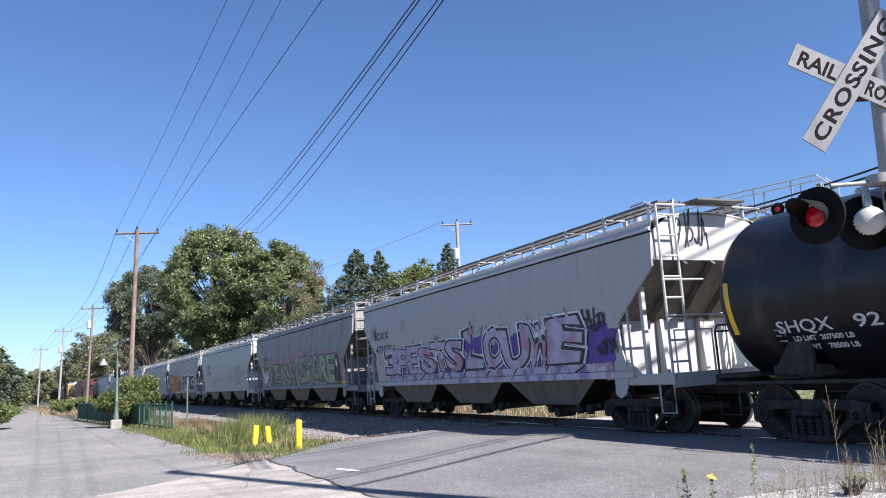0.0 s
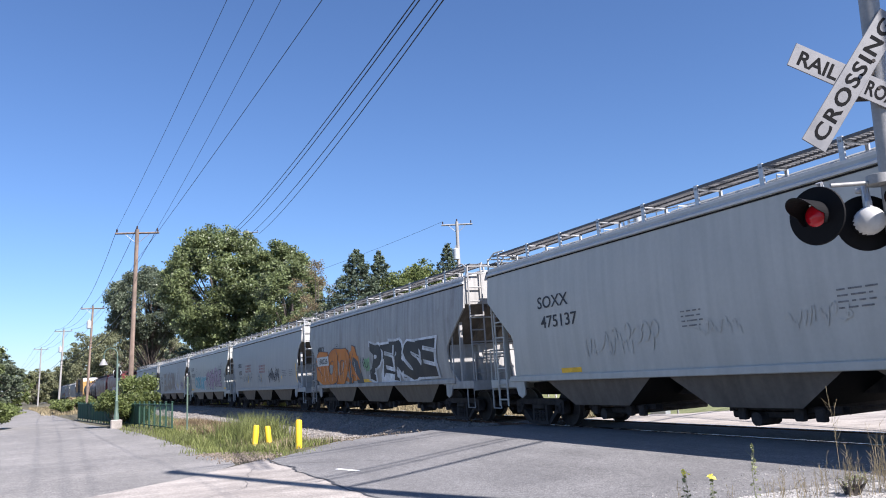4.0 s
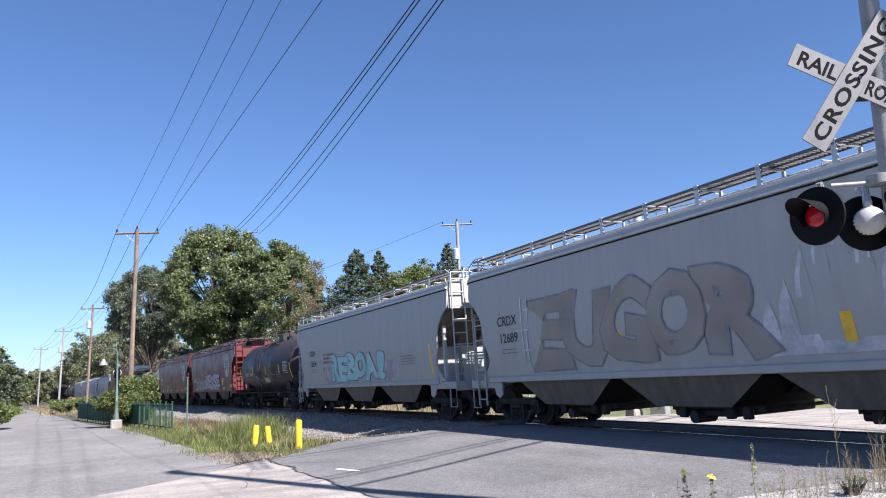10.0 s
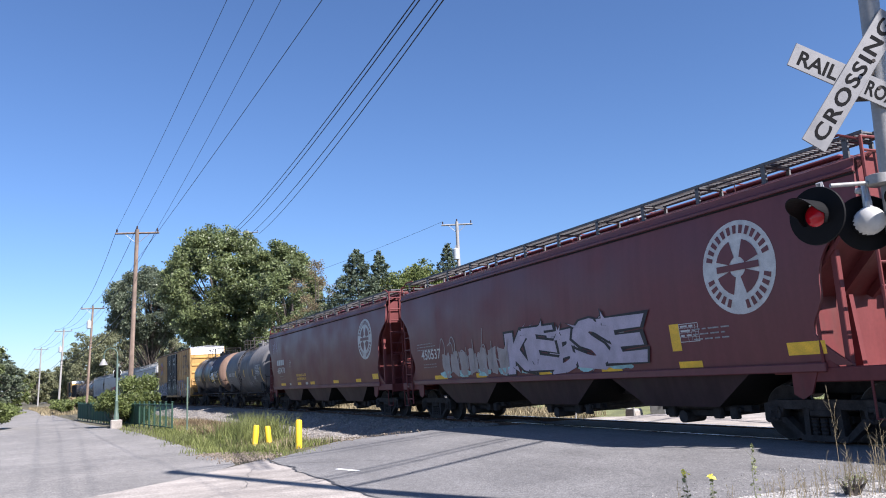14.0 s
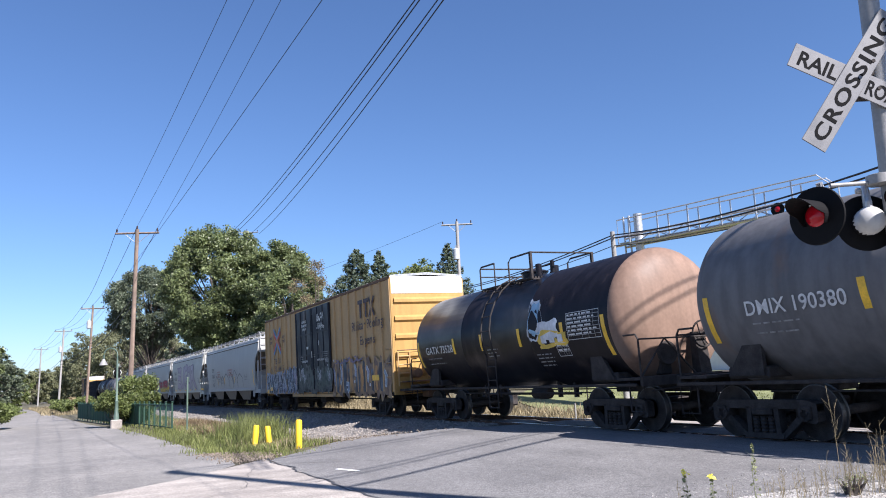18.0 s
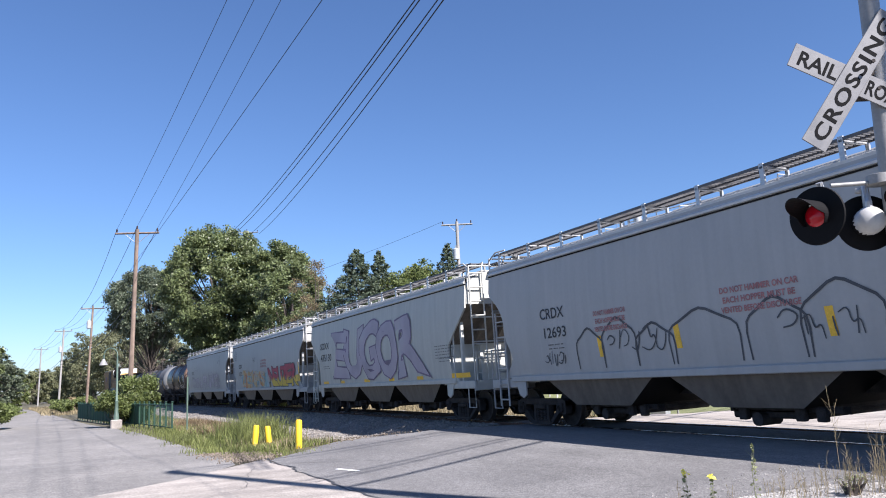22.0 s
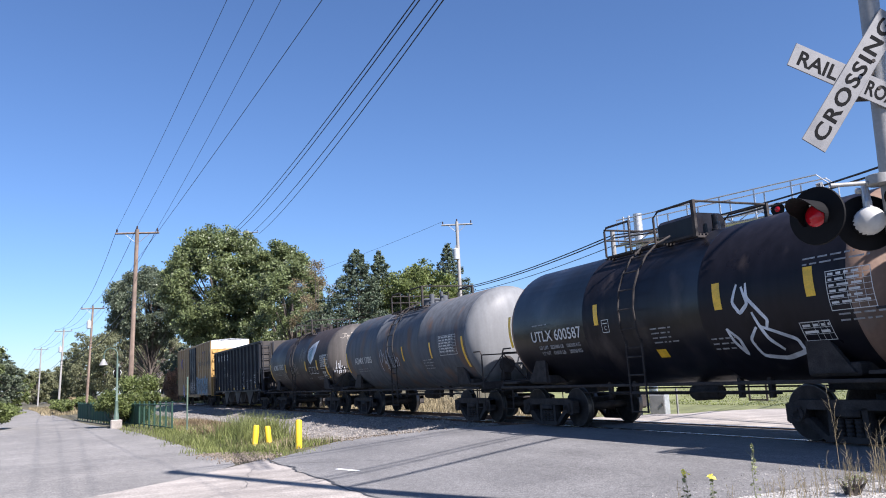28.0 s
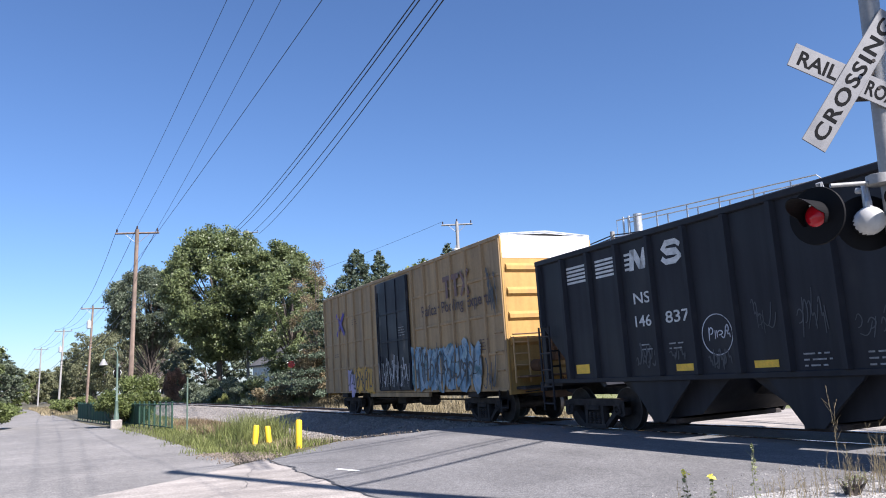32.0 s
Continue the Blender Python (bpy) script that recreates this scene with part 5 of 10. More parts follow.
    gear = [("brake_housing", lambda g: g.box(e + 0.02, e + 0.34, -0.28, 0.20, 1.62, 2.22, 0.04)), ("crossover_step", lambda g: g.box(e + 0.02, e + 0.55, -1.25, 1.25, 1.22, 1.27, 0.01)),
            ("brake_rod", lambda g: g.tube([(e + 0.22, -0.05, 1.65), (e + 0.26, 0.05, 1.0), (e - 0.2, 0.1, 0.8)], 0.026, 6)), ("draft_box", lambda g: g.box(e - 0.02, e + 0.50, -0.42, 0.42, 0.66, 1.05, 0.03)),
            ("end_rail", lambda g: g.tube([(e + 0.12, -1.36, 2.36), (e + 0.14, 0.0, 2.38), (e + 0.12, 1.36, 2.36)], 0.02, 6)), ("brake_cylinder", lambda g: g.lathe([(e + 0.1, 0.13), (e + 0.14, 0.16), (e + 0.50, 0.16), (e + 0.54, 0.1)], 14, "x", (0, -0.75, 1.52))),
            ("uncoupling_lever", lambda g: g.tube([(e + 0.50, -1.38, 0.92), (e + 0.55, -0.5, 0.95), (e + 0.62, -0.15, 1.15)], 0.016, 5)), ("brake_wheel", wheel)]
    for nm, build in gear:
        part(nm, shared((nm, body), build, END_RUST, nm, nm in ("brake_wheel", "brake_cylinder")), None, car)
    coupler(car, half, half - 1.3)
    for s in (-1, 1):
        truck(car, s * (e - 2.3))
    return car, e, yb


def open_hopper(s_rear, s_front, label):
    car = new_car("open_hopper_car", label, "freight car")
    half = (s_front - s_rear) / 2
    e = half - 0.85
    yb, z0, z1 = 1.50, 1.10, 3.92

    for key, build in (("side_wall", lambda g: g.prism([(-e, z1), (-e, 2.45), (-e + 1.02, 1.5), (-e + 1.02, z0), (e - 1.02, z0), (e - 1.02, 1.5), (e, 2.45), (e, z1)], -yb, -yb + 0.05)), ("top_chord", lambda g: g.box(-e - 0.03, e + 0.03, -yb - 0.06, -yb + 0.08, z1 - 0.03, z1 + 0.10, 0.02)),
                       ("side_sill", lambda g: g.box(-e, e, -yb - 0.03, -yb + 0.1, z0 - 0.04, z0 + 0.06, 0.01))):
        for turn in (0, 180):
            part(key, shared(("oh", key), build, OPEN_BLACK, key), None, car, at=pose(0, 0, 0, 0, 0, turn))
    n = 15

    def rib(low):
        return lambda g: g.prism([(-0.08, -yb), (-0.045, -yb - 0.10), (0.045, -yb - 0.10), (0.08, -yb)], low, z1 - 0.03, "z")
    for i in range(n):
        x = -e + 0.12 + (2 * e - 0.24) * i / (n - 1)
        low = 2.40 if i in (0, n - 1) else z0 + 0.06
        rm = shared(("ohrib", low), rib(low), OPEN_BLACK, "side_post")
        part("side_post", rm, None, car, at=pose(x, 0, 0))
        part("side_post", rm, None, car, at=pose(x, 0, 0, 0, 0, 180))

    bits = [("end_wall", lambda g: g.box(e - 0.05, e, -yb, yb, 2.35, z1 + 0.08, 0.005)), ("slope_sheet", lambda g: g.prism([(e, 2.40), (e - 0.07, 2.40), (e - 2.3, 1.0), (e - 2.2, 0.95)], -yb + 0.06, yb - 0.06)),
            ("end_belt", lambda g: g.box(e - 0.02, e + 0.08, -yb, yb, 2.30, 2.42, 0.01)), ("platform_deck", lambda g: g.box(e - 0.6, e + 0.35, -1.45, 1.45, 1.0, 1.06)), ("end_sill", lambda g: g.box(e + 0.28, e + 0.36, -1.45, 1.45, 0.88, 1.1, 0.01))]
    bits += [("end_post", lambda g, y=y: g.box(e + 0.002, e + 0.10, y - 0.05, y + 0.05, 1.1, z1, 0.01)) for y in (-0.8, 0.0, 0.8)]
    bits += [("corner_post", lambda g, y=y: g.box(e - 0.12, e + 0.02, y - 0.06, y + 0.06, 1.0, 2.4, 0.01)) for y in (-yb + 0.06, yb - 0.06)]
    for k, (nm, build) in enumerate(bits):
        for turn in (0, 180):
            part(nm, shared(("ohend", k), build, OPEN_END if nm in ("end_wall", "platform_deck") else OPEN_BLACK, nm), None, car, at=pose(0, 0, 0, 0, 0, turn))

    def chute(g):
        v = [(-1.35, -1.20, 1.08), (1.75, -1.20, 1.08), (1.75, 1.20, 1.08), (-1.35, 1.20, 1.08), (-0.15, -1.20, 0.30), (0.95, -1.20, 0.42), (0.95, 1.20, 0.42), (-0.15, 1.20, 0.30)]
        g.add(v, [(0, 1, 5, 4), (1, 2, 6, 5), (2, 3, 7, 6), (3, 0, 4, 7), (4, 5, 6, 7), (3, 2, 1, 0)])

    def chute_side(g):
        g.prism([(-0.78, 1.09), (-0.62, 0.92), (-0.12, 0.28), (0.22, 0.28), (0.55, 0.62), (0.98, 1.0), (1.05, 1.09)], -1.47, -1.41)

    def chute_gate(g):
        g.box(-0.22, 0.42, -1.40, 1.40, 0.24, 0.33, 0.01)
        g.box(-0.16, 0.02, -1.46, -1.36, 0.26, 0.42, 0.01)
    for i in (-1, 0, 1):
        ch = part("discharge_chute", shared("chute", chute, OPEN_BLACK, "discharge_chute"), None, car, at=pose(0.2 + i * 3.55, 0, 0))
        for turn in (0, 180):
            part("chute_side", shared("chuteside", chute_side, OPEN_BLACK, "chute_side"), None, ch, at=pose(0, 0, 0, 0, 0, turn) if not turn else pose(0.3, 0, 0, 0, 0, turn))
        part("chute_gate", shared("chutegate", chute_gate, STEEL_DARK, "chute_gate"), None, ch)
    part("centre_sill", shared("ohsill", lambda g: g.box(-half + 0.5, half - 0.5, -0.22, 0.22, 0.72, 1.05, 0.02), STEEL_DARK, "centre_sill"), None, car)

    def brake(g):
        g.lathe([(e + 0.32, 0.27), (e + 0.36, 0.30), (e + 0.40, 0.27)], 20, "x", (0, 0.1, 1.95))
        g.box(e + 0.1, e + 0.32, -0.1, 0.3, 1.6, 2.2, 0.03)
        g.lathe([(e - 1.3, 0.18), (e - 0.5, 0.18)], 12, "x", (0, -0.7, 1.35))
    part("hand_brake", shared("ohb", brake, STEEL_DARK, "hand_brake", True), None, car)
    for s in (-1, 1):
        cross_ladder(car, s * (e + 0.14), -1.42, -0.98, 0.9, 3.9, 8, OPEN_BLACK)
        ladder(car, s * (e - 0.5), s * (e - 0.06), -yb - 0.13, 0.45, 2.4, 5, OPEN_BLACK)
    coupler(car, half, half - 1.3)
    for s in (-1, 1):
        truck(car, s * (half - 2.1))
    return car, e, yb

# ---- vegetation ----
LEAF = material("maple_leaves", (0.178, 0.216, 0.092), 0.42, vary=0.35, scale=0.5, fine=6, bump=0.0, per_island=0.55, translucent=0.32)
LEAF_DARK = material("dark_green_leaves", (0.148, 0.18, 0.116), 0.6, vary=0.35, scale=0.5, fine=6, bump=0.0, per_island=0.5, translucent=0.4)
LEAF_FAR = material("far_green_leaves", (0.205, 0.215, 0.115), 0.7, vary=0.35, scale=0.3, fine=5, bump=0.0, per_island=0.45, translucent=0.4)
LEAF_DRY = material("drying_brown_leaves", (0.25, 0.2, 0.11), 0.7, vary=0.4, scale=0.6, fine=6, bump=0.0, per_island=0.5, translucent=0.4)
LEAF_RUST = material("rusty_brown_leaves", (0.42, 0.24, 0.15), 0.7, vary=0.4, scale=0.6, fine=6, bump=0.0, per_island=0.5, translucent=0.5)
LEAF_BRIGHT = material("bright_bush_leaves", (0.168, 0.205, 0.066), 0.55, vary=0.35, scale=0.8, fine=6, bump=0.0, per_island=0.5, translucent=0.42)
NEEDLE = material("conifer_needles", (0.082, 0.112, 0.066), 0.65, vary=0.35, scale=0.8, fine=8, bump=0.0, per_island=0.5, translucent=0.15)
BARK = material("grey_brown_bark", (0.11, 0.09, 0.075), 0.95, vary=0.35, scale=3, fine=25, bump=0.6)
GRASS = material("green_grass_blades", (0.225, 0.25, 0.08), 0.7, vary=0.35, scale=0.6, fine=6, bump=0.0, per_island=0.45, translucent=0.45)
GRASS_DRY = material("dry_grass_blades", (0.31, 0.255, 0.15), 0.8, vary=0.3, scale=0.6, fine=6, bump=0.0, per_island=0.45, translucent=0.25)
WEED_RED = material("reddish_dock_stems", (0.1494, 0.0977, 0.0517), 0.8, vary=0.3, scale=0.6, fine=6, bump=0.0, per_island=0.45)


def leaf_mesh(name, pts, size, mat, seed, droop=0.2):
    """Bent diamond leaves at each point, turned at random."""
    rng = np.random.default_rng(seed)
    pts = np.asarray(pts)
    n = len(pts)
    a = rng.normal(size=(n, 3))
    a[:, 2] -= droop
    a /= np.linalg.norm(a, axis=1)[:, None]
    b = np.cross(a, rng.normal(size=(n, 3)))
    b /= np.linalg.norm(b, axis=1)[:, None]
    c = np.cross(a, b)
    s = size * rng.uniform(0.6, 1.35, n)[:, None]
    v = np.stack([pts - a * s * 0.55, pts + b * s * 0.32 + c * s * 0.06, pts + a * s * 0.6, pts - b * s * 0.32 + c * s * 0.06], 1).reshape(-1, 3)
    me = bpy.data.meshes.new(name)
    me.vertices.add(4 * n)
    me.vertices.foreach_set("co", v.ravel())
    me.loops.add(4 * n)
    me.loops.foreach_set("vertex_index", np.arange(4 * n, dtype=np.int32))
    me.polygons.add(n)
    me.polygons.foreach_set("loop_start", np.arange(0, 4 * n, 4, dtype=np.int32))
    me.materials.append(mat)
    me.update(calc_edges=True)
    me.validate()
    return me


def crown_points(clumps, n, seed, shell=0.55):
    rng = np.random.default_rng(seed)
    w = np.array([c[3] * c[4] * c[5] for c in clumps]) ** 0.75
    pick = rng.choice(len(clumps), n, p=w / w.sum())
    d = rng.normal(size=(n, 3))
    d /= np.linalg.norm(d, axis=1)[:, None]
    r = shell + (1 - shell) * rng.random(n) ** 0.6
    r *= 1 + 0.12 * rng.normal(size=n)
    cl = np.array(clumps)[pick]
    return cl[:, :3] + d * r[:, None] * cl[:, 3:6]


def tree(label, base, height, width, leaf, n, size, seed, lean=0.0, crown_from=0.25, bare=0, lobes=18, tufts=16, tuft=0.055, lobe=0.42, depth=1.0, taper=0.15):
    """A trunk with limbs; each limb ends in a lobe of many small leafy tufts, so that the outline is uneven and gaps show."""
    rng = random.Random(seed)
    t = tagged(new("tree"), label, "tree")
    bz = ground_z(base[0], base[1]) - 0.1
    t.location = (base[0], base[1], bz)
    clumps, g = [], G()
    trunk_r = height * 0.02
    mid, hh = height * (crown_from + 0.98) / 2, height * (0.98 - crown_from) / 2
    g.tube([(0, 0, 0), (lean * 0.2, 0, height * 0.2), (lean * 0.5, 0.1, height * 0.4), (lean, 0, height * 0.68)], trunk_r, 8, r1=trunk_r * 0.3)
    for i in range(lobes):
        w = 1 - 2 * (i + 0.5) / lobes
        a = i * 2.39996 + rng.uniform(-0.3, 0.3)
        flat = math.sqrt(1 - w * w)
        lr = width / 2 * lobe * rng.uniform(0.75, 1.15)
        r = (width / 2 - lr * 0.8) * flat * rng.uniform(0.85, 1.1) * (1 + taper * min(0.0, w))
        c = (lean * (0.5 + 0.5 * w) + r * math.cos(a), depth * r * math.sin(a), mid + (hh - lr * 0.7) * w)
        s = (lean * 0.4, 0, height * (crown_from * 0.5 + 0.30 * (w + 1) / 2 + 0.04))
        g.tube([s, ((s[0] + c[0]) / 2, (s[1] + c[1]) / 2, (s[2] * 0.4 + c[2] * 0.6)), c], trunk_r * 0.36, 5, r1=trunk_r * 0.1)
        for k in range(tufts):
            d = Vector((rng.gauss(0, 1), rng.gauss(0, 1), rng.gauss(0.15, 0.9))).normalized()
            out = Vector((math.cos(a) * flat, math.sin(a) * flat, w))
            if d.dot(out) < -0.35:
                d = -d
            q = Vector(c) + Vector((d.x * lr, d.y * lr * depth, d.z * lr * 0.85)) * rng.uniform(0.55, 1.12)
            cr = height * tuft * rng.uniform(0.55, 1.15)
            clumps.append((q.x, q.y, max(q.z, height * crown_from * 0.6), cr * 1.1, cr * 1.1, cr * 0.7))
            if k % 3 == 0:
                g.tube([c, tuple(q)], trunk_r * 0.09, 4, r1=trunk_r * 0.03)
    for i in range(bare):
        a = rng.uniform(0, 6.28)
        z = height * rng.uniform(crown_from * 0.5, crown_from + 0.25)
        r = width * 0.5 * rng.uniform(0.5, 0.95)
        g.tube([(0, 0, z * 0.6), (r * 0.5 * math.cos(a), r * 0.5 * math.sin(a), z), (r * math.cos(a), r * math.sin(a), z + height * rng.uniform(0.0, 0.16))], trunk_r * 0.2, 4, r1=trunk_r * 0.03)
    part("trunk", g, BARK, t, smooth=True)
    part("crown", leaf_mesh("crown", crown_points(clumps, n, seed, 0.15), size, leaf, seed), None, t)
    return t


def conifer(label, base, height, width, n, seed):
    rng = random.Random(seed)
    t = tagged(new("conifer_tree"), label, "tree")
    t.location = (base[0], base[1], ground_z(*base) - 0.1)
    g = G()
    g.tube([(0, 0, 0), (0.1, 0, height * 0.97)], height * 0.016, 7, r1=0.02)
    boughs = []
    tiers = 30
    for i in range(tiers):
        u = (i + 0.3) / tiers
        z = height * (0.06 + 0.93 * u)
        r = width / 2 * (1 - u) ** 0.92 * rng.uniform(0.7, 1.35) + 0.05
        for k in range(9):
            a = 6.28 * k / 9 + i * 1.1 + rng.uniform(-0.3, 0.3)
            rr = r * rng.uniform(0.7, 1.15)
            g.tube([(0, 0, z), (rr * math.cos(a), rr * math.sin(a), z - rr * 0.10)], 0.025, 4, r1=0.006)
            boughs.append((a, rr, z))
    per_metre = n / sum(q[1] + 0.3 for q in boughs)
    pts = []
    for a, rr, z in boughs:
        for _ in range(int(per_metre * (rr + 0.3))):
            f = rng.random() ** 0.45
            w = 0.03 + 0.10 * rr * (1.1 - f)
            pts.append((rr * f * math.cos(a) + rng.gauss(0, w), rr * f * math.sin(a) + rng.gauss(0, w), z - rr * f * 0.10 + rng.gauss(0, 0.11) - 0.05 + 0.10 * f * f))
    part("trunk", g, BARK, t)
    part("crown", leaf_mesh("crown", pts, 0.15, NEEDLE, seed, 0.1), None, t)


def bush(label, base, w, d, h, leaf, n, size, seed, name="bush", lift=0.0):
    rng = random.Random(seed)
    t = tagged(new(name), label, "bush")
    t.location = (base[0], base[1], ground_z(*base) + lift)
    clumps = []
    g = G()
    for i in range(12):
        c = (rng.uniform(-0.42, 0.42) * w, rng.uniform(-0.42, 0.42) * d, h * rng.uniform(0.25, 0.85))
        k = rng.uniform(0.16, 0.28)
        clumps.append((*c, w * k, d * k, h * k * 0.9))
        g.tube([(c[0] * 0.15, c[1] * 0.15, -0.05), (c[0] * 0.6, c[1] * 0.6, c[2] * 0.5), c], 0.03, 4, r1=0.008)
    part("stems", g, BARK, t)
    part("leaves", leaf_mesh("leaves", crown_points(clumps, n, seed, 0.3), size, leaf, seed), None, t)


# large trees beyond the track
tree("large full-crowned green maple tree", (-104.0, 3.9), 22.3, 14.6, LEAF, 105000, 0.30, 1, crown_from=0.20, bare=14, lobes=44, tufts=24, lobe=0.33, tuft=0.046, taper=0.6)
tree("tall green tree close beside the maple", (-97.4, 10.4), 18.9, 11.0, LEAF, 60000, 0.27, 11, crown_from=0.08, lobes=34, tufts=20, tuft=0.040, lobe=0.30)
tree("dense green tree beside the maple", (-77.0, 6.9), 13.4, 7.2, LEAF, 40000, 0.20, 2, crown_from=0.06, lobes=28, tufts=18, tuft=0.045, lobe=0.34)
tree("dark spreading tree with bare lower limbs", (-140.2, -2.0), 23.2, 13.6, LEAF_DARK, 62000, 0.30, 3, crown_from=0.42, bare=90, lobes=38, tufts=22, tuft=0.044, lobe=0.32)
tree("thin tree with drying brown leaves", (-68, 7.0), 12.0, 4.4, LEAF_DRY, 6500, 0.13, 4, crown_from=0.2, bare=26, lobes=12, tufts=9, tuft=0.045, lobe=0.5)
tree("small green broadleaf tree by the spruces", (-58.5, 12.9), 10.1, 8.0, LEAF_BRIGHT, 46000, 0.19, 5, crown_from=0.10, lobes=22, tufts=16, tuft=0.065)
conifer("dark green pointed spruce tree", (-58.8, 8.0), 11.4, 13.5, 60000, 6)
conifer("tall dark spruce tree", (-61.9, 11.0), 11.8, 10.5, 45000, 7)
conifer("lone dark spruce beside the utility pole", (-63.2, 18.2), 12.9, 10.5, 40000, 8)
tree("low green tree behind the spruces", (-60, 17.5), 7.0, 7.0, LEAF, 8000, 0.22, 9, crown_from=0.1, lobes=12, tufts=10, tuft=0.07)
tree("round green tree beyond the tank cars", (-54, 24.0), 8.2, 6.0, LEAF_DARK, 7000, 0.22, 10, crown_from=0.12, lobes=12, tufts=10, tuft=0.07)
# the far wooded line where the track bends away
for i, (x, y, h, w) in enumerate([(-262, -10, 18, 20), (-240, -6.0, 20, 22), (-285, -14, 15, 18), (-215, -2.5, 18, 18), (-310, -17, 13, 16), (-340, -19, 12, 18), (-195, 2.0, 15, 14), (-178, 3.0, 12, 12)]):
    tree("hazy green tree in the far wooded line", (x, y), h, w, LEAF_FAR, 14000, 0.5, 20 + i, crown_from=0.05, lobes=16, tufts=12, tuft=0.07)
for i, (x, y, h, w) in enumerate([(-228, -23.5, 9, 9), (-272, -22.5, 10, 12), (-250, -26.0, 8, 9), (-300, -24.0, 9, 14)]):
    tree("hazy light green tree at the lane's far end", (x, y), h, w, LEAF_FAR, 7000, 0.5, 60 + i, crown_from=0.03, lobes=12, tufts=10, tuft=0.08)
# trees and bushes beside the lane
tree("tall shaded tree behind the white house", (-128, 16.0), 14.0, 16.0, LEAF_DARK, 16000, 0.38, 46, crown_from=0.04)
tree("dense dark tree closing the view under the maple", (-123, 4.6), 8.0, 12.0, LEAF_DARK, 14000, 0.3, 47, crown_from=0.03)
tree("green roadside tree beside the lane", (-80, -21.4), 9.0, 5.4, LEAF, 16000, 0.2, 31, crown_from=0.2)
tree("lower roadside tree along the lane", (-104, -21.5), 7.2, 6.5, LEAF_DARK, 9000, 0.28, 32, crown_from=0.08)
tree("light green roadside tree farther down the lane", (-126, -22.2), 6.2, 7.0, LEAF_BRIGHT, 7000, 0.3, 33, crown_from=0.05)
tree("small roadside tree at the lane's far end", (-160, -24.5), 5.5, 7.0, LEAF_FAR, 5000, 0.36, 34, crown_from=0.05)
bush("clipped dense green bush beside the lane", (-52.5, -17.2), 3.6, 3.0, 1.8, LEAF_BRIGHT, 9000, 0.16, 35)
bush("leafy bright green bush behind the fence", (-48.6, -9.3), 3.2, 2.2, 2.6, LEAF_BRIGHT, 9000, 0.15, 36)
bush("tangled leafy bush grown through the fence", (-44.8, -10.2), 2.4, 2.0, 1.9, LEAF_BRIGHT, 7000, 0.13, 64)
for i, (x, y, w) in enumerate([(-90, -13.9, 9.0), (-104, -14.6, 10.0), (-122, -15.4, 12.0)]):
    bush("low green hedge along the lane", (x, y), w, 1.8, 1.3, LEAF_BRIGHT, 5000, 0.2, 65 + i)
bush("leafy green bush spilling over the fence", (-47.0, -8.9), 3.0, 1.8, 1.9, LEAF_BRIGHT, 3000, 0.2, 37)
bush("rusty brown bush on the bank", (-117.5, -0.4), 6.8, 3.2, 5.6, LEAF_RUST, 12000, 0.22, 38)
bush("green bush on the bank under the maple", (-100, 1.0), 7.5, 3.5, 3.0, LEAF_DARK, 9000, 0.26, 39)
bush("bushy undergrowth on the bank", (-88, 3.4), 8.0, 3.5, 2.6, LEAF_DARK, 9000, 0.24, 40)
bush("dense green thicket along the bank", (-78, 4.0), 7.0, 3.2, 2.6, LEAF, 9000, 0.22, 48)
bush("shaded thicket before the white house", (-70, 4.6), 6.0, 3.2, 2.4, LEAF_DARK, 9000, 0.2, 49)
bush("low shaded brush on the bank", (-94, 0.6), 9.0, 2.6, 2.2, LEAF_DARK, 6000, 0.22, 50)
bush("low shaded brush by the rails", (-80, 2.4), 9.0, 2.4, 2.0, LEAF_DARK, 6000, 0.2, 51)
bush("low brown brush by the rails", (-68, 3.4), 8.0, 2.4, 2.0, LEAF_DRY, 6000, 0.18, 52)
bush("tangled drying brush beside the track", (-62, 4.8), 7.0, 3.0, 4.8, LEAF_DRY, 9000, 0.17, 41)
bush("tangled brush with brown leaves", (-54, 5.0), 6.0, 2.6, 3.0, LEAF_DRY, 6500, 0.16, 42)
bush("low green weeds round the yellow posts", (-24.2, -6.6), 2.6, 0.9, 0.28, LEAF_BRIGHT, 2600, 0.04, 72)
bush("weedy hedge along the tracks", (-86, -9.6), 9.0, 2.0, 1.5, LEAF_BRIGHT, 6000, 0.18, 43)
bush("weedy hedge farther along the tracks", (-104, -11.6), 9.0, 2.4, 1.6, LEAF_BRIGHT, 5000, 0.2, 44)
bush("weedy hedge at the bend", (-130, -14.0), 14.0, 2.4, 1.6, LEAF_DRY, 2200, 0.34, 45)


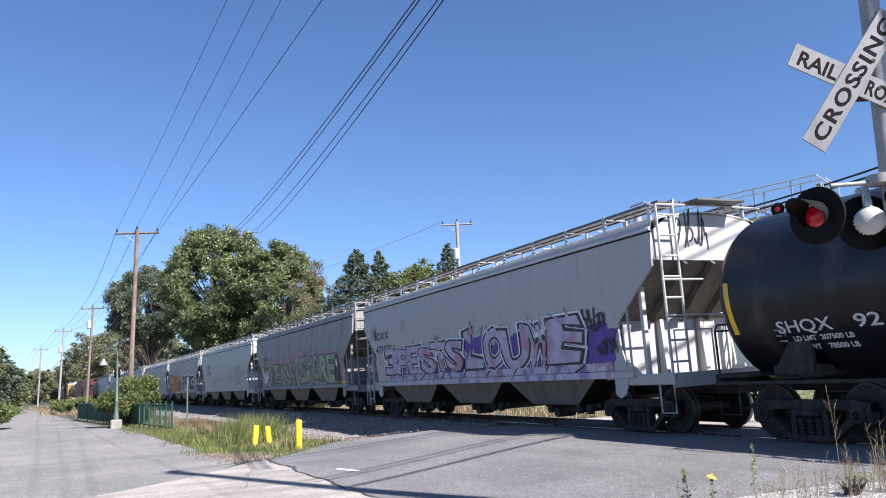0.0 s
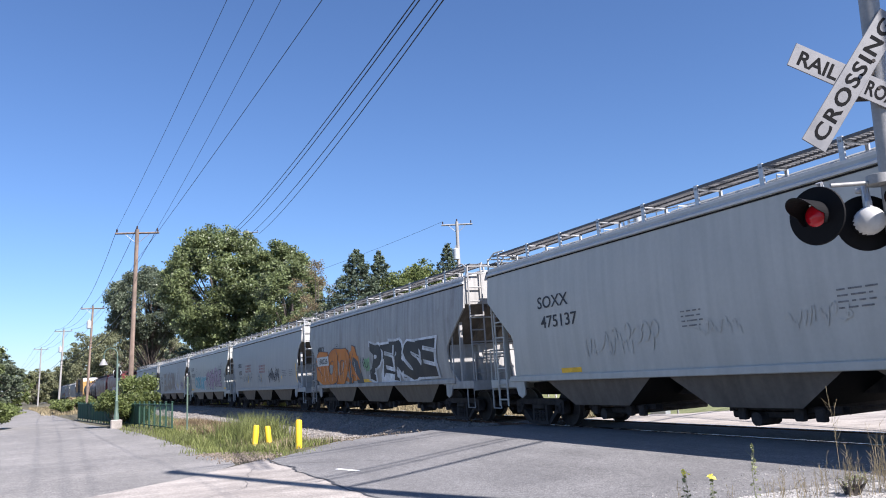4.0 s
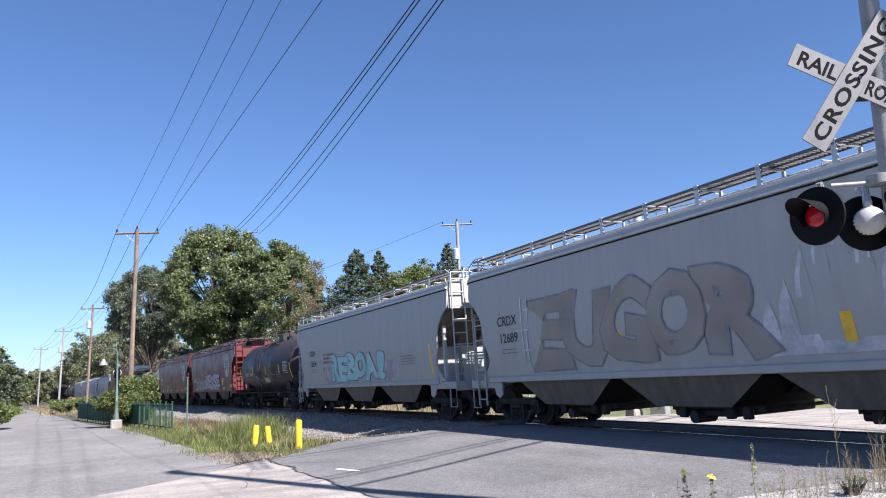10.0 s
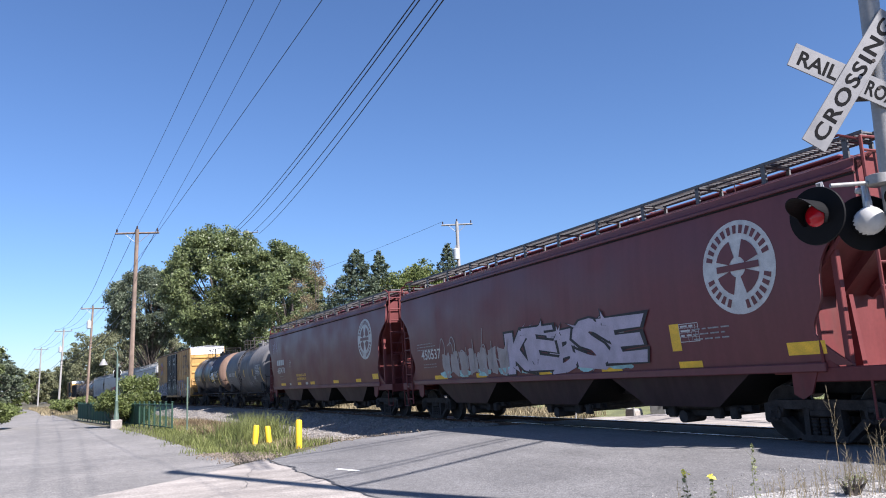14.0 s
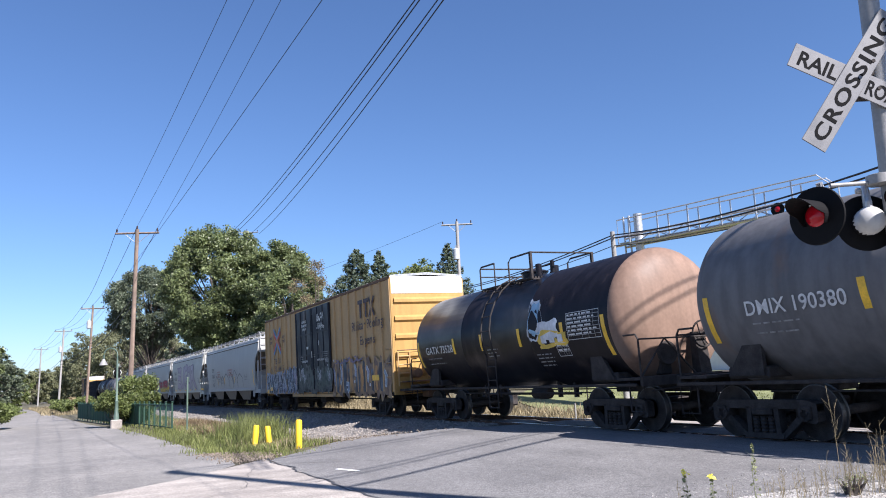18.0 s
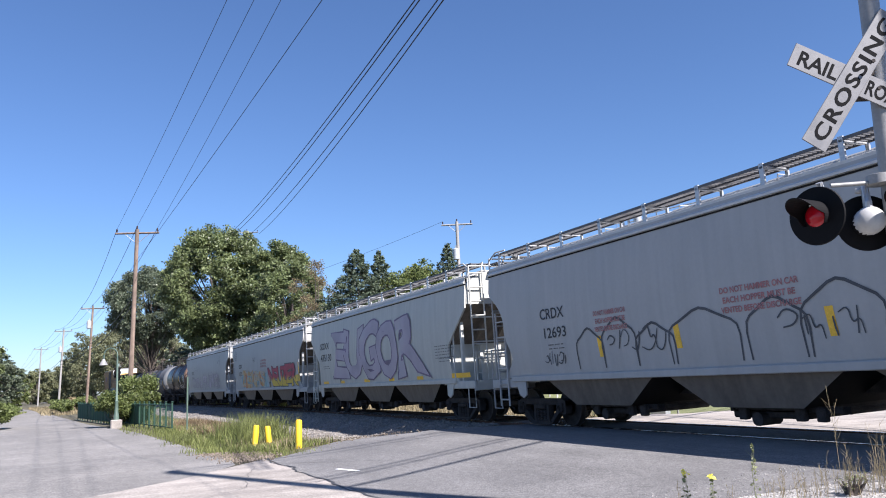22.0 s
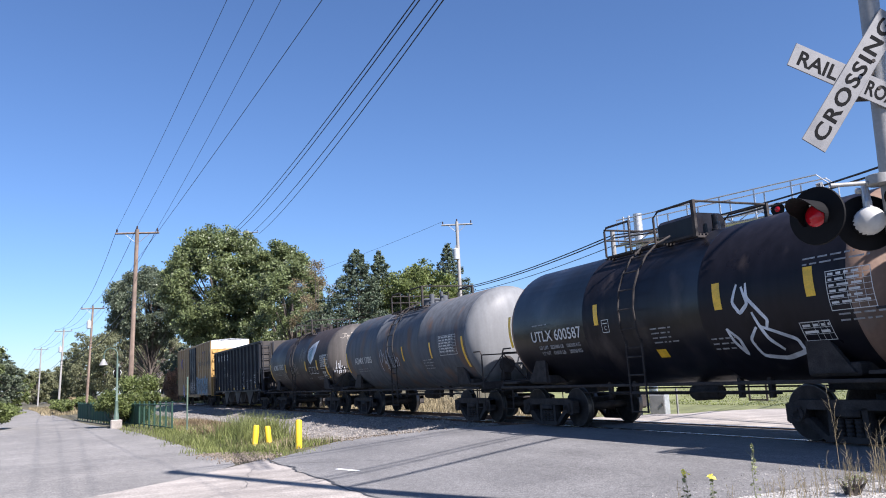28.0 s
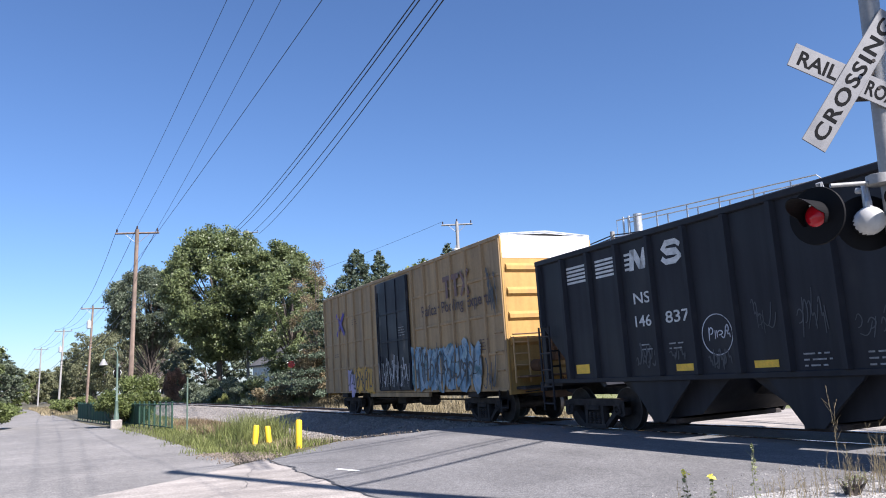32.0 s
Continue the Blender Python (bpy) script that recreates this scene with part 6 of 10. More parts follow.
def blades(name, label, n, place, h0, h1, mat, seed, width=0.02, kind="grass"):
    rng = np.random.default_rng(seed)
    p = np.array([place(rng) for _ in range(n)])
    a = rng.uniform(0, 6.28, n)
    h = rng.uniform(h0, h1, n)
    lean = rng.normal(0, 0.28, (n, 2)) * h[:, None]
    w = np.stack([np.cos(a), np.sin(a)], 1) * width
    v = np.zeros((n, 5, 3))
    v[:, 0, :2], v[:, 1, :2] = p[:, :2] - w, p[:, :2] + w
    v[:, 2, :2], v[:, 3, :2] = p[:, :2] + w * 0.7 + lean * 0.35, p[:, :2] - w * 0.7 + lean * 0.35
    v[:, 4, :2] = p[:, :2] + lean
    v[:, 0, 2] = v[:, 1, 2] = p[:, 2]
    v[:, 2, 2] = v[:, 3, 2] = p[:, 2] + h * 0.6
    v[:, 4, 2] = p[:, 2] + h
    f = []
    for i in range(n):
        o = 5 * i
        f += [(o, o + 1, o + 2, o + 3), (o + 3, o + 2, o + 4)]
    me = bpy.data.meshes.new(name)
    me.from_pydata(v.reshape(-1, 3).tolist(), [], f)
    me.materials.append(mat)
    tagged(new(name, me), label, kind, kind="stuff")


def verge_at(lo_x, hi_x, q0, q1):
    def place(rng):
        x = rng.uniform(lo_x, hi_x)
        y = track_y(x) + rng.uniform(q0, q1)
        return (x, y, ground_z(x, y) - 0.03)
    return place


def clumped(lo_x, hi_x, y0, y1, k, spread, seed):
    c = np.random.default_rng(seed)
    cs = [(c.uniform(lo_x, hi_x), c.uniform(y0, y1)) for _ in range(k)]
    def place(rng):
        cx, cy = cs[int(rng.integers(k))]
        x, y = cx + rng.normal(0, spread), cy + rng.normal(0, spread)
        return (x, y, ground_z(x, y) - 0.03)
    return place


blades("grass", "green grass beside the yellow posts", 30000, clumped(-38, -19.6, -8.5, -5.8, 150, 0.38, 1), 0.06, 0.24, GRASS, 51, 0.012)
blades("shoulder_grass", "short green grass at the broken road edge", 3600, clumped(-21.6, -18.0, -8.3, -6.6, 40, 0.28, 8), 0.03, 0.12, GRASS, 62, 0.008)
blades("tall_grass", "tall green grass tufts by the posts", 1800, clumped(-28.0, -22.8, -7.4, -6.4, 9, 0.28, 2), 0.25, 0.65, GRASS, 52, 0.014)
blades("dry_grass", "dry straw-coloured grass on the verge", 7000, clumped(-46, -19.8, -7.6, -5.2, 90, 0.4, 3), 0.10, 0.34, GRASS_DRY, 53, 0.010)
blades("red_weeds", "reddish dried weeds before the ballast", 2200, clumped(-46, -30, -7.6, -6.0, 24, 0.4, 4), 0.12, 0.4, WEED_RED, 54, 0.012)
blades("fence_grass", "short grass along the lane and fence", 6000, verge_at(-80, -34, -9.6, -5.4), 0.06, 0.2, GRASS, 55, 0.014)
blades("tall_weeds", "tall yellow-green weeds by the yellow posts", 1500, clumped(-28.8, -24.6, -7.3, -6.1, 16, 0.28, 9), 0.35, 1.0, GRASS, 62, 0.011)
blades("far_dry_grass", "sunlit dry grass at the end of the lane", 5000, verge_at(-150, -82, -13, -6.0), 0.12, 0.4, GRASS_DRY, 56, 0.04)
blades("dry_brush", "dry straw brush beyond the track", 8000, verge_at(-62, -25.0, 4.2, 7.0), 0.2, 0.6, GRASS_DRY, 57, 0.018)
blades("bank_grass", "shaded green growth on the bank", 5000, verge_at(-140, -62, 4.0, 9.0), 0.3, 0.9, GRASS, 58, 0.04)
blades("lawn", "mown green lawn beyond the crossing", 9000, lambda rng: (lambda x, y: (x, y, ground_z(x, y) - 0.03))(rng.uniform(-36, -12), 10.5 + 14 * rng.random() ** 1.5 + 0.0), 0.04, 0.11, GRASS, 59, 0.03)
blades("roadside_grass", "grass under the roadside trees", 5000, lambda rng: (lambda x, y: (x, y, ground_z(x, y) - 0.03))(rng.uniform(-110, -48), rng.uniform(-24, -18.2)), 0.1, 0.35, GRASS, 60, 0.03)


# weeds in the gravel by the signal
WEED_GREEN = material("pale_green_weed", (0.2299, 0.2529, 0.1149), 0.6, vary=0.3, scale=6, fine=40, bump=0.0, per_island=0.4, translucent=0.35)
PETAL = material("pale_yellow_petals", (0.85, 0.78, 0.16), 0.5, vary=0.1, scale=9, bump=0.0, translucent=0.3)
def weed(base, h, seed, flower=False, dry=False):
    rng = random.Random(seed)
    w = tagged(new("weed"), "dry bare weed stalk in the gravel" if dry else ("green weed with a yellow flower head" if flower else "spindly green weed in the gravel"), "weed", "weeds by the signal")
    w.location = (base[0], base[1], ground_z(*base))
    g = G()
    tips = []
    for k in range(2 if dry else 1):
        x, y = rng.uniform(-0.04, 0.04), rng.uniform(-0.04, 0.04)
        hh = h * rng.uniform(0.7, 1.0) if k else h
        top = (x + rng.uniform(-0.10, 0.10) * h, y + rng.uniform(-0.10, 0.10) * h, hh)
        g.tube([(x * 0.3, y * 0.3, -0.03), (x, y, hh * 0.5), top], 0.0028 if dry else 0.0045, 5, r1=0.0012)
        for i in range(7 if dry else 3):
            u = rng.uniform(0.35, 0.95)
            s = (x * 0.3 + (top[0] - x * 0.3) * u, y * 0.3 + (top[1] - y * 0.3) * u, hh * u)
            a = rng.uniform(0, 6.28)
            l = h * rng.uniform(0.06, 0.20)
            e_ = (s[0] + l * math.cos(a) * 0.6, s[1] + l * math.sin(a) * 0.6, s[2] + l * 0.7)
            g.tube([s, e_], 0.002, 4, r1=0.001)
            tips.append(e_)
        tips.append(top)
    part("stem", g, GRASS_DRY if dry else WEED_GREEN, w)
    if not dry:
        pts = []
        for k in range(int(34 + 60 * h)):
            u = rng.random() ** 0.8
            sp = 0.004 + 0.06 * (1 - u) ** 0.7 * rng.random()
            a = rng.uniform(0, 6.28)
            pts.append((tips[-1][0] * u + sp * math.cos(a), tips[-1][1] * u + sp * math.sin(a), h * u))
        part("leaves", leaf_mesh("leaves", pts, 0.032, WEED_GREEN, seed), None, w)
    if flower:
        pts = [(tips[-1][0] + rng.gauss(0, 0.016), tips[-1][1] + rng.gauss(0, 0.016), h + rng.gauss(0.005, 0.012)) for _ in range(26)]
        part("flower", leaf_mesh("flower", pts, 0.034, PETAL, seed + 1), None, w, "pale yellow flower head")


for i, (x, y, h, fl, dr) in enumerate([(-6.52, -5.95, 0.40, True, False), (-6.33, -5.78, 0.33, True, False), (-6.30, -5.22, 0.60, False, False), (-6.7, -5.9, 0.30, False, True), (-6.42, -5.5, 0.22, False, True),
                                       (-6.75, -3.38, 1.05, False, True), (-6.2, -3.5, 0.62, False, True), (-6.0, -3.6, 0.66, False, True), (-5.8, -3.9, 0.6, False, True), (-5.9, -4.2, 0.5, False, True), (-6.0, -4.5, 0.45, False, True),
                                       (-5.85, -4.35, 0.5, False, True), (-6.25, -4.9, 0.35, False, True), (-5.7, -3.7, 0.7, False, True), (-5.65, -4.0, 0.55, False, True), (-5.95, -5.0, 0.3, False, True)]):
    weed((x, y), h, 70 + i, fl, dr)
wr = random.Random(99)
for i in range(50):
    u = wr.random() ** 0.45
    weed((-6.55 + 1.3 * u + wr.gauss(0, 0.12), -5.5 + 1.9 * u + wr.gauss(0, 0.25)), wr.uniform(0.08, 0.30) + 0.25 * u, 120 + i, False, wr.random() < 0.97)
bush("small pale green weed clump in the gravel", (-5.8, -4.42), 0.34, 0.3, 0.26, WEED_GREEN, 200, 0.018, 68, name="weed_clump")
blades("verge_weeds", "short dry stubble in the gravel verge", 900, clumped(-6.6, -4.4, -5.8, -3.2, 40, 0.12, 7), 0.03, 0.14, GRASS_DRY, 61, 0.0025)

# ---- crossing signal ----
MAST_PAINT = material("grey_aluminium_paint", (0.3, 0.295, 0.285), 0.5, 0.1, vary=0.15, scale=5, bump=0.05)
SIGN_BLACK = material("black_sign_letters", (0.010, 0.010, 0.011), 0.8, vary=0.2, scale=8, bump=0.0, spec=0.08)
# White sign face coloured grey, so the sunlit boards look shaded.
SIGN_WHITE = material("shade_greyed_sign_face", (0.165, 0.165, 0.17), 0.45, vary=0.08, scale=8, bump=0.02)
LENS_RED = material("lit_red_lens", (0.36, 0.006, 0.015), 0.15, vary=0.1, scale=8, bump=0.0, emit=0.03)
HOOD_BLACK = material("matt_black_signal", (0.006, 0.006, 0.007), 0.7, spec=0.15, vary=0.2, scale=8, bump=0.03)
PIPE_WHITE = material("white_lamp_housing", (0.42, 0.42, 0.41), 0.4, vary=0.1, scale=8, bump=0.03)

signal = tagged(new("crossing_signal"), "grey crossing mast with crossbuck and red flashing lamps", "crossing signal")
signal.location = (-4.29, -5.41, -0.12)
MAST_LEAN = Vector((0.006, 0.030, 1.0))
g = G()
g.tube([(0, 0, -0.02), tuple(MAST_LEAN * 5.6)], 0.083, 20)
part("mast", g, MAST_PAINT, signal, smooth=True)
g = G()
g.lathe([(-0.02, 0.26), (0.06, 0.26), (0.10, 0.14), (0.34, 0.10)], 20, "z")
part("mast_base", g, MAST_PAINT, signal, smooth=True)
# the signs and lamps face the oncoming street, towards -y and a little -x


def facing(x, y, z, roll=0.0):
    """A pose on the signal: local x along the sign, local -y outwards, turned clockwise by roll degrees."""
    yaw = math.degrees(math.atan2(0.907, 0.42))
    return pose(x, y, z, 0, 0, yaw) @ pose(0, 0, 0, 0, roll, 0)


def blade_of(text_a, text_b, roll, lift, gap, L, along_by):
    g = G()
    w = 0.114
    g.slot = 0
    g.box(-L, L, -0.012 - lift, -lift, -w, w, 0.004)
    g.slot = 1
    if text_b:
        for word, x0, x1 in ((text_a, -L + 0.06, -gap), (text_b, gap, L - 0.06)):
            vs, fs = glyphs(word, 0.19, 0.004)
            k = (x1 - x0) / max(v.x for v in vs)
            g.add([(x0 + v.x * k, -0.0145 - lift, -0.068 + v.y) for v in vs], fs)
    else:
        vs, fs = glyphs(text_a, 0.175, 0.004, spacing=1.15)
        k = (2 * L - 0.13) / max(v.x for v in vs)
        g.add([(-L + 0.065 + v.x * k, -0.0145 - lift, -0.062 + v.y) for v in vs], fs)
    ob = part("crossbuck_blade", g, [SIGN_WHITE, SIGN_BLACK], signal, "white board greyed to look shaded, with black capital letters")
    ob.matrix_basis = facing(-0.036, -0.177, 3.818) @ pose(0, -0.02, 0, 0, roll, 0) @ pose(along_by, 0, 0)
    return ob


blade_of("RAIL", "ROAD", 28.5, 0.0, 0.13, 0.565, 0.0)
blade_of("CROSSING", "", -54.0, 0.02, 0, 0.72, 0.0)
for s in (-1, 1):
    g = G()
    g.box(-0.10, 0.10, -0.02, 0.10, s * 0.10 - 0.02, s * 0.10 + 0.02, 0.005)
    ob = part("sign_bracket", g, STEEL_DARK, signal)
    ob.matrix_basis = facing(0.0, -0.02, 3.79)
    g = G()
    g.lathe([(-0.218, 0.017), (-0.205, 0.019), (-0.20, 0.019)], 6, "y", (-0.005 + s * 0.008, 0, -s * 0.125))
    ob = part("bolt", g, STEEL_DARK, signal, "dark bolt head")
    ob.matrix_basis = facing(-0.036, 0.0, 3.818)

g = G()
g.tube([(-0.44, 0, -0.035), (0.42, 0, -0.015)], 0.019, 10)
g.lathe([(-0.05, 0.10), (-0.045, 0.115), (0.035, 0.115), (0.04, 0.10)], 20, "z")
ob = part("lamp_arm", g, MAST_PAINT, signal, smooth=True)
ob.matrix_basis = facing(0.0, -0.02, 2.93)


def lamp_unit(x, y, z, yaw, white_back=False, lit=True):
    m = facing(0, -0.02, 2.93) @ pose(x, y, z, 0, 0, yaw)
    g = G()
    g.lathe([(-0.05, 0.10), (-0.045, 0.245), (-0.03, 0.25), (-0.025, 0.245), (-0.02, 0.12)], 36, "y")
    g.lathe([(-0.03, 0.125), (0.12, 0.12), (0.16, 0.06)], 20, "y")
    disc = part("background_disc", g, HOOD_BLACK, signal, "round matt black background disc", smooth=True)
    disc.matrix_basis = m
    g = G()
    n = 22
    v, f = [], []
    for i in range(n + 1):
        a = math.radians(-38 + 256 * i / n)
        l = 0.09 + 0.24 * max(0.0, math.sin(a)) ** 0.5 if math.sin(a) > 0 else 0.09 + 0.04 * math.sin(a)
        for r, y0 in ((0.125, -0.04), (0.125, -0.04 - l), (0.118, -0.04 - l), (0.118, -0.04)):
            v.append((r * math.cos(a), y0, r * math.sin(a)))
    for i in range(n):
        for k in range(4):
            f.append((4 * i + k, 4 * i + (k + 1) % 4, 4 * i + 4 + (k + 1) % 4, 4 * i + 4 + k))
    g.add(v, f)
    part("hood", g, HOOD_BLACK, disc, "curved black visor over the lamp")
    g = G()
    g.lathe([(-0.052, 0.094), (-0.062, 0.086), (-0.074, 0.05), (-0.079, 0.004)], 28, "y")
    part("lens", g, LENS_RED, disc, "glowing red glass lens", smooth=True)
    g = G()
    v = []
    for i in range(15):
        a = math.radians(-35 + 150 * i / 14)
        w = 0.030 * math.sin(math.pi * (i + 0.5) / 15) ** 0.6
        v += [(r * math.cos(a), y0, r * math.sin(a)) for r, y0 in ((0.094, -0.056), (0.094 + w, -0.062), (0.094 + w, -0.05))]
    g.add(v, [(3 * i + k, 3 * i + k + 1, 3 * i + k + 4, 3 * i + k + 3) for i in range(14) for k in (0, 1)])
    part("lens_rim", g, GALV, disc, "bright metal crescent beside the lens", smooth=True)
    g = G()
    g.tube([(0, 0.10, 0.0), (0, 0.12, 0.16), (0, 0.06, -z - 0.02)], 0.03, 8)
    part("lamp_bracket", g, GALV, disc, smooth=True)
    return disc


lamp_unit(-0.62, -0.10, -0.317, -57)
lamp_unit(0.215, -0.10, -0.268, -57)
# the lamp that faces the other way shows its pale housing
back = lamp_unit(-0.076, 0.16, -0.345, 165)
g = G()
g.lathe([(0.0, 0.122), (0.12, 0.122), (0.165, 0.10), (0.185, 0.06), (0.195, 0.01)], 26, "y")
g.tube([(0, 0.05, 0.10), (0, 0.06, 0.24), (0.02, 0.03, 0.28), (0.05, 0.0, 0.29)], 0.030, 10)
part("lamp_housing", g, PIPE_WHITE, back, "rounded white lamp housing", smooth=True)

# ---- posts, fence, lamp ----
for i, (x, y, h, tx, ty) in enumerate([(-22.1, -7.40, 0.66, 3, -5), (-22.25, -6.95, 0.60, 0, 5), (-19.5, -6.80, 0.66, 0, -1)]):
    b = tagged(new("bollard"), "bright yellow round steel post, slightly leaning" if i < 2 else "bright yellow upright round steel post", "bollard", "yellow posts by the street")
    b.matrix_basis = pose(x, y, ground_z(x, y), ty, tx, 0)
    g = G()
    g.lathe([(-0.1, 0.082), (h - 0.03, 0.082), (h, 0.07), (h + 0.012, 0.03)], 18, "z")
    part("post", g, YELLOW, b, smooth=True)

FENCE_GREEN = material("green_fence_paint", (0.0172, 0.0546, 0.0345), 0.55, vary=0.2, scale=5, bump=0.05)
SCREEN_GREEN = material("green_windscreen_cloth", (0.0201, 0.069, 0.0431), 0.85, vary=0.25, scale=1.5, fine=40, bump=0.2)
fence = tagged(new("fence"), "low green metal fence with cloth screening along the lane", "fence")
FL = [(-64.0, -12.2), (-56.0, -11.2), (-50.0, -10.3), (-43.5, -9.2), (-36.0, -8.25)]


def along(u):
    k = u * (len(FL) - 1)
    i = min(len(FL) - 2, int(k))
    f = k - i
    return FL[i][0] + (FL[i + 1][0] - FL[i][0]) * f, FL[i][1] + (FL[i + 1][1] - FL[i][1]) * f


NP = 26
for i in range(NP):
    x, y = along(i / (NP - 1))
    g = G()
    g.box(-0.035, 0.035, -0.035, 0.035, -0.1, 1.22, 0.008)
    g.box(-0.05, 0.05, -0.05, 0.05, 1.22, 1.27, 0.015)
    part("post", g, FENCE_GREEN, fence, at=pose(x, y, ground_z(x, y), 0, 4 if i == NP - 3 else 0, 0))
for i in range(NP - 1):
    (x0, y0), (x1, y1) = along(i / (NP - 1)), along((i + 1) / (NP - 1))
    z0, z1 = ground_z(x0, y0), ground_z(x1, y1)
    g = G()
    for h in (0.15, 1.12):
        g = G()
        g.tube([(x0, y0, z0 + h), (x1, y1, z1 + h)], 0.02, 5)
        part("fence_rail", g, FENCE_GREEN, fence)
    g = G()
    n = 10 if x1 < -42.5 else 5
    for k in range(1, n):
        u = k / n
        x, y, z = x0 + (x1 - x0) * u, y0 + (y1 - y0) * u, z0 + (z1 - z0) * u
        g.tube([(x, y, z + 0.1), (x, y, z + 1.18)], 0.009, 4)
    part("pickets", g, FENCE_GREEN, fence)
    if x1 < -42.5:
        g = G()
        m = 6
        v = []
        for k in range(m + 1):
            u = k / m
            x, y, z = x0 + (x1 - x0) * u, y0 + (y1 - y0) * u - 0.03 - 0.03 * math.sin(9 * u + i), z0 + (z1 - z0) * u
            v += [(x, y, z + 0.12), (x, y, z + 1.10 - 0.03 * math.sin(7 * u + i)), (x, y + 0.01, z + 0.12), (x, y + 0.01, z + 1.10 - 0.03 * math.sin(7 * u + i))]
        f = []
        for k in range(m):
            o = 4 * k
            f += [(o, o + 4, o + 5, o + 1), (o + 2, o + 3, o + 7, o + 6), (o + 1, o + 5, o + 7, o + 3)]
        g.add(v, f)
        part("screen", g, SCREEN_GREEN, fence, "green cloth windscreen panel")
stake = tagged(new("stake"), "thin green leaning steel stake by the fence", "post")
stake.matrix_basis = pose(-33.6, -7.9, ground_z(-33.6, -7.9), 0, 4, 0)
g = G()
g.box(-0.03, 0.03, -0.03, 0.03, -0.1, 2.25, 0.006)
part("post", g, material("pale_green_paint", (0.092, 0.1379, 0.1034), 0.6, vary=0.2), stake)

LAMP_GREEN = material("verdigris_green_paint", (0.092, 0.1379, 0.1092), 0.5, vary=0.2, scale=6, bump=0.05)
lamp_post = tagged(new("lamp_post"), "slender green gooseneck lamp post on a concrete plinth", "lamp post")
lx, ly = -43.4, -10.25
lamp_post.location = (lx, ly, ground_z(lx, ly))
g = G()
g.box(-0.27, 0.27, -0.27, 0.27, -0.1, 0.42, 0.05)
part("plinth", g, CONCRETE, lamp_post, "tapered pale concrete plinth")
g = G()
g.lathe([(0.4, 0.14), (0.7, 0.12), (0.75, 0.10), (1.3, 0.08), (1.35, 0.095), (1.4, 0.06), (3.45, 0.045)], 14, "z")
g.tube([(0, 0, 3.4)] + [(-0.35 * 0.42 + 0.35 * 0.42 * math.cos(a) - 0.0, -0.35 * 0.907 + 0.35 * 0.907 * math.cos(a), 3.7 + 0.35 * math.sin(a)) for a in [i * math.pi / 8 for i in range(9)]] + [(-0.29, -0.63, 3.5)], 0.035, 8)
part("pole", g, LAMP_GREEN, lamp_post, smooth=True)
g = G()
g.lathe([(3.52, 0.05), (3.42, 0.10), (3.25, 0.20), (3.20, 0.21), (3.18, 0.15)], 18, "z", (-0.30, -0.65, 0))
part("shade", g, MAST_PAINT, lamp_post, "pale bell-shaped shade", smooth=True)

# ---- utility poles and wires ----
POLE_WOOD = material("weathered_pole_wood", (0.235, 0.172, 0.132), 0.9, vary=0.3, scale=2, fine=30, bump=0.4, streak=0.35)
POLE_GREY = material("pale_grey_pole_wood", (0.3161, 0.3046, 0.2874), 0.9, vary=0.2, scale=2, fine=30, bump=0.3, streak=0.25)
INSULATOR = material("brown_glazed_insulator", (0.05, 0.03, 0.025), 0.25, vary=0.1)
WIRE = material("dark_cable", (0.012, 0.012, 0.014), 0.6, vary=0.1, bump=0.0)
ALONG = Vector((-0.62, 0.78, 0)).normalized()


def utility_pole(label, base, top, lean_x, lean_y, arm, arm_dir, wood, r=0.16, transformer=None, arm_drop=0.25, arm2=False):
    p = tagged(new("utility_pole"), label, "utility pole")
    bz = ground_z(*base) - 0.05
    p.location = (base[0], base[1], bz)
    h = top - bz
    tip = Vector((lean_x, lean_y, h))
    g = G()
    g.tube([(0, 0, 0), tuple(tip * 0.5), tuple(tip)], r, 12, r1=r * 0.72)
    part("pole", g, wood, p, smooth=True)
    d = Vector((*arm_dir, 0)).normalized()
    ends = []
    if arm:
        c = tip * ((h - arm_drop) / h)
        g = G()
        a, b = c - d * arm / 2, c + d * arm / 2
        g.tube([tuple(a), tuple(b)], 0.065, 4)
        part("crossarm", g, wood, p)
        g = G()
        for s in (-1, 1):
            g.tube([tuple(c + d * s * arm * 0.3), tuple(c + Vector((0, 0, -0.7)))], 0.02, 4)
        part("arm_brace", g, GALV, p)
        for q in (a + d * 0.12, c, b - d * 0.12):
            q = q + Vector((0, 0, 0.08 if q != c else arm_drop))
            g = G()
            g.lathe([(0, 0.03), (0.08, 0.06), (0.11, 0.04), (0.16, 0.065), (0.22, 0.03)], 10, "z", tuple(q))
            part("insulator", g, INSULATOR, p, smooth=True)
            ends.append(Vector((base[0], base[1], bz)) + q + Vector((0, 0, 0.22)))
    if transformer:
        g = G()
        z = h - transformer
        g.lathe([(z - 0.55, 0.20), (z - 0.5, 0.25), (z + 0.3, 0.25), (z + 0.38, 0.14)], 18, "z", (tip.x * z / h + 0.22, tip.y * z / h - 0.30, 0))
        g.lathe([(z + 0.36, 0.04), (z + 0.6, 0.05)], 8, "z", (tip.x * z / h + 0.22, tip.y * z / h - 0.30, 0))
        part("transformer", g, material("transformer_grey", (0.45, 0.47, 0.48), 0.45, 0.2, vary=0.1), p, "grey cylindrical transformer", smooth=True)
    return ends


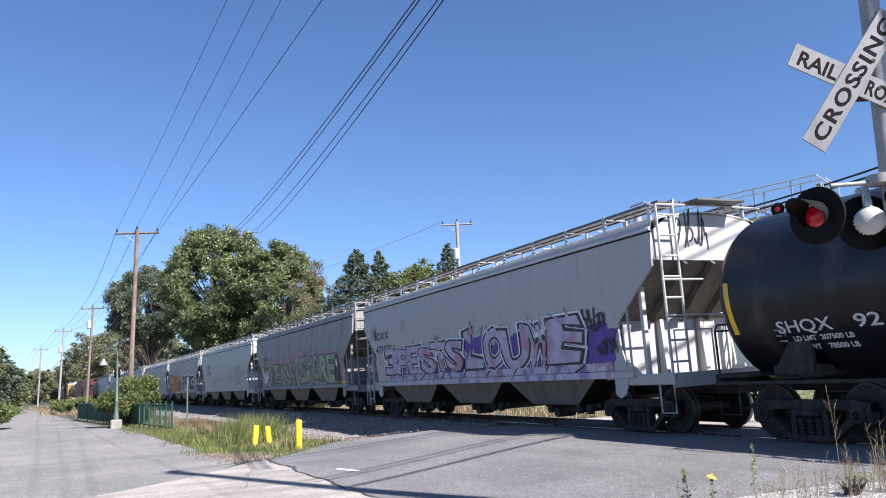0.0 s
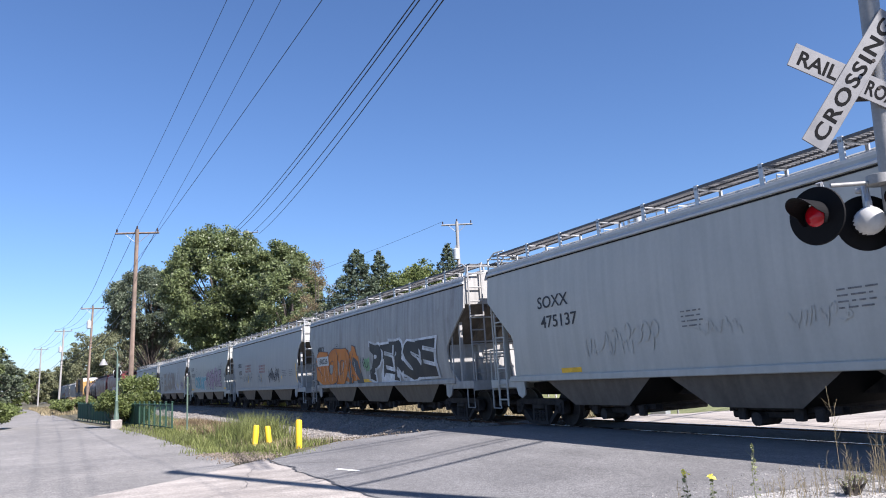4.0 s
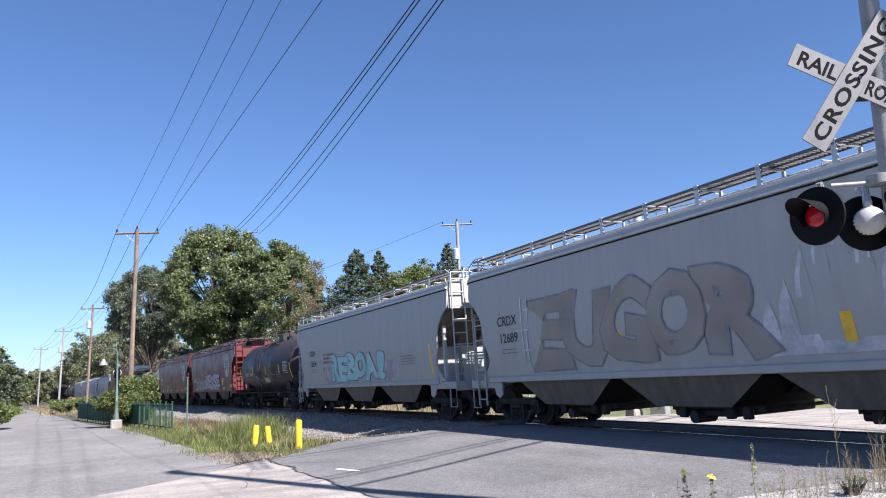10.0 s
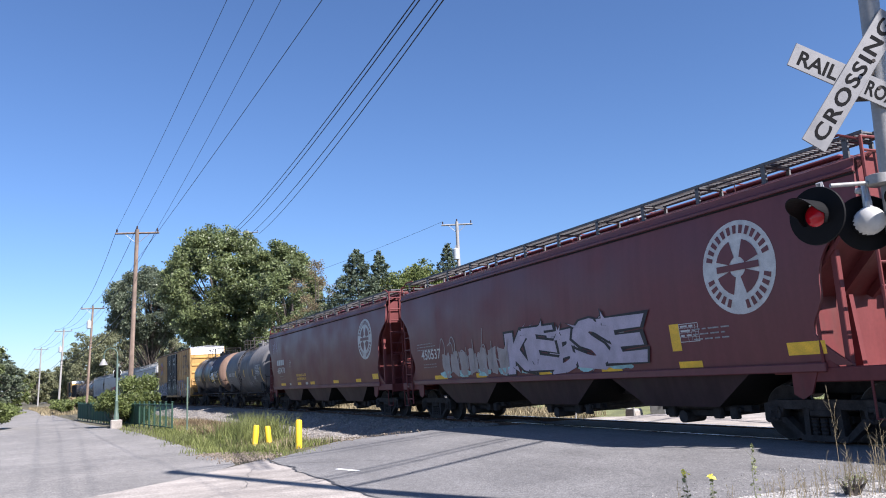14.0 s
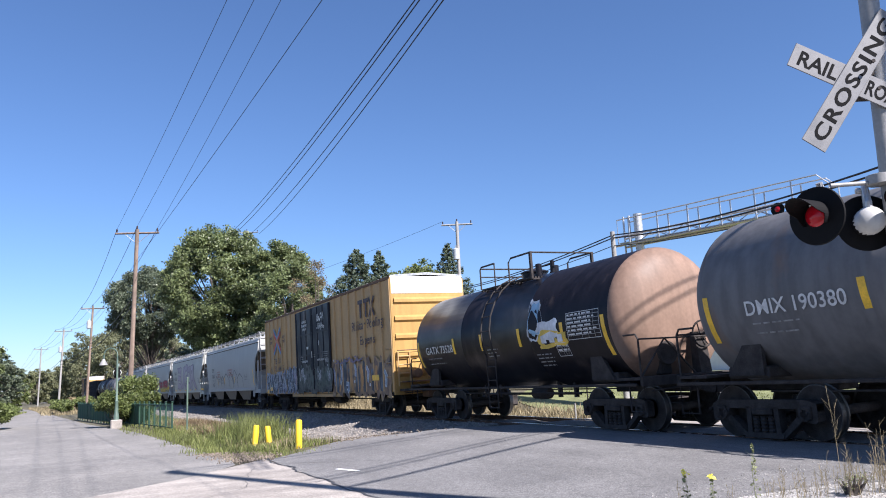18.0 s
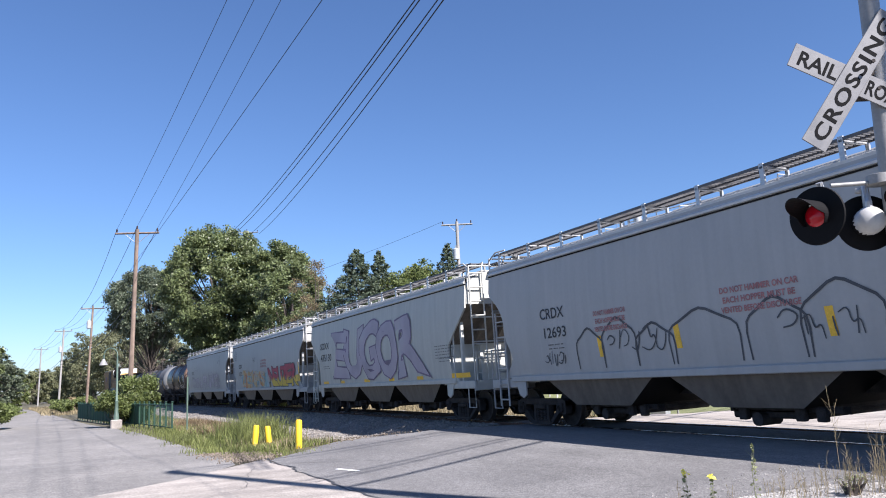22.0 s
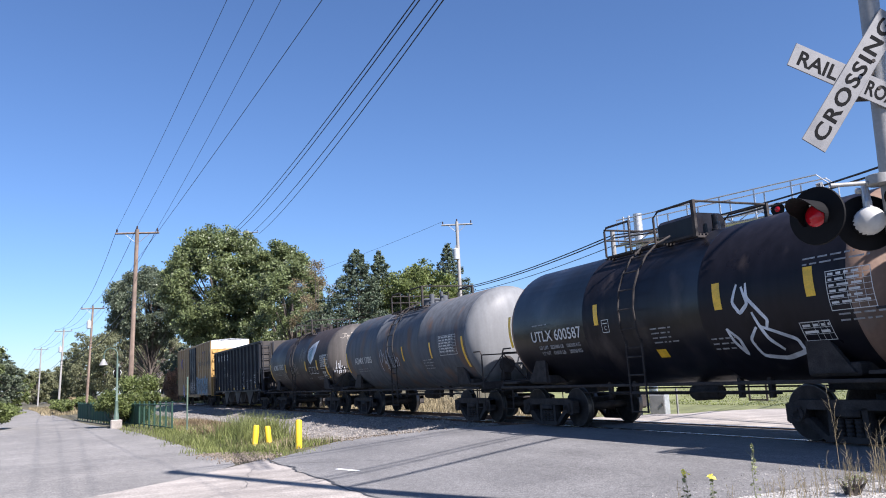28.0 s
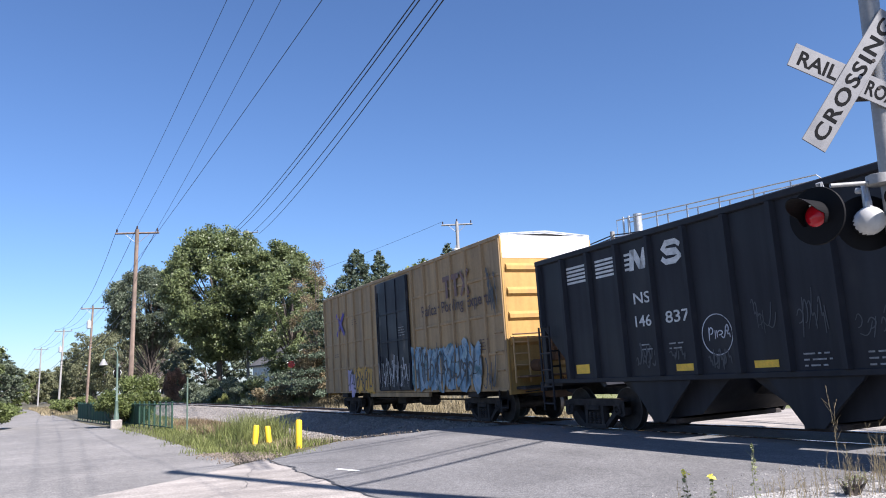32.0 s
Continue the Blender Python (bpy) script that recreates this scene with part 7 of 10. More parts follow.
def wire(pts, r, label="thin dark overhead wire", sag=0.4):
    g = G()
    path = []
    for i in range(len(pts) - 1):
        a, b = Vector(pts[i]), Vector(pts[i + 1])
        n = 14
        for k in range(n if i < len(pts) - 2 else n + 1):
            u = k / n
            q = a.lerp(b, u)
            q.z -= sag * 4 * u * (1 - u)
            path.append(q)
    g.tube(path, r, 5)
    tagged(part("overhead_wire", g, WIRE, smooth=True), label, "wire", "overhead wires")


ARM = (0.30, 0.95)
e1 = utility_pole("tall weathered brown wooden utility pole", (-52.6, -9.25), 11.75, 0.0, 0.33, 2.75, ARM, POLE_WOOD, 0.165)
e2 = utility_pole("wooden utility pole with a small transformer", (-96.3, -11.7), 11.3, 0, 0.45, 2.6, ARM, POLE_WOOD, 0.15, transformer=2.0)
e3 = utility_pole("farther wooden utility pole with a transformer", (-133.9, -15.6), 11.6, 0, 0.45, 2.6, ARM, POLE_GREY, 0.17, transformer=3.0)
e4 = utility_pole("distant pale wooden utility pole", (-189, -21.2), 11.9, 0, 0.3, 3.0, ARM, POLE_GREY, 0.17)
e0 = utility_pole("tall wooden utility pole beside the crossing", (-1.0, -3.9), 15.2, -0.1, 0, 0.7, (0.95, -0.3), POLE_WOOD, 0.2)
eb = utility_pole("tall wooden utility pole past the crossing", (12.0, -5.25), 15.7, 0, 0, 0.9, (0.1, 0.99), POLE_WOOD, 0.2)
ew = utility_pole("pale utility pole with a transformer beyond the tracks", (-54.5, 15.0), 13.6, 0, 0.05, 2.5, (0.42, 0.907), POLE_GREY, 0.17, transformer=2.6)
utility_pole("weathered pole stub carrying telephone cables", (-25.9, 8.3), 7.0, 0, 0, 0, ARM, POLE_GREY, 0.13)
far_end = [(-330, -36, 11), (-330, -35, 11), (-330, -34, 11)]
for k in range(3):
    wire([(12.0, (-5.60, -5.23, -5.02)[k], 15.8), tuple(e1[k])], 0.009, sag=0.6)
    wire([tuple(e1[k]), tuple(e2[k]), tuple(e3[k]), tuple(e4[k]), far_end[k]], 0.016, sag=0.7)
    wire([tuple(e0[k]), (-13.5 + 0.9 * k, 26.0, 12.0)], 0.02, "dark wire crossing above the tracks", sag=0.3)
for dx, dy, dz, r in ((0.0, 0.0, 0.0, 0.05), (-0.25, 0.05, 0.75, 0.026), (-0.3, 0.05, 1.0, 0.026)):
    wire([(-1.0 + dx, -3.75 + dy, 10.4 + dz), (-15.8 + dx, 26.0 + dy, 10.4 + dz)], r, "black cable strung across the street", sag=0.25)
wire([(12.0, -3.36, 14.2), (-52.6, -8.95, 9.7), (-96.3, -11.5, 9.0), (-133.9, -15.3, 8.8), (-189, -21.0, 8.8)], 0.011, "thin dark neutral wire below the crossarms", sag=0.4)
wire([(-52.6, -9.1, 7.4), (-96.3, -11.6, 7.0), (-133.9, -15.5, 6.8), (-189, -21.2, 6.6)], 0.03, "thick telephone cable along the poles", sag=0.5)
wire([(-52.6, -9.1, 6.9), (-96.3, -11.6, 6.4), (-133.9, -15.5, 6.3), (-189, -21.2, 6.2)], 0.03, "thick telephone cable along the poles", sag=0.5)
for (y0, p1) in ((-2.92, (-104.3, 6.02, 21.9)), (-2.94, (-104.6, 5.45, 22.0)), (-2.70, (-103.3, 8.0, 21.8)), (-2.75, (-102.9, 9.0, 21.7))):
    wire([(-1.0, y0, 14.0), p1], 0.026, "dark cable running over the trees", sag=1.2)
utility_pole("utility pole hidden in the maple's crown", (-104.2, 7.6), 22.3, 0, 0, 3.0, (0.3, 0.95), POLE_GREY, 0.2)
wire([tuple(ew[0]), (-85.0, -1.0, 10.0)], 0.012, sag=0.5)
for dz in (0.0, -0.12, -0.45):
    wire([(-54.5, 15.0, 8.2 + dz), (-25.9, 8.3, 6.85 + dz), (-11.0, 4.9, 5.62 + dz * 1.2), (8, 1.0, 6.0 + dz)], 0.028 if dz > -0.2 else 0.018, "bundled black telephone cable", sag=0.25)

# ---- cantilever signal beyond the tracks ----
cant = tagged(new("cantilever_signal"), "galvanised cantilever signal bridge with a railed walkway", "signal bridge")
cant.matrix_basis = pose(-27.0, 10.6, ground_z(-27.0, 10.6), 0, 0, 18)
CZ = -ground_z(-27.0, 10.6)
g = G()
g.lathe([(0, 0.30), (0.1, 0.19), (CZ + 8.0, 0.19), (CZ + 8.1, 0.20), (CZ + 8.12, 0.05)], 18, "z")
part("mast", g, GALV, cant, smooth=True)
for dx in (-0.45, -0.75):
    g = G()
    g.tube([(dx, 0, CZ + 6.4), (dx, 0, CZ + 8.1)], 0.045, 8)
    part("pipe", g, GALV, cant)
X1 = 8.3
for y in (-0.35, 0.35):
    for z in (6.75, 7.15):
        g = G()
        g.tube([(-1.0, y, CZ + z), (X1, y, CZ + z + 0.10)], 0.05, 8)
        part("arm_pipe", g, GALV, cant, smooth=True)
    g = G()
    g.tube([(-0.8, y * 1.3, CZ + 6.8), (-0.8, y * 1.3, CZ + 7.9), (X1 - 0.3, y * 1.3, CZ + 8.0), (X1 + 0.1, y * 1.3, CZ + 7.6), (X1 + 0.1, y * 1.3, CZ + 6.9)], 0.028, 6)
    part("handrail", g, GALV, cant)
    for i in range(6):
        x = -0.2 + i * 1.45
        g = G()
        g.box(x - 0.025, x + 0.025, y * 1.3 - 0.025, y * 1.3 + 0.025, CZ + 6.8, CZ + 7.95)
        part("rail_post", g, GALV, cant)
    for i in range(5):
        g = G()
        g.tube([(0.2 + i * 1.5, y, CZ + 6.78), (0.95 + i * 1.5, y, CZ + 7.18), (1.7 + i * 1.5, y, CZ + 6.80)], 0.022, 5)
        part("arm_lattice", g, GALV, cant)
g = G()
g.box(-0.85, X1, -0.42, 0.42, CZ + 6.83, CZ + 6.86)
part("walkway_deck", g, GALV, cant, "open steel walkway deck")
for x in (6.48, 8.1):
    g = G()
    g.lathe([(-0.05, 0.10), (-0.045, 0.26), (-0.02, 0.26), (0.0, 0.12), (0.14, 0.1)], 24, "y", (x, -0.5, CZ + 6.98))
    d = part("background_disc", g, HOOD_BLACK, cant, "round black lamp disc", smooth=True)
    g = G()
    g.lathe([(-0.055, 0.105), (-0.08, 0.05), (-0.085, 0.005)], 20, "y", (x, -0.5, CZ + 6.98))
    part("lens", g, LENS_RED, d, "glowing red lens", smooth=True)

# the trackside signal head far up the line
sig = tagged(new("trackside_signal"), "black two-aspect railway signal with white-edged hoods", "railway signal")
sig.location = (-84.0, -8.95, ground_z(-84, -8.95))
sz = -ground_z(-84, -8.95)
g = G()
g.tube([(0, 0, 0), (0, 0, sz + 3.6)], 0.06, 8)
part("mast", g, GALV, sig)
for z in (3.4,):
    g = G()
    g.slot = 0
    g.lathe([(0.0, 0.30), (0.05, 0.34), (0.07, 0.30)], 20, "x", (0.1, 0, sz + z))
    g.lathe([(0.07, 0.13), (0.35, 0.13)], 14, "x", (0.1, 0, sz + z))
    g.box(0.0, 0.12, -0.30, 0.30, sz + z - 0.5, sz + z + 0.5, 0.1)
    g.slot = 1
    g.lathe([(0.02, 0.37), (0.03, 0.385), (0.05, 0.37)], 20, "x", (0.05, 0, sz + z))
    part("signal_head", g, [HOOD_BLACK, WHITE], sig, "black signal head with a pale rim")

red_sign = tagged(new("road_sign"), "round faded red sign half hidden in the brush", "road sign")
red_sign.matrix_basis = pose(-64.7, 3.9, ground_z(-64.7, 3.9), 0, 0, -12)
g = G()
SIGN_Z = 3.03 - ground_z(-64.7, 3.9)
g.tube([(0, 0, -0.05), (0, 0, SIGN_Z + 0.2)], 0.03, 6)
part("post", g, GALV, red_sign)
g = G()
g.lathe([(0.03, 0.28), (0.035, 0.30), (0.05, 0.30), (0.055, 0.28)], 8, "x", (0, 0, SIGN_Z))
part("sign_face", g, material("faded_sign_red", (0.62, 0.07, 0.05), 0.5, vary=0.1, scale=6, bump=0.02), red_sign, "red octagonal face")

# ---- houses beyond the tracks ----
SIDING = material("white_house_siding", (0.72, 0.72, 0.70), 0.6, vary=0.08, scale=2, fine=20, bump=0.1)
SHINGLE = material("grey_roof_shingles", (0.10, 0.10, 0.105), 0.9, vary=0.3, scale=2, fine=20, bump=0.4)
PANE = material("dark_window_glass", (0.03, 0.04, 0.05), 0.08, vary=0.1, bump=0.0)


def house(label, x, y, w, d, h, ridge, yaw):
    hz = ground_z(x, y) - 0.1
    t = tagged(new("house"), label, "house")
    t.matrix_basis = pose(x, y, hz, 0, 0, yaw)
    g = G()
    g.box(-w / 2, w / 2, -d / 2, d / 2, 0, h)
    g.prism([(-d / 2, h), (d / 2, h), (0, h + ridge)], -w / 2, w / 2, "x")
    part("wall", g, SIDING, t)
    g = G()
    for s in (-1, 1):
        g.prism([(s * (d / 2 + 0.35), h - 0.25), (0, h + ridge), (0, h + ridge + 0.16), (s * (d / 2 + 0.35), h - 0.10)], -w / 2 - 0.3, w / 2 + 0.3, "x")
    part("roof", g, SHINGLE, t)
    for i in range(3):
        xx = -w / 2 + w * (i + 0.5) / 3
        g = G()
        g.box(xx - 0.55, xx + 0.55, -d / 2 - 0.05, -d / 2 + 0.02, 1.0, 2.4, 0.01)
        win = part("window", g, WHITE, t)
        g = G()
        g.box(xx - 0.46, xx + 0.46, -d / 2 - 0.06, -d / 2 - 0.04, 1.08, 2.32)
        part("pane", g, PANE, win)
    for i in range(2):
        yy = -d / 4 + d / 2 * i
        g = G()
        g.box(w / 2 - 0.02, w / 2 + 0.05, yy - 0.5, yy + 0.5, 1.0, 2.3, 0.01)
        win = part("window", g, WHITE, t)
        g = G()
        g.box(w / 2 + 0.04, w / 2 + 0.06, yy - 0.42, yy + 0.42, 1.08, 2.22)
        part("pane", g, PANE, win)


house("white clapboard house half hidden by trees", -92, 10.0, 7, 6, 3.2, 2.0, 10)
house("small white house behind the far bushes", -185, 3.5, 8, 7, 3.0, 2.2, 8)
house("low white building beyond the lawn", -46, 34, 14, 9, 3.4, 2.0, 15)
house("white trailer-like building beside the lane", -84, -24.5, 9, 4, 2.4, 0.5, 8)

# small things by the far street
b = tagged(new("concrete_block"), "small pale weathered concrete block beyond the track", "concrete block")
b.matrix_basis = pose(-22.7, 6.1, ground_z(-22.7, 6.1), 0, 0, 12)
g = G()
g.prism([(-0.24, -0.05), (0.24, -0.05), (0.22, 0.30), (0.16, 0.38), (-0.16, 0.38), (-0.22, 0.30)], -0.2, 0.2)
part("block", g, CONCRETE, b)
cab = tagged(new("utility_cabinet"), "grey metal utility cabinet beside the far street", "utility cabinet")
cab.matrix_basis = pose(-22.0, 6.7, ground_z(-22.0, 6.7), 0, 0, 30)
g = G()
g.box(-0.36, 0.36, -0.28, 0.28, -0.05, 0.10, 0.02)
part("plinth", g, CONCRETE, cab, "pale concrete plinth")
g = G()
g.box(-0.29, 0.29, -0.22, 0.22, 0.10, 0.82, 0.02)
part("body", g, GALV, cab)
g = G()
g.box(-0.25, 0.25, -0.235, -0.215, 0.15, 0.77, 0.006)
door = part("door", g, MAST_PAINT, cab)
g = G()
g.box(0.16, 0.20, -0.26, -0.232, 0.42, 0.52, 0.006)
part("handle", g, STEEL_DARK, door)
for x, y, h in ((-22.2, 5.7, 0.85), (-21.1, 6.7, 1.05), (-24.6, 4.9, 0.7)):
    m = tagged(new("marker_post"), "thin weathered grey marker post beyond the track", "post", "marker posts beyond the track")
    m.matrix_basis = pose(x, y, ground_z(x, y), 1, 2, 0)
    g = G()
    g.tube([(0, 0, -0.08), (0, 0, h)], 0.035, 8)
    part("post", g, POLE_GREY, m)

# ---- the cars, front of the train first: the couplings' places along the train ----
COUPLINGS = [154.9, 141.7, 123.5, 104.8, 86.0, 68.5, 50.2, 32.5, 14.4, -4.2, -18.2, -37.2, -56.6, -69.7, -82.7, -103.9, -122.6, -139.9, -158.4, -177.4, -189.9, -203.5, -216.6, -232.7, -250.7]
TRAIN = []


def span(i):
    return COUPLINGS[i + 1], COUPLINGS[i]


def take(i, car):
    TRAIN.append((car, (COUPLINGS[i] + COUPLINGS[i + 1]) / 2))


def hopper(i, mat, label, **k):
    car, e, surf = covered_hopper(*span(i), mat, label, **k)
    take(i, car)
    return car, e, surf


def tanker(i, mat, label, **k):
    car, e, surf = tank_car(*span(i), mat, label, **k)
    take(i, car)
    return car, e, surf


def lettering(car, rows, mat, surf, label="", small=(), name="lettering", dy=-0.010, seed=1):
    """rows: (text, x, z, height, width); small: (x, z, width, lines) of unreadable writing."""
    rng = random.Random(seed)
    for text, x, z, h, w in rows:
        g = G()
        vs, _ = glyphs(text, 1.0, 0.004)
        k = h / 0.70
        side_text(g, text, x, z, k, dy, 0.004, stretch=w / (max(v.x for v in vs) * k), surf=surf)
        part(name, g, mat, car, label)
    for x, z, w, n in small:
        g = G()
        bars(g, x, z, w, n, dy, rng, surf=surf, h=0.026)
        part("small_writing", g, LETTER_DIM if mat is LETTER_W else LETTER_FAINT if mat is LETTER_K else mat, car)


def marks(car, boxes, mat, surf, name="reflector", dy=-0.005, skew=0.06):
    """Painted or stuck-on marks: (x0, x1, z0, z1)."""
    for x0, x1, z0, z1 in boxes:
        g = G()
        patch(g, x0, x1, z0, z1, dy, surf, -skew * (z1 - z0))
        part(name, g, mat, car)


def placard(car, x, z, w, h, surf, rng, mat=None):
    """A framed panel of small writing."""
    mat = mat or LETTER_W
    g = G()
    t = 0.012
    for a, b, c, d in ((x, x + w, z, z + t), (x, x + w, z + h - t, z + h), (x, x + t, z, z + h), (x + w - t, x + w, z, z + h)):
        patch(g, a, b, c, d, -0.004, surf)
    rows = max(2, int(h / 0.085))
    for r in range(1, rows):
        zz = z + h * r / rows
        patch(g, x, x + w, zz, zz + 0.006, -0.004, surf)
    for k in range(1, 4):
        patch(g, x + w * (0.25 + 0.19 * k), x + w * (0.25 + 0.19 * k) + 0.006, z, z + h, -0.004, surf)
    bars(g, x + 0.04, z + h - h / rows * 0.8, w * 0.9, rows - 1, -0.004, rng, h / rows * 0.4, h / rows, surf)
    part("placard", g, mat, car, "painted data panel")


def plate_mark(car, x, z, surf, mat, s=0.26):
    g = G()
    t = 0.014
    for a, b, c, d in ((x, x + s, z, z + t), (x, x + s, z + s * 1.15 - t, z + s * 1.15), (x, x + t, z, z + s * 1.15), (x + s - t, x + s, z, z + s * 1.15)):
        patch(g, a, b, c, d, -0.004, surf)
    side_text(g, "C", x + s * 0.32, z + s * 0.22, s * 0.55, -0.004, surf=surf)
    patch(g, x + s * 0.2, x + s * 0.8, z + s * 0.78, z + s * 0.86, -0.004, surf)
    part("plate_mark", g, mat, car)


def hammer_note(car, x, z, surf, w=1.6):
    lettering(car, [("DO NOT HAMMER ON CAR", x, z + 0.34, 0.10, w), ("EACH HOPPER MUST BE", x + 0.05, z + 0.17, 0.10, w * 0.92), ("VENTED BEFORE DISCHARGE", x, z, 0.10, w)], LETTER_R, surf, "faded red warning lettering", name="warning_text")


rng = random.Random(42)

# 0: black tank car
car, e, sf = tanker(0, TANK_BLACK, "glossy black tank car with white lettering", over=0.48)
lettering(car, [("SHQX", -4.65, 1.76, 0.19, 1.02), ("92", -3.25, 1.76, 0.19, 0.44)], LETTER_W, sf, "white stencilled lettering", [(-4.72, 1.80, 0.2, 3)])
lettering(car, [("LD LMT", -4.42, 1.62, 0.075, 0.42), ("207500 LB", -3.92, 1.62, 0.075, 0.58), ("LT WT", -4.36, 1.48, 0.075, 0.36), ("78500 LB", -3.86, 1.48, 0.075, 0.52)], LETTER_W, sf)
marks(car, [(-5.56, -5.45, 1.80, 2.70), (-1.2, -1.07, 2.0, 2.5), (2.0, 2.13, 2.0, 2.5)], YMARK, sf)

# 1: purple band
car, e, sf = hopper(1, HOP_GREY, "pale grey covered hopper with a purple graffiti band")
lettering(car, [("SOXX", -7.25, 2.80, 0.28, 1.45), ("475022", -7.1, 2.30, 0.28, 1.6)], LETTER_K, sf, small=[(-6.9, 2.02, 1.0, 2)])
plate_mark(car, -4.6, 3.0, sf, LETTER_K)
g = G()
g.slot = 1
for i in range(10):
    blob(g, -5.4 + i * 1.28, 1.85 + 0.10 * math.sin(i * 1.9), 0.85, 0.42 + 0.10 * (i > 4), -0.006 - 0.0004 * i, rng, surf=sf)
blob(g, 6.15, 1.85, 0.62, 0.50, -0.0065, rng, surf=sf)
g.slot = 3
for i in range(22):
    x = -6.15 + i * 0.59
    patch(g, x, x + 0.57, 1.135, 1.275, -1.573, None)
    patch(g, x, x + 0.57, 1.29, 1.47, -0.028, sf)
piece(g, "3PESTS", -6.15, 1.50, 6.1, 0.92, -0.012, rng, (None, 0, 2, None), fat=0.035, thick=0.04, surf=sf, wild=0.10, edge=4)
piece(g, "LOUWE", 0.15, 1.48, 5.6, 1.12, -0.012, rng, (None, 0, 2, None), fat=0.04, thick=0.045, surf=sf, wild=0.11, edge=4)
g.slot = 0
for k in range(9):
    stroke(g, [(-6.0 + k * 1.45 + rng.uniform(-0.2, 0.2), 1.30), (-5.9 + k * 1.45, 1.38), (-5.75 + k * 1.45, 1.47)], 0.022, -0.034, sf)
scrawl(g, 5.95, 2.12, 0.85, 0.55, -0.02, rng, 5, 0.035, sf)
scrawl(g, 6.35, 1.62, 0.7, 0.36, -0.02, rng, 5, 0.028, sf)
scrawl(g, -7.5, 2.75, 0.6, 0.6, -0.02, rng, 3, 0.018, sf)
art(car, g, [SP["black"], SP["purple"], PAINT_LILAC, PAINT_LEDGE, SP["pale"]], "purple, pink and lilac graffiti band with black outlines")
g = G()
scrawl(g, -0.85, 3.55, 0.75, 0.8, -0.006, rng, 4, 0.032)
end_art(car, e, g, [SP["black"]], "black curling tag on the sunlit end")

# 2: stained, green letters
car, e, sf = hopper(2, HOP_WORN, "stained grey covered hopper with green sprayed letters")
lettering(car, [("SHQX", -6.65, 2.74, 0.22, 0.98), ("40145", -6.7, 2.20, 0.22, 1.05)], LETTER_K, sf, small=[(1.6, 3.1, 1.8, 4), (-2.0, 2.75, 1.3, 1)])
g = G()
g.slot = 3
for i in range(8):
    blob(g, -6.0 + i * 1.7 + (0.4 if i > 3 else 0), 2.0 + rng.uniform(-0.2, 0.3), 0.75, 0.62, -0.006 - 0.0004 * i, rng, surf=sf)
blob(g, 7.0, 2.05, 0.55, 0.55, -0.006, rng, surf=sf)
piece(g, "REACA", -5.15, 1.36, 5.0, 1.10, -0.012, rng, (None, 0, 1, None), fat=0.03, thick=0.04, surf=sf, wild=0.08, soft=True)
piece(g, "SMORE", 0.75, 1.36, 5.6, 1.28, -0.012, rng, (None, 0, 1, None), fat=0.04, thick=0.045, surf=sf, wild=0.05, soft=True, edge=2)
g.slot = 4
g.add([(x, sf(z) - 0.03, z) for x, z in ((6.10, 1.42), (6.95, 1.42), (6.98, 1.62), (6.86, 1.95), (6.82, 2.3), (6.70, 2.5), (6.52, 2.53), (6.38, 2.42), (6.32, 2.1), (6.2, 1.85))], [tuple(range(10))])
g.slot = 0
stroke(g, [(6.25, 1.5), (6.4, 1.7), (6.5, 1.75)], 0.02, -0.036, sf)
stroke(g, [(6.9, 1.5), (6.75, 1.7), (6.62, 1.72)], 0.02, -0.036, sf)
g.slot = 5
blob(g, 6.60, 2.20, 0.11, 0.17, -0.034, rng, 16, surf=sf)
g.slot = 5
blob(g, -6.3, 1.75, 0.42, 0.30, -0.03, rng, surf=sf)
blob(g, -5.75, 1.95, 0.22, 0.20, -0.031, rng, surf=sf)
for dx in (-0.12, 0.12):
    g.add([(x, sf(z) - 0.031, z) for x, z in ((-5.75 + dx - 0.07, 2.08), (-5.75 + dx + 0.07, 2.08), (-5.75 + dx, 2.26))], [(0, 1, 2)])
stroke(g, [(-6.6, 1.85), (-6.78, 2.0), (-6.75, 2.25), (-6.6, 2.35)], 0.05, -0.031, sf)
g.slot = 4
for dx in (-0.08, 0.08):
    blob(g, -5.75 + dx, 1.98, 0.025, 0.04, -0.036, rng, 10, surf=sf)
stroke(g, [(-6.0, 1.5), (-6.05, 1.65), (-5.98, 1.75)], 0.012, -0.036, sf)
stroke(g, [(-6.35, 1.48), (-6.38, 1.6), (-6.30, 1.68)], 0.012, -0.036, sf)
art(car, g, [SP["char"], PAINT_JADE, SP["smoke"], SP["rose"], SP["black"], SP["pale"]], "green block-letter graffiti over a pink cloud")
marks(car, [(6.45, 7.4, 1.30, 1.42), (1.6, 2.2, 1.30, 1.42)], YMARK, sf, skew=0)

# 3: faint tags
car, e, sf = hopper(3, HOP_LIGHT, "light grey covered hopper with faint black tags")
lettering(car, [("SOXX", -6.1, 2.85, 0.28, 1.3), ("475137", -6.0, 2.38, 0.28, 1.5)], LETTER_K, sf, small=[(5.9, 2.4, 1.4, 4), (-1.2, 2.3, 0.6, 4), (2.1, 2.3, 0.7, 4)])
g = G()
piece(g, "DIG", 3.7, 1.6, 1.95, 1.05, -0.008, rng, (None, 0, 1, None), fat=0.05, thick=0.025, surf=sf)
scrawl(g, -4.4, 1.6, 2.6, 0.55, -0.012, rng, 7, 0.03, sf)
scrawl(g, -0.8, 1.8, 0.9, 0.3, -0.012, rng, 4, 0.022, sf)
scrawl(g, 1.2, 1.8, 1.1, 0.3, -0.012, rng, 5, 0.022, sf)
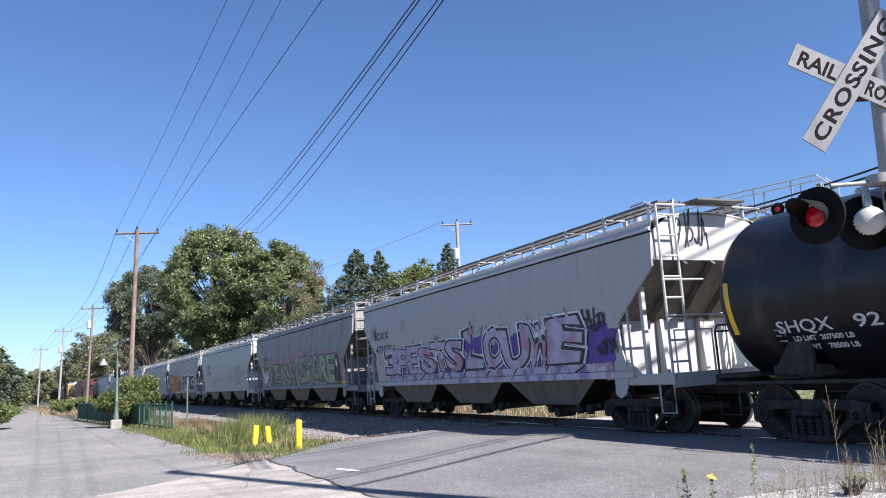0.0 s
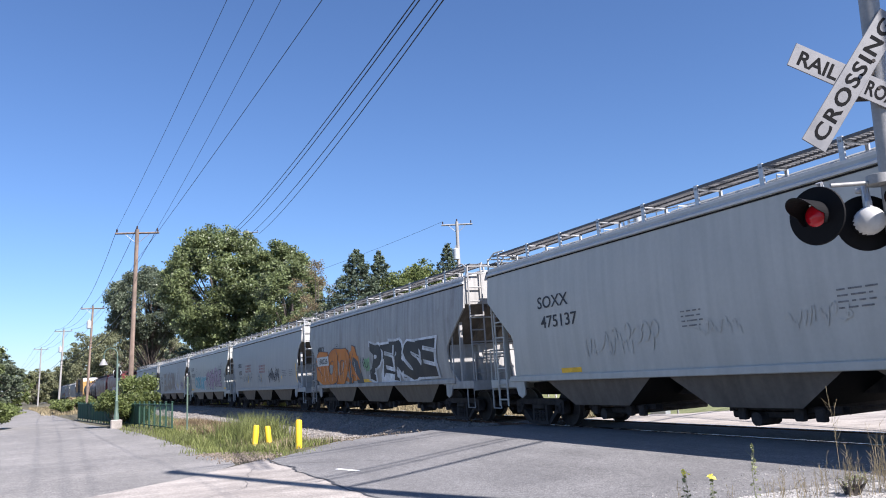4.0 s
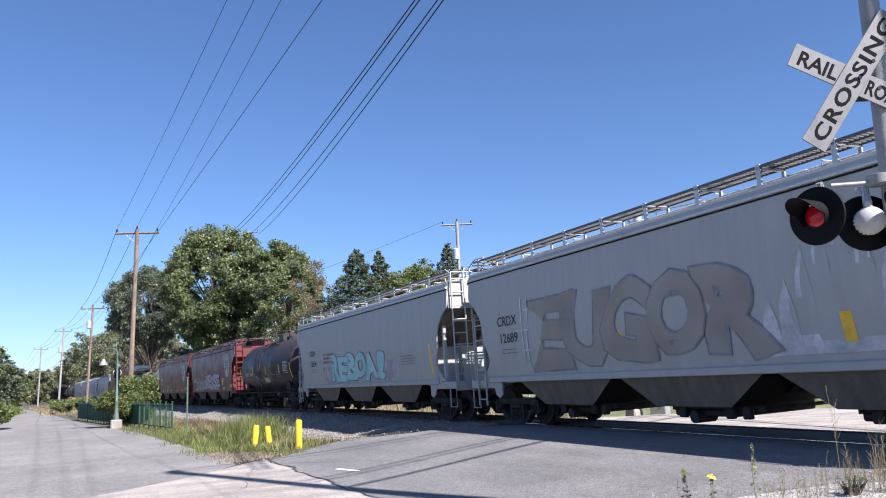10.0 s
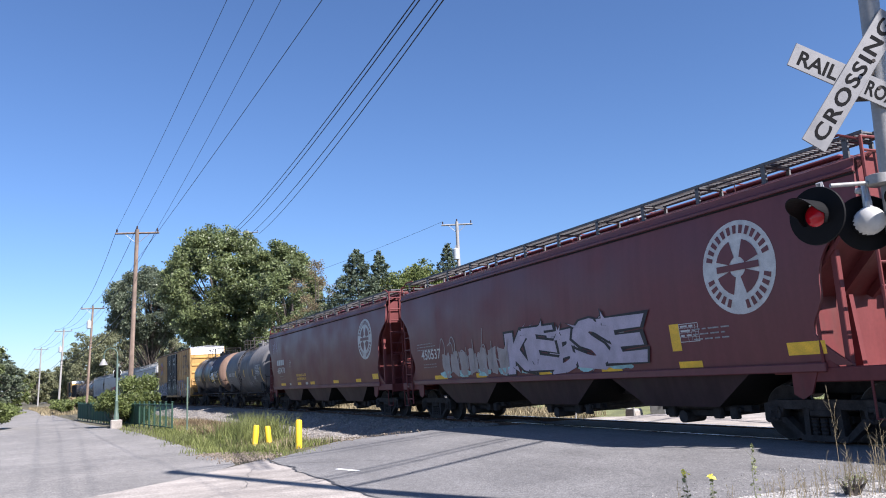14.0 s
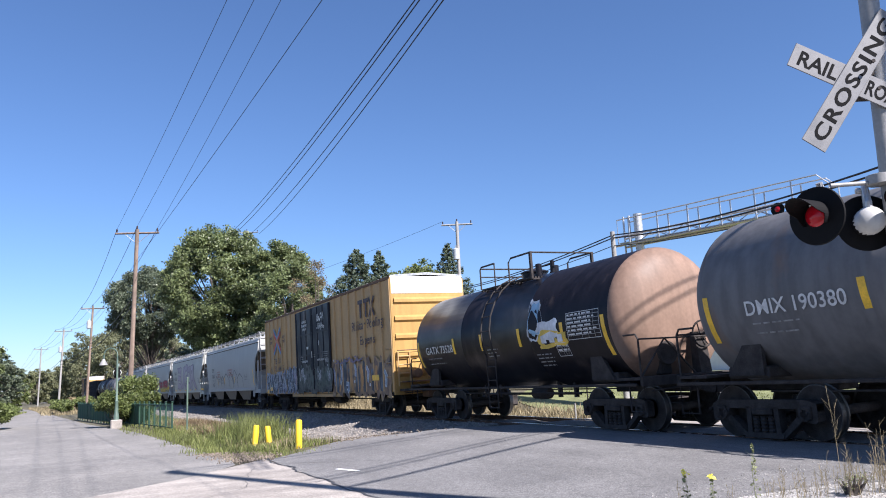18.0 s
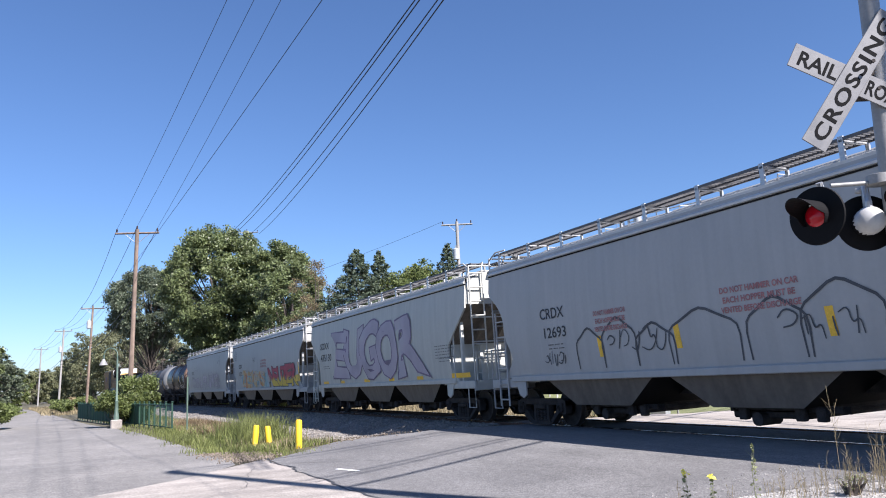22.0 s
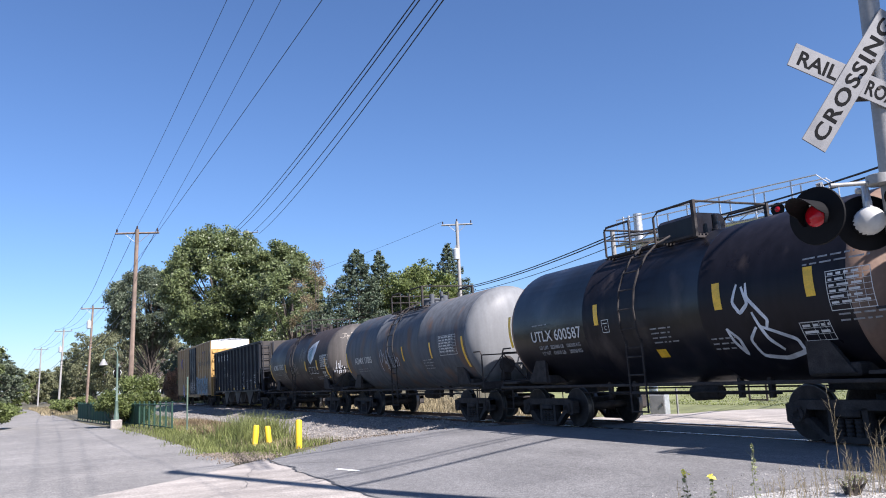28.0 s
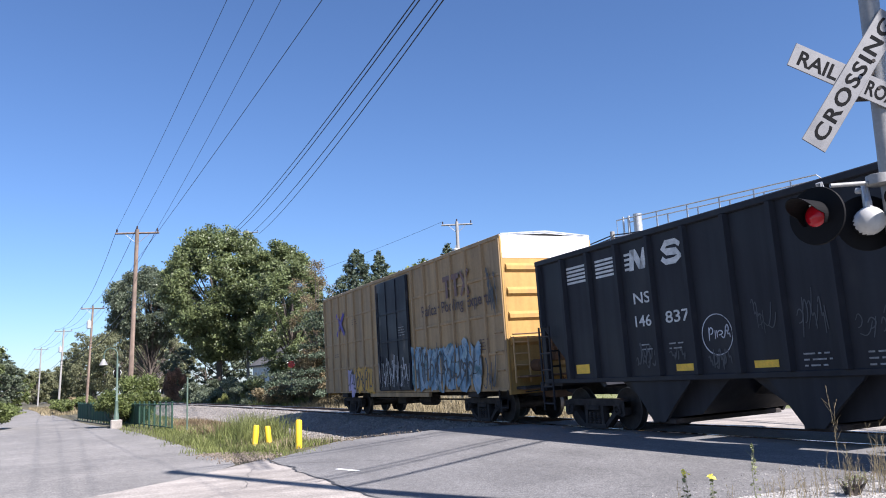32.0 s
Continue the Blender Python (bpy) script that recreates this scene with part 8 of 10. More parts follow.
scrawl(g, 2.8, 1.95, 0.9, 0.4, -0.012, rng, 4, 0.025, sf)
art(car, g, [SP["char"], HOP_LIGHT], "thin black tags and an outlined word")
marks(car, [(-5.4, -4.6, 1.30, 1.41), (4.6, 5.3, 1.30, 1.41)], YMARK, sf, skew=0)

# 4: orange letters
car, e, sf = hopper(4, HOP_DUSTY, "weathered grey covered hopper with orange sprayed letters")
lettering(car, [("MBKX", -6.65, 2.70, 0.26, 1.0)], LETTER_K, sf)
plate_mark(car, -4.0, 2.62, sf, LETTER_K, 0.3)
g = G()
g.slot = 1
for i in range(5):
    blob(g, -6.0 + i * 1.05, 1.88 + 0.08 * (i in (2, 3)), 0.70, 0.62, -0.006 - 0.0004 * i, rng, surf=sf)
piece(g, "SODA", -6.7, 1.30, 5.5, 1.42, -0.012, rng, (None, 0, 2, None), fat=0.085, thick=0.018, surf=sf, wild=0.03, soft=True)
g.slot = 4
for i in range(10):
    x = -6.3 + i * 0.52
    stroke(g, [(x, 1.4), (x + 0.03, 1.75), (x - 0.06, 2.1 + 0.2 * math.sin(i))], 0.012, -0.035, sf)
piece(g, "PERSE", 0.15, 1.36, 5.6, 1.30, -0.012, rng, (None, 4, 3, None), fat=0.06, thick=0.05, surf=sf, wild=0.05, soft=True)
g.slot = 5
blob(g, -0.30, 1.98, 0.32, 0.24, -0.008, rng, surf=sf)
g.slot = 3
scrawl(g, -1.0, 1.75, 0.85, 0.45, -0.012, rng, 3, 0.03, sf)
art(car, g, [SP["char"], PAINT_ORANGE, PAINT_ORANGE, SP["black"], SP["pale"], SP["green"]], "orange bubble letters beside black letters with a white edge")
g = G()
patch(g, -6.7, -5.0, 2.10, 2.50, -0.040, sf)
plate = part("number_panel", g, LETTER_W, car, "white painted number panel")
lettering(car, [("180026", -6.52, 2.18, 0.24, 1.36)], LETTER_K, sf, dy=-0.044)
marks(car, [(-0.95, -0.05, 1.30, 1.42), (-5.0, -4.4, 1.30, 1.42)], YMARK, sf, skew=0)

# 5: thin tags
car, e, sf = hopper(5, HOP_GREY, "pale grey covered hopper with thin dark tags", notch="round")
lettering(car, [("CRDX", -6.3, 2.60, 0.25, 1.02), ("12783", -6.2, 2.14, 0.24, 0.9)], LETTER_K, sf, small=[(-6.0, 1.98, 0.8, 2), (4.6, 2.1, 1.0, 4), (6.0, 2.1, 0.8, 4)])
hammer_note(car, -4.25, 2.26, sf)
hammer_note(car, -0.55, 2.14, sf, 1.5)
g = G()
g.slot = 0
scrawl(g, -5.25, 1.66, 2.8, 0.46, -0.010, rng, 7, 0.026, sf)
scrawl(g, -0.95, 1.50, 1.05, 0.38, -0.010, rng, 4, 0.030, sf)
stroke(g, [(-0.62 + 0.13 * math.cos(0.52 * i), 1.98 + 0.05 * math.sin(0.52 * i)) for i in range(13)], 0.018, -0.014, sf)
g.slot = 1
scrawl(g, 1.55, 1.46, 2.6, 0.80, -0.010, rng, 6, 0.050, sf)
scrawl(g, 1.75, 1.60, 2.2, 0.55, -0.016, rng, 5, 0.030, sf)
art(car, g, [SP["dusk"], SP["char"]], "loose dark tags sprayed in thin lines")
marks(car, [(7.3, 7.42, 1.45, 2.4), (-3.6, -3.48, 1.6, 2.05), (-0.2, -0.08, 1.6, 2.05), (4.4, 4.55, 1.7, 1.85)], YMARK, sf)

# 6: teal and pink
car, e, sf = hopper(6, HOP_LIGHT, "light grey covered hopper with a teal and pink graffiti band")
lettering(car, [("SOXX", -6.72, 2.90, 0.29, 1.25), ("475024", -6.6, 2.40, 0.29, 1.75)], LETTER_K, sf, small=[(6.5, 2.4, 1.2, 4)])
lettering(car, [("LD LMT", -6.5, 2.08, 0.085, 0.44), ("223400", -5.98, 2.08, 0.085, 0.5), ("LT WT", -6.45, 1.90, 0.085, 0.38), ("62600", -5.92, 1.90, 0.085, 0.42)], LETTER_FAINT, sf)
plate_mark(car, -4.35, 2.85, sf, LETTER_K)
g = G()
piece(g, "CORAIT", -5.0, 1.32, 5.0, 1.05, -0.012, rng, (None, 1, 0, None), fat=0.045, thick=0.03, surf=sf, wild=0.14)
g.slot = 2
for i, (x, z) in enumerate(((2.6, 2.62), (3.9, 2.70), (5.4, 2.45))):
    blob(g, x, z, 0.32, 0.20, -0.006 - 0.0004 * i, rng, surf=sf)
piece(g, "WORPIRE", -0.1, 1.34, 6.0, 1.25, -0.012, rng, (None, 3, 2, None), fat=0.03, thick=0.026, surf=sf, wild=0.13, rise=0.1)
g.slot = 4
for x in (-5.3, -5.05, -4.0, -2.8, -2.5, -0.4):
    blob(g, x, 2.62 + rng.uniform(-0.1, 0.15), 0.08, 0.06, -0.01, rng, 12, surf=sf)
scrawl(g, 4.9, 2.6, 1.5, 0.5, -0.02, rng, 5, 0.022, sf)
g.slot = 5
scrawl(g, -4.8, 1.40, 4.8, 0.7, -0.03, rng, 7, 0.018, sf)
art(car, g, [PAINT_TEAL, SP["pale"], PAINT_MAUVE, SP["char"], SP["smoke"], SP["sky"]], "teal and mauve graffiti with spiky white edges")
marks(car, [(-7.0, -6.0, 1.30, 1.42), (-3.6, -3.0, 1.30, 1.42), (6.4, 7.2, 1.30, 1.42)], YMARK, sf, skew=0)

# 7: faded tan letters
car, e, sf = hopper(7, HOP_GREY, "pale grey covered hopper with faded tan letters", notch="round")
lettering(car, [("CRDX", -6.65, 2.58, 0.25, 1.0), ("12689", -6.6, 2.14, 0.24, 0.95)], LETTER_K, sf, small=[(-6.5, 1.95, 0.9, 2), (4.9, 2.1, 1.2, 4)])
g = G()
piece(g, "EUGOR", -4.9, 1.40, 7.2, 1.72, -0.010, rng, (None, 1, 0, None), fat=0.05, thick=0.02, surf=sf, wild=0.04, soft=True)
g.slot = 2
for i in range(9):
    x = 2.3 + i * 0.36
    hgt = (0.9, 1.2, 1.7, 2.2, 2.5, 2.1, 1.5, 0.9, 0.6)[i]
    g.add([(x - 0.22, sf(1.4) - 0.012, 1.4), (x + 0.22, sf(1.4) - 0.012, 1.4), (x + 0.16, sf(1.4 + hgt * 0.6) - 0.012, 1.4 + hgt * 0.6), (x + 0.04, sf(1.4 + hgt) - 0.012, 1.4 + hgt), (x - 0.12, sf(1.4 + hgt * 0.7) - 0.012, 1.4 + hgt * 0.7)], [(0, 1, 2, 3, 4)])
g.slot = 3
for x, z, h in ((-5.4, 2.4, 0.8), (-5.1, 2.9, 0.3), (4.2, 3.2, 0.5), (-5.2, 1.9, 0.5)):
    stroke(g, [(x, z - h), (x, z), (x, z + h)], 0.022, -0.02, sf)
    stroke(g, [(x - h * 0.4, z), (x, z), (x + h * 0.4, z)], 0.02, -0.021, sf)
g.slot = 4
scrawl(g, 5.6, 1.6, 0.9, 0.45, -0.02, rng, 4, 0.03, sf)
art(car, g, [PAINT_TAN, SP["smoke"], SP["silver"], SP["pale"], SP["purple"]], "large faded tan letters and pale drips")
marks(car, [(7.05, 7.2, 1.45, 2.5), (-4.65, -4.52, 1.6, 2.1), (-1.6, -1.48, 1.6, 2.1), (3.6, 3.8, 1.55, 2.0)], YMARK, sf)

# 8: mint letters
car, e, sf = hopper(8, HOP_GREY, "pale grey covered hopper with mint sprayed letters", notch="round")
lettering(car, [("CRDX", -6.3, 2.60, 0.25, 0.98), ("12654", -6.25, 2.13, 0.24, 0.98)], LETTER_K, sf, small=[(-6.0, 1.95, 0.8, 2), (4.8, 2.1, 1.4, 4)])
hammer_note(car, -4.2, 2.20, sf, 1.5)
g = G()
g.slot = 3
for i in range(4):
    blob(g, -3.6 + i * 2.5, 1.72, 0.65, 0.36, -0.006 - 0.0004 * i, rng, surf=sf)
piece(g, "REBOA", -3.1, 1.38, 5.4, 1.08, -0.012, rng, (None, 1, 0, None), fat=0.055, thick=0.022, surf=sf, wild=0.08, soft=True)
piece(g, "!", 2.4, 1.38, 0.9, 1.15, -0.012, rng, (None, 1, 0, None), fat=0.05, thick=0.02, surf=sf, wild=0.08, soft=True)
art(car, g, [PAINT_MINT, SP["denim"], SP["pale"], SP["grape"]], "mint green bubble letters with a blue edge")
marks(car, [(7.2, 7.32, 1.45, 2.4), (-4.1, -3.98, 1.6, 2.05), (-0.9, -0.78, 1.6, 2.05), (2.6, 2.72, 1.6, 2.05)], YMARK, sf)

# 9: dark tank car with white tags
car, e, sf = tanker(9, TANK_DUSTY, "dull black tank car with white tags", housing=True)
lettering(car, [("GATX 16647", -4.45, 1.99, 0.22, 1.95)], LETTER_W, sf, "white stencilled lettering", [(-4.2, 1.80, 1.6, 2), (-2.2, 2.05, 0.9, 3), (1.9, 2.05, 0.75, 2), (3.0, 2.1, 1.0, 4), (1.1, 2.0, 0.7, 5), (-3.9, 1.45, 0.8, 1)])
marks(car, [(-2.55, -2.42, 2.02, 2.48), (0.68, 0.82, 2.0, 2.48), (3.7, 3.85, 2.0, 2.48), (-6.0, -5.85, 1.7, 2.5), (6.0, 6.12, 1.7, 2.5)], YMARK, sf)
g = G()
scrawl(g, -1.9, 1.45, 1.6, 0.5, -0.01, rng, 5, 0.022, sf)
scrawl(g, -2.2, 1.30, 0.5, 0.3, -0.01, rng, 3, 0.018, sf)
scrawl(g, -0.1, 1.40, 1.0, 0.4, -0.012, rng, 4, 0.022, sf)
art(car, g, [SP["pale"]], "looping white tags")
g = G()
patch(g, 0.1, 1.1, 1.56, 1.80, -0.006, sf)
part("sticker", g, material("pale_yellow_sticker", (0.55, 0.55, 0.30), 0.6, vary=0.2), car, "pale yellow sticker with worn writing")
placard(car, 4.6, 2.0, 0.95, 0.6, sf, rng)


def roundel(car, x, z, r, surf, mat):
    g = G()
    n = 40

    def ring(r0, r1):
        v = []
        for i in range(n):
            a = 2 * math.pi * i / n
            for q in (r0, r1):
                zz = z + q * math.sin(a)
                v.append((x + q * math.cos(a), surf(zz) - 0.005, zz))
        g.add(v, [(2 * i, 2 * i + 1, (2 * i + 3) % (2 * n), (2 * i + 2) % (2 * n)) for i in range(n)])
    for k in range(5):
        ring(r * k / 5, r * (k + 1) / 5)

    def sector(r0, r1, a0, a1, n):
        v = []
        for i in range(n + 1):
            a = a0 + (a1 - a0) * i / n
            for q in (r0, r1):
                zz = z + r * q * math.sin(a)
                v.append((x + r * q * math.cos(a), surf(zz) - 0.012, zz))
        g.add(v, [(2 * i, 2 * i + 1, 2 * i + 3, 2 * i + 2) for i in range(n)])
    g.slot = 1
    for i in range(30):
        a = 2 * math.pi * (i + 0.5) / 30
        if i not in (0, 14, 15, 29, 22, 21):
            sector(0.72, 0.90, a - 0.06, a + 0.06, 1)
    for k in range(4):
        a = math.pi / 2 * k
        for q in range(3):
            sector(0.22 + 0.127 * q, 0.22 + 0.127 * (q + 1), a + 0.30, a + math.pi / 2 - 0.30, 4)
    patch(g, x - 0.58 * r, x + 0.58 * r, z - 0.07 * r, z + 0.07 * r, -0.016, surf)
    mat = [mat, HOP_RED]
    part("emblem", g, mat, car, "round pale emblem with a cross")


EMBLEM = material("pale_emblem_paint", (0.55, 0.55, 0.53), 0.6, vary=0.2, scale=6, bump=0.0)
DIM_LILAC = material("dusty_lilac_spray", (0.46, 0.40, 0.47), 0.6, vary=0.2, scale=3, bump=0.0)
DIM_SILVER = material("dusty_silver_spray", (0.34, 0.30, 0.29), 0.6, vary=0.2, scale=3, bump=0.0)
# 10: red with silver graffiti
car, e, sf = hopper(10, HOP_RED, "mineral red covered hopper with silver graffiti", notch="round", round_roof=True, frame_mat=RED_FRAME)
lettering(car, [("450537", -7.1, 1.92, 0.30, 1.45)], LETTER_W, sf, "white stencilled lettering", [(-7.4, 2.40, 1.5, 3), (-7.0, 1.75, 1.2, 2), (5.2, 1.95, 1.0, 3), (2.6, 2.05, 0.7, 2)])
roundel(car, 6.45, 2.93, 0.80, sf, EMBLEM)
placard(car, 4.85, 1.75, 0.5, 0.34, sf, rng, EMBLEM)
g = G()
piece(g, "KEBSE", -1.5, 1.36, 5.2, 1.05, -0.012, rng, (None, 0, 1, None), fat=0.06, thick=0.035, surf=sf, wild=0.16)
for i in range(7):
    g.slot = 2
    blob(g, -5.3 + i * 0.58, 1.72, 0.26, 0.34, -0.010, rng, surf=sf)
g.slot = 2
scrawl(g, -5.6, 1.45, 4.0, 0.95, -0.014, rng, 5, 0.03, sf)
g.slot = 3
for i in range(8):
    blob(g, -5.4 + i * 1.2, 1.42, 0.35, 0.10, -0.008, rng, surf=sf)
art(car, g, [SP["black"], DIM_LILAC, DIM_SILVER, SP["mint"]], "pale lilac and silver letters with black edges")
marks(car, [(-6.3, -5.4, 1.28, 1.40), (-3.5, -2.9, 1.28, 1.40), (-0.2, 0.5, 1.28, 1.40), (2.3, 3.0, 1.28, 1.40), (4.6, 4.85, 1.6, 2.1), (4.7, 5.3, 1.28, 1.40), (7.2, 7.9, 1.4, 1.6)], YMARK, sf, skew=0)

# 11: red with emblem
car, e, sf = hopper(11, HOP_RED, "mineral red covered hopper with a round white emblem", notch="round", round_roof=True, frame_mat=RED_FRAME)
lettering(car, [("450478", -6.95, 1.98, 0.30, 1.5)], LETTER_W, sf, "white stencilled lettering", [(-6.5, 1.80, 0.9, 1), (-6.4, 1.66, 0.9, 1)])
g = G()
for i in range(4):
    patch(g, -7.0 + i * 0.38, -6.70 + i * 0.38, 2.40, 2.68, -0.004, sf)
part("emblem", g, EMBLEM, car, "pale block lettering shape")
lettering(car, [("MUST OPEN HATCH COVERS", -3.25, 1.74, 0.12, 1.65), ("BEFORE UNLOADING CAR", -3.2, 1.56, 0.12, 1.6)], YMARK, sf, "yellow stencilled warning", name="warning_text")
roundel(car, 6.8, 2.95, 0.78, sf, EMBLEM)
plate_mark(car, -4.45, 2.25, sf, LETTER_W, 0.28)
marks(car, [(-6.5, -5.55, 1.32, 1.45), (-3.2, -2.6, 1.32, 1.45), (-1.0, -0.3, 1.32, 1.45), (2.5, 3.2, 1.32, 1.45), (5.4, 6.0, 1.32, 1.45), (7.3, 7.9, 1.4, 1.6)], YMARK, sf, skew=0)
marks(car, [(-4.75, -4.45, 1.33, 1.44), (-1.8, -1.4, 1.33, 1.44)], EMBLEM, sf, name="sticker", skew=0)
g = G()
scrawl(g, -8.0, 3.0, 1.1, 0.6, -0.01, rng, 4, 0.02, sf)
art(car, g, [SP["mauve"]], "faint pale tag")


def tank_dress(car, number, x, z, h, w, sf, e, seed, bandings, extra=()):
    r = random.Random(seed)
    lettering(car, [(number, x, z, h, w)], LETTER_W, sf, "white stencilled lettering", [(x + 0.1, z - 0.16, 1.2, 1), (x + 0.1, z - 0.32, 1.2, 1), (-0.4, 2.0, 0.6, 3), (2.0, 1.75, 0.7, 4), *extra], seed=seed)
    marks(car, [(b - 0.065, b + 0.065, 2.0, 2.46) for b in bandings] + [(-e + 0.62, -e + 0.74, 1.68, 2.5), (e - 0.76, e - 0.63, 1.62, 2.5)], YMARK, sf)
    placard(car, e - 2.1, 2.03, 1.25, 0.62, sf, r)
    placard(car, e - 2.7, 1.68, 0.5, 0.32, sf, r)


TANK_BROWN_END = paint("brown_tank_end_paint", (0.23, 0.15, 0.11), rough=0.6, vary=0.2, streak=0.15)
TANK_PALE_END = paint("pale_tank_end_paint", (0.185, 0.19, 0.195), rough=0.55, vary=0.1)
# 12: grey tank car
car, e, sf = tanker(12, TANK_GREY, "grey tank car with a pale end")
tank_dress(car, "DMIX 190380", -4.2, 2.10, 0.24, 1.95, sf, e, 3, (-1.95, 0.55, 2.95))
g = G()
scrawl(g, 1.0, 1.35, 0.8, 0.3, -0.01, rng, 3, 0.012, sf)
art(car, g, [SP["silver"]], "faint chalk marks")

# 13: black tank car with a brown end
car, e, sf = tanker(13, TANK_BLACK, "black tank car with a brown end", end_mat=TANK_BROWN_END)
tank_dress(car, "GATX 73528", -4.45, 2.07, 0.22, 1.95, sf, e, 4, (-2.4, -0.65, 1.4, 3.35))
g = G()
g.slot = 0
blob(g, 2.15, 2.6, 0.32, 0.50, -0.006, rng, surf=sf)
blob(g, 2.75, 2.35, 0.45, 0.22, -0.0065, rng, surf=sf)
g.slot = 1
blob(g, 2.15, 2.62, 0.24, 0.40, -0.009, rng, surf=sf)
g.slot = 2
blob(g, 2.85, 2.10, 0.62, 0.20, -0.008, rng, surf=sf)
g.slot = 0
for k in range(3):
    patch(g, 2.4 + 0.35 * k, 2.62 + 0.35 * k, 2.02, 2.20, -0.011, sf)
part("emblem", g, [SP["pale"], SP["sky"], SP["yellow"]], car, "pale bird-like emblem over a yellow badge")
g = G()
scrawl(g, -e + 0.62, 3.0, 0.3, 0.3, -0.01, rng, 2, 0.014, sf)

# 14: long yellow boxcar
car, e, yb = boxcar(*span(14), "weathered yellow boxcar with black double doors", body=19.3, ribs=21, door=(-2.9, 2.6))
take(14, car)
flat = lambda z: -1.508
BOX_TEXT = material("dark_maroon_lettering", (0.06, 0.03, 0.036), 0.6, vary=0.25, scale=8, bump=0.0)
lettering(car, [("Railcar Pooling", 5.45, 3.36, 0.36, 3.45), ("Experts", 6.35, 2.76, 0.34, 1.65), ("next", -8.55, 3.90, 0.19, 0.56), ("load", -8.50, 3.66, 0.19, 0.50), ("any", -5.80, 3.84, 0.19, 0.50), ("road", -5.80, 3.60, 0.19, 0.56),
                ("TB", -7.64, 2.52, 0.30, 0.60), ("OX", -6.76, 2.52, 0.30, 0.58), ("6", -8.32, 2.10, 0.30, 0.22), ("70", -7.62, 2.10, 0.30, 0.5), ("44", -6.72, 2.10, 0.30, 0.56), ("5", -5.82, 2.10, 0.30, 0.24)], BOX_TEXT, flat, "dark painted lettering")
g = G()
g.slot = 0
for a in (0, 1):
    x, z = 6.25 + 0.62 * a, 3.80
    patch(g, x, x + 0.52, z + 0.56, z + 0.72, 0, flat)
    patch(g, x + 0.18, x + 0.34, z, z + 0.56, 0, flat)
for s in (-1, 1):
    stroke(g, [(7.45, 4.16 - s * 0.38), (7.75, 4.16), (8.05, 4.16 + s * 0.38)], 0.07, -0.001 * (s + 2), flat)
part("emblem", g, BOX_TEXT, car, "faded maroon block emblem")
EMBLEM_RED = material("emblem_red", (0.50, 0.085, 0.055), 0.6, vary=0.2)
EMBLEM_BLUE = material("emblem_blue", (0.10, 0.235, 0.42), 0.6, vary=0.2)
g = G()
for slot, pts in ((0, [(-7.63, 4.44), (-6.90, 3.88), (-6.20, 4.44)]), (0, [(-7.66, 3.04), (-6.90, 3.64), (-6.20, 3.04)]), (1, [(-7.70, 4.22), (-7.00, 3.76), (-7.70, 3.24)]), (1, [(-6.12, 4.22), (-6.80, 3.76), (-6.12, 3.24)])):
    g.slot = slot
    stroke(g, [pts[0], ((pts[0][0] + pts[1][0]) / 2, (pts[0][1] + pts[1][1]) / 2), pts[1], ((pts[2][0] + pts[1][0]) / 2, (pts[2][1] + pts[1][1]) / 2), pts[2]], 0.105, -0.003 * slot, flat)
part("emblem", g, [EMBLEM_BLUE, EMBLEM_RED], car, "large blue and red crossed stripes")
g = G()
for a, b, c, d in ((-4.75, -4.45, 2.54, 2.552), (-4.75, -4.45, 2.24, 2.252), (-4.75, -4.738, 2.252, 2.54), (-4.462, -4.45, 2.252, 2.54)):
    patch(g, a, b, c, d, 0, flat)
part("plate_mark", g, BOX_TEXT, car, "thin outlined plate mark")
flat2 = lambda z: -1.512
doorf = lambda z: -1.585


def tangle(g, x0, z0, w, h, y, rng, n, line, fill, shard, surf):
    """Fat overlapping sprayed strokes with a pale edge and pale shards between, too wild to read."""
    for i in range(n):
        cx, hw, lean = x0 + w * (i + 0.5) / n, w / n, rng.uniform(-0.35, 0.35)
        zs = [0.02, 0.30, 0.55, 0.80, 1.0]
        if i % 3 == 2:
            c = [(cx - hw * 0.9, z0 + h * rng.uniform(0.5, 0.9)), (cx, z0 + h * rng.uniform(0.35, 0.6)), (cx + hw * 0.9, z0 + h * rng.uniform(0.4, 0.95))]
        else:
            c = [(cx + hw * 0.55 * math.sin(2.2 * u * 3 + i * 1.9) + lean * (u - 0.5), z0 + h * u) for u in zs]
        for _ in range(2):
            c = [c[0]] + [(p[0] * (1 - f) + q[0] * f, p[1] * (1 - f) + q[1] * f) for p, q in zip(c, c[1:]) for f in (0.25, 0.75)] + [c[-1]]
        k = rng.uniform(0.75, 1.2)
        for slot, wd, dy in ((line, 0.168 * k, 0.0), (fill, 0.142 * k, -0.0016)):
            g.slot = slot
            stroke(g, c, wd, y - 0.0032 * (i % 5) + dy, surf)
    for i in range(n):
        cx, cz = x0 + w * (i + rng.uniform(0.2, 0.9)) / n, z0 + h * rng.uniform(0.1, 0.8)
        g.slot = shard
        stroke(g, [(cx, cz), (cx + rng.uniform(-0.06, 0.1), cz + 0.14), (cx + rng.uniform(-0.16, 0.16), cz + 0.30)], rng.uniform(0.05, 0.09), y - 0.019, surf)


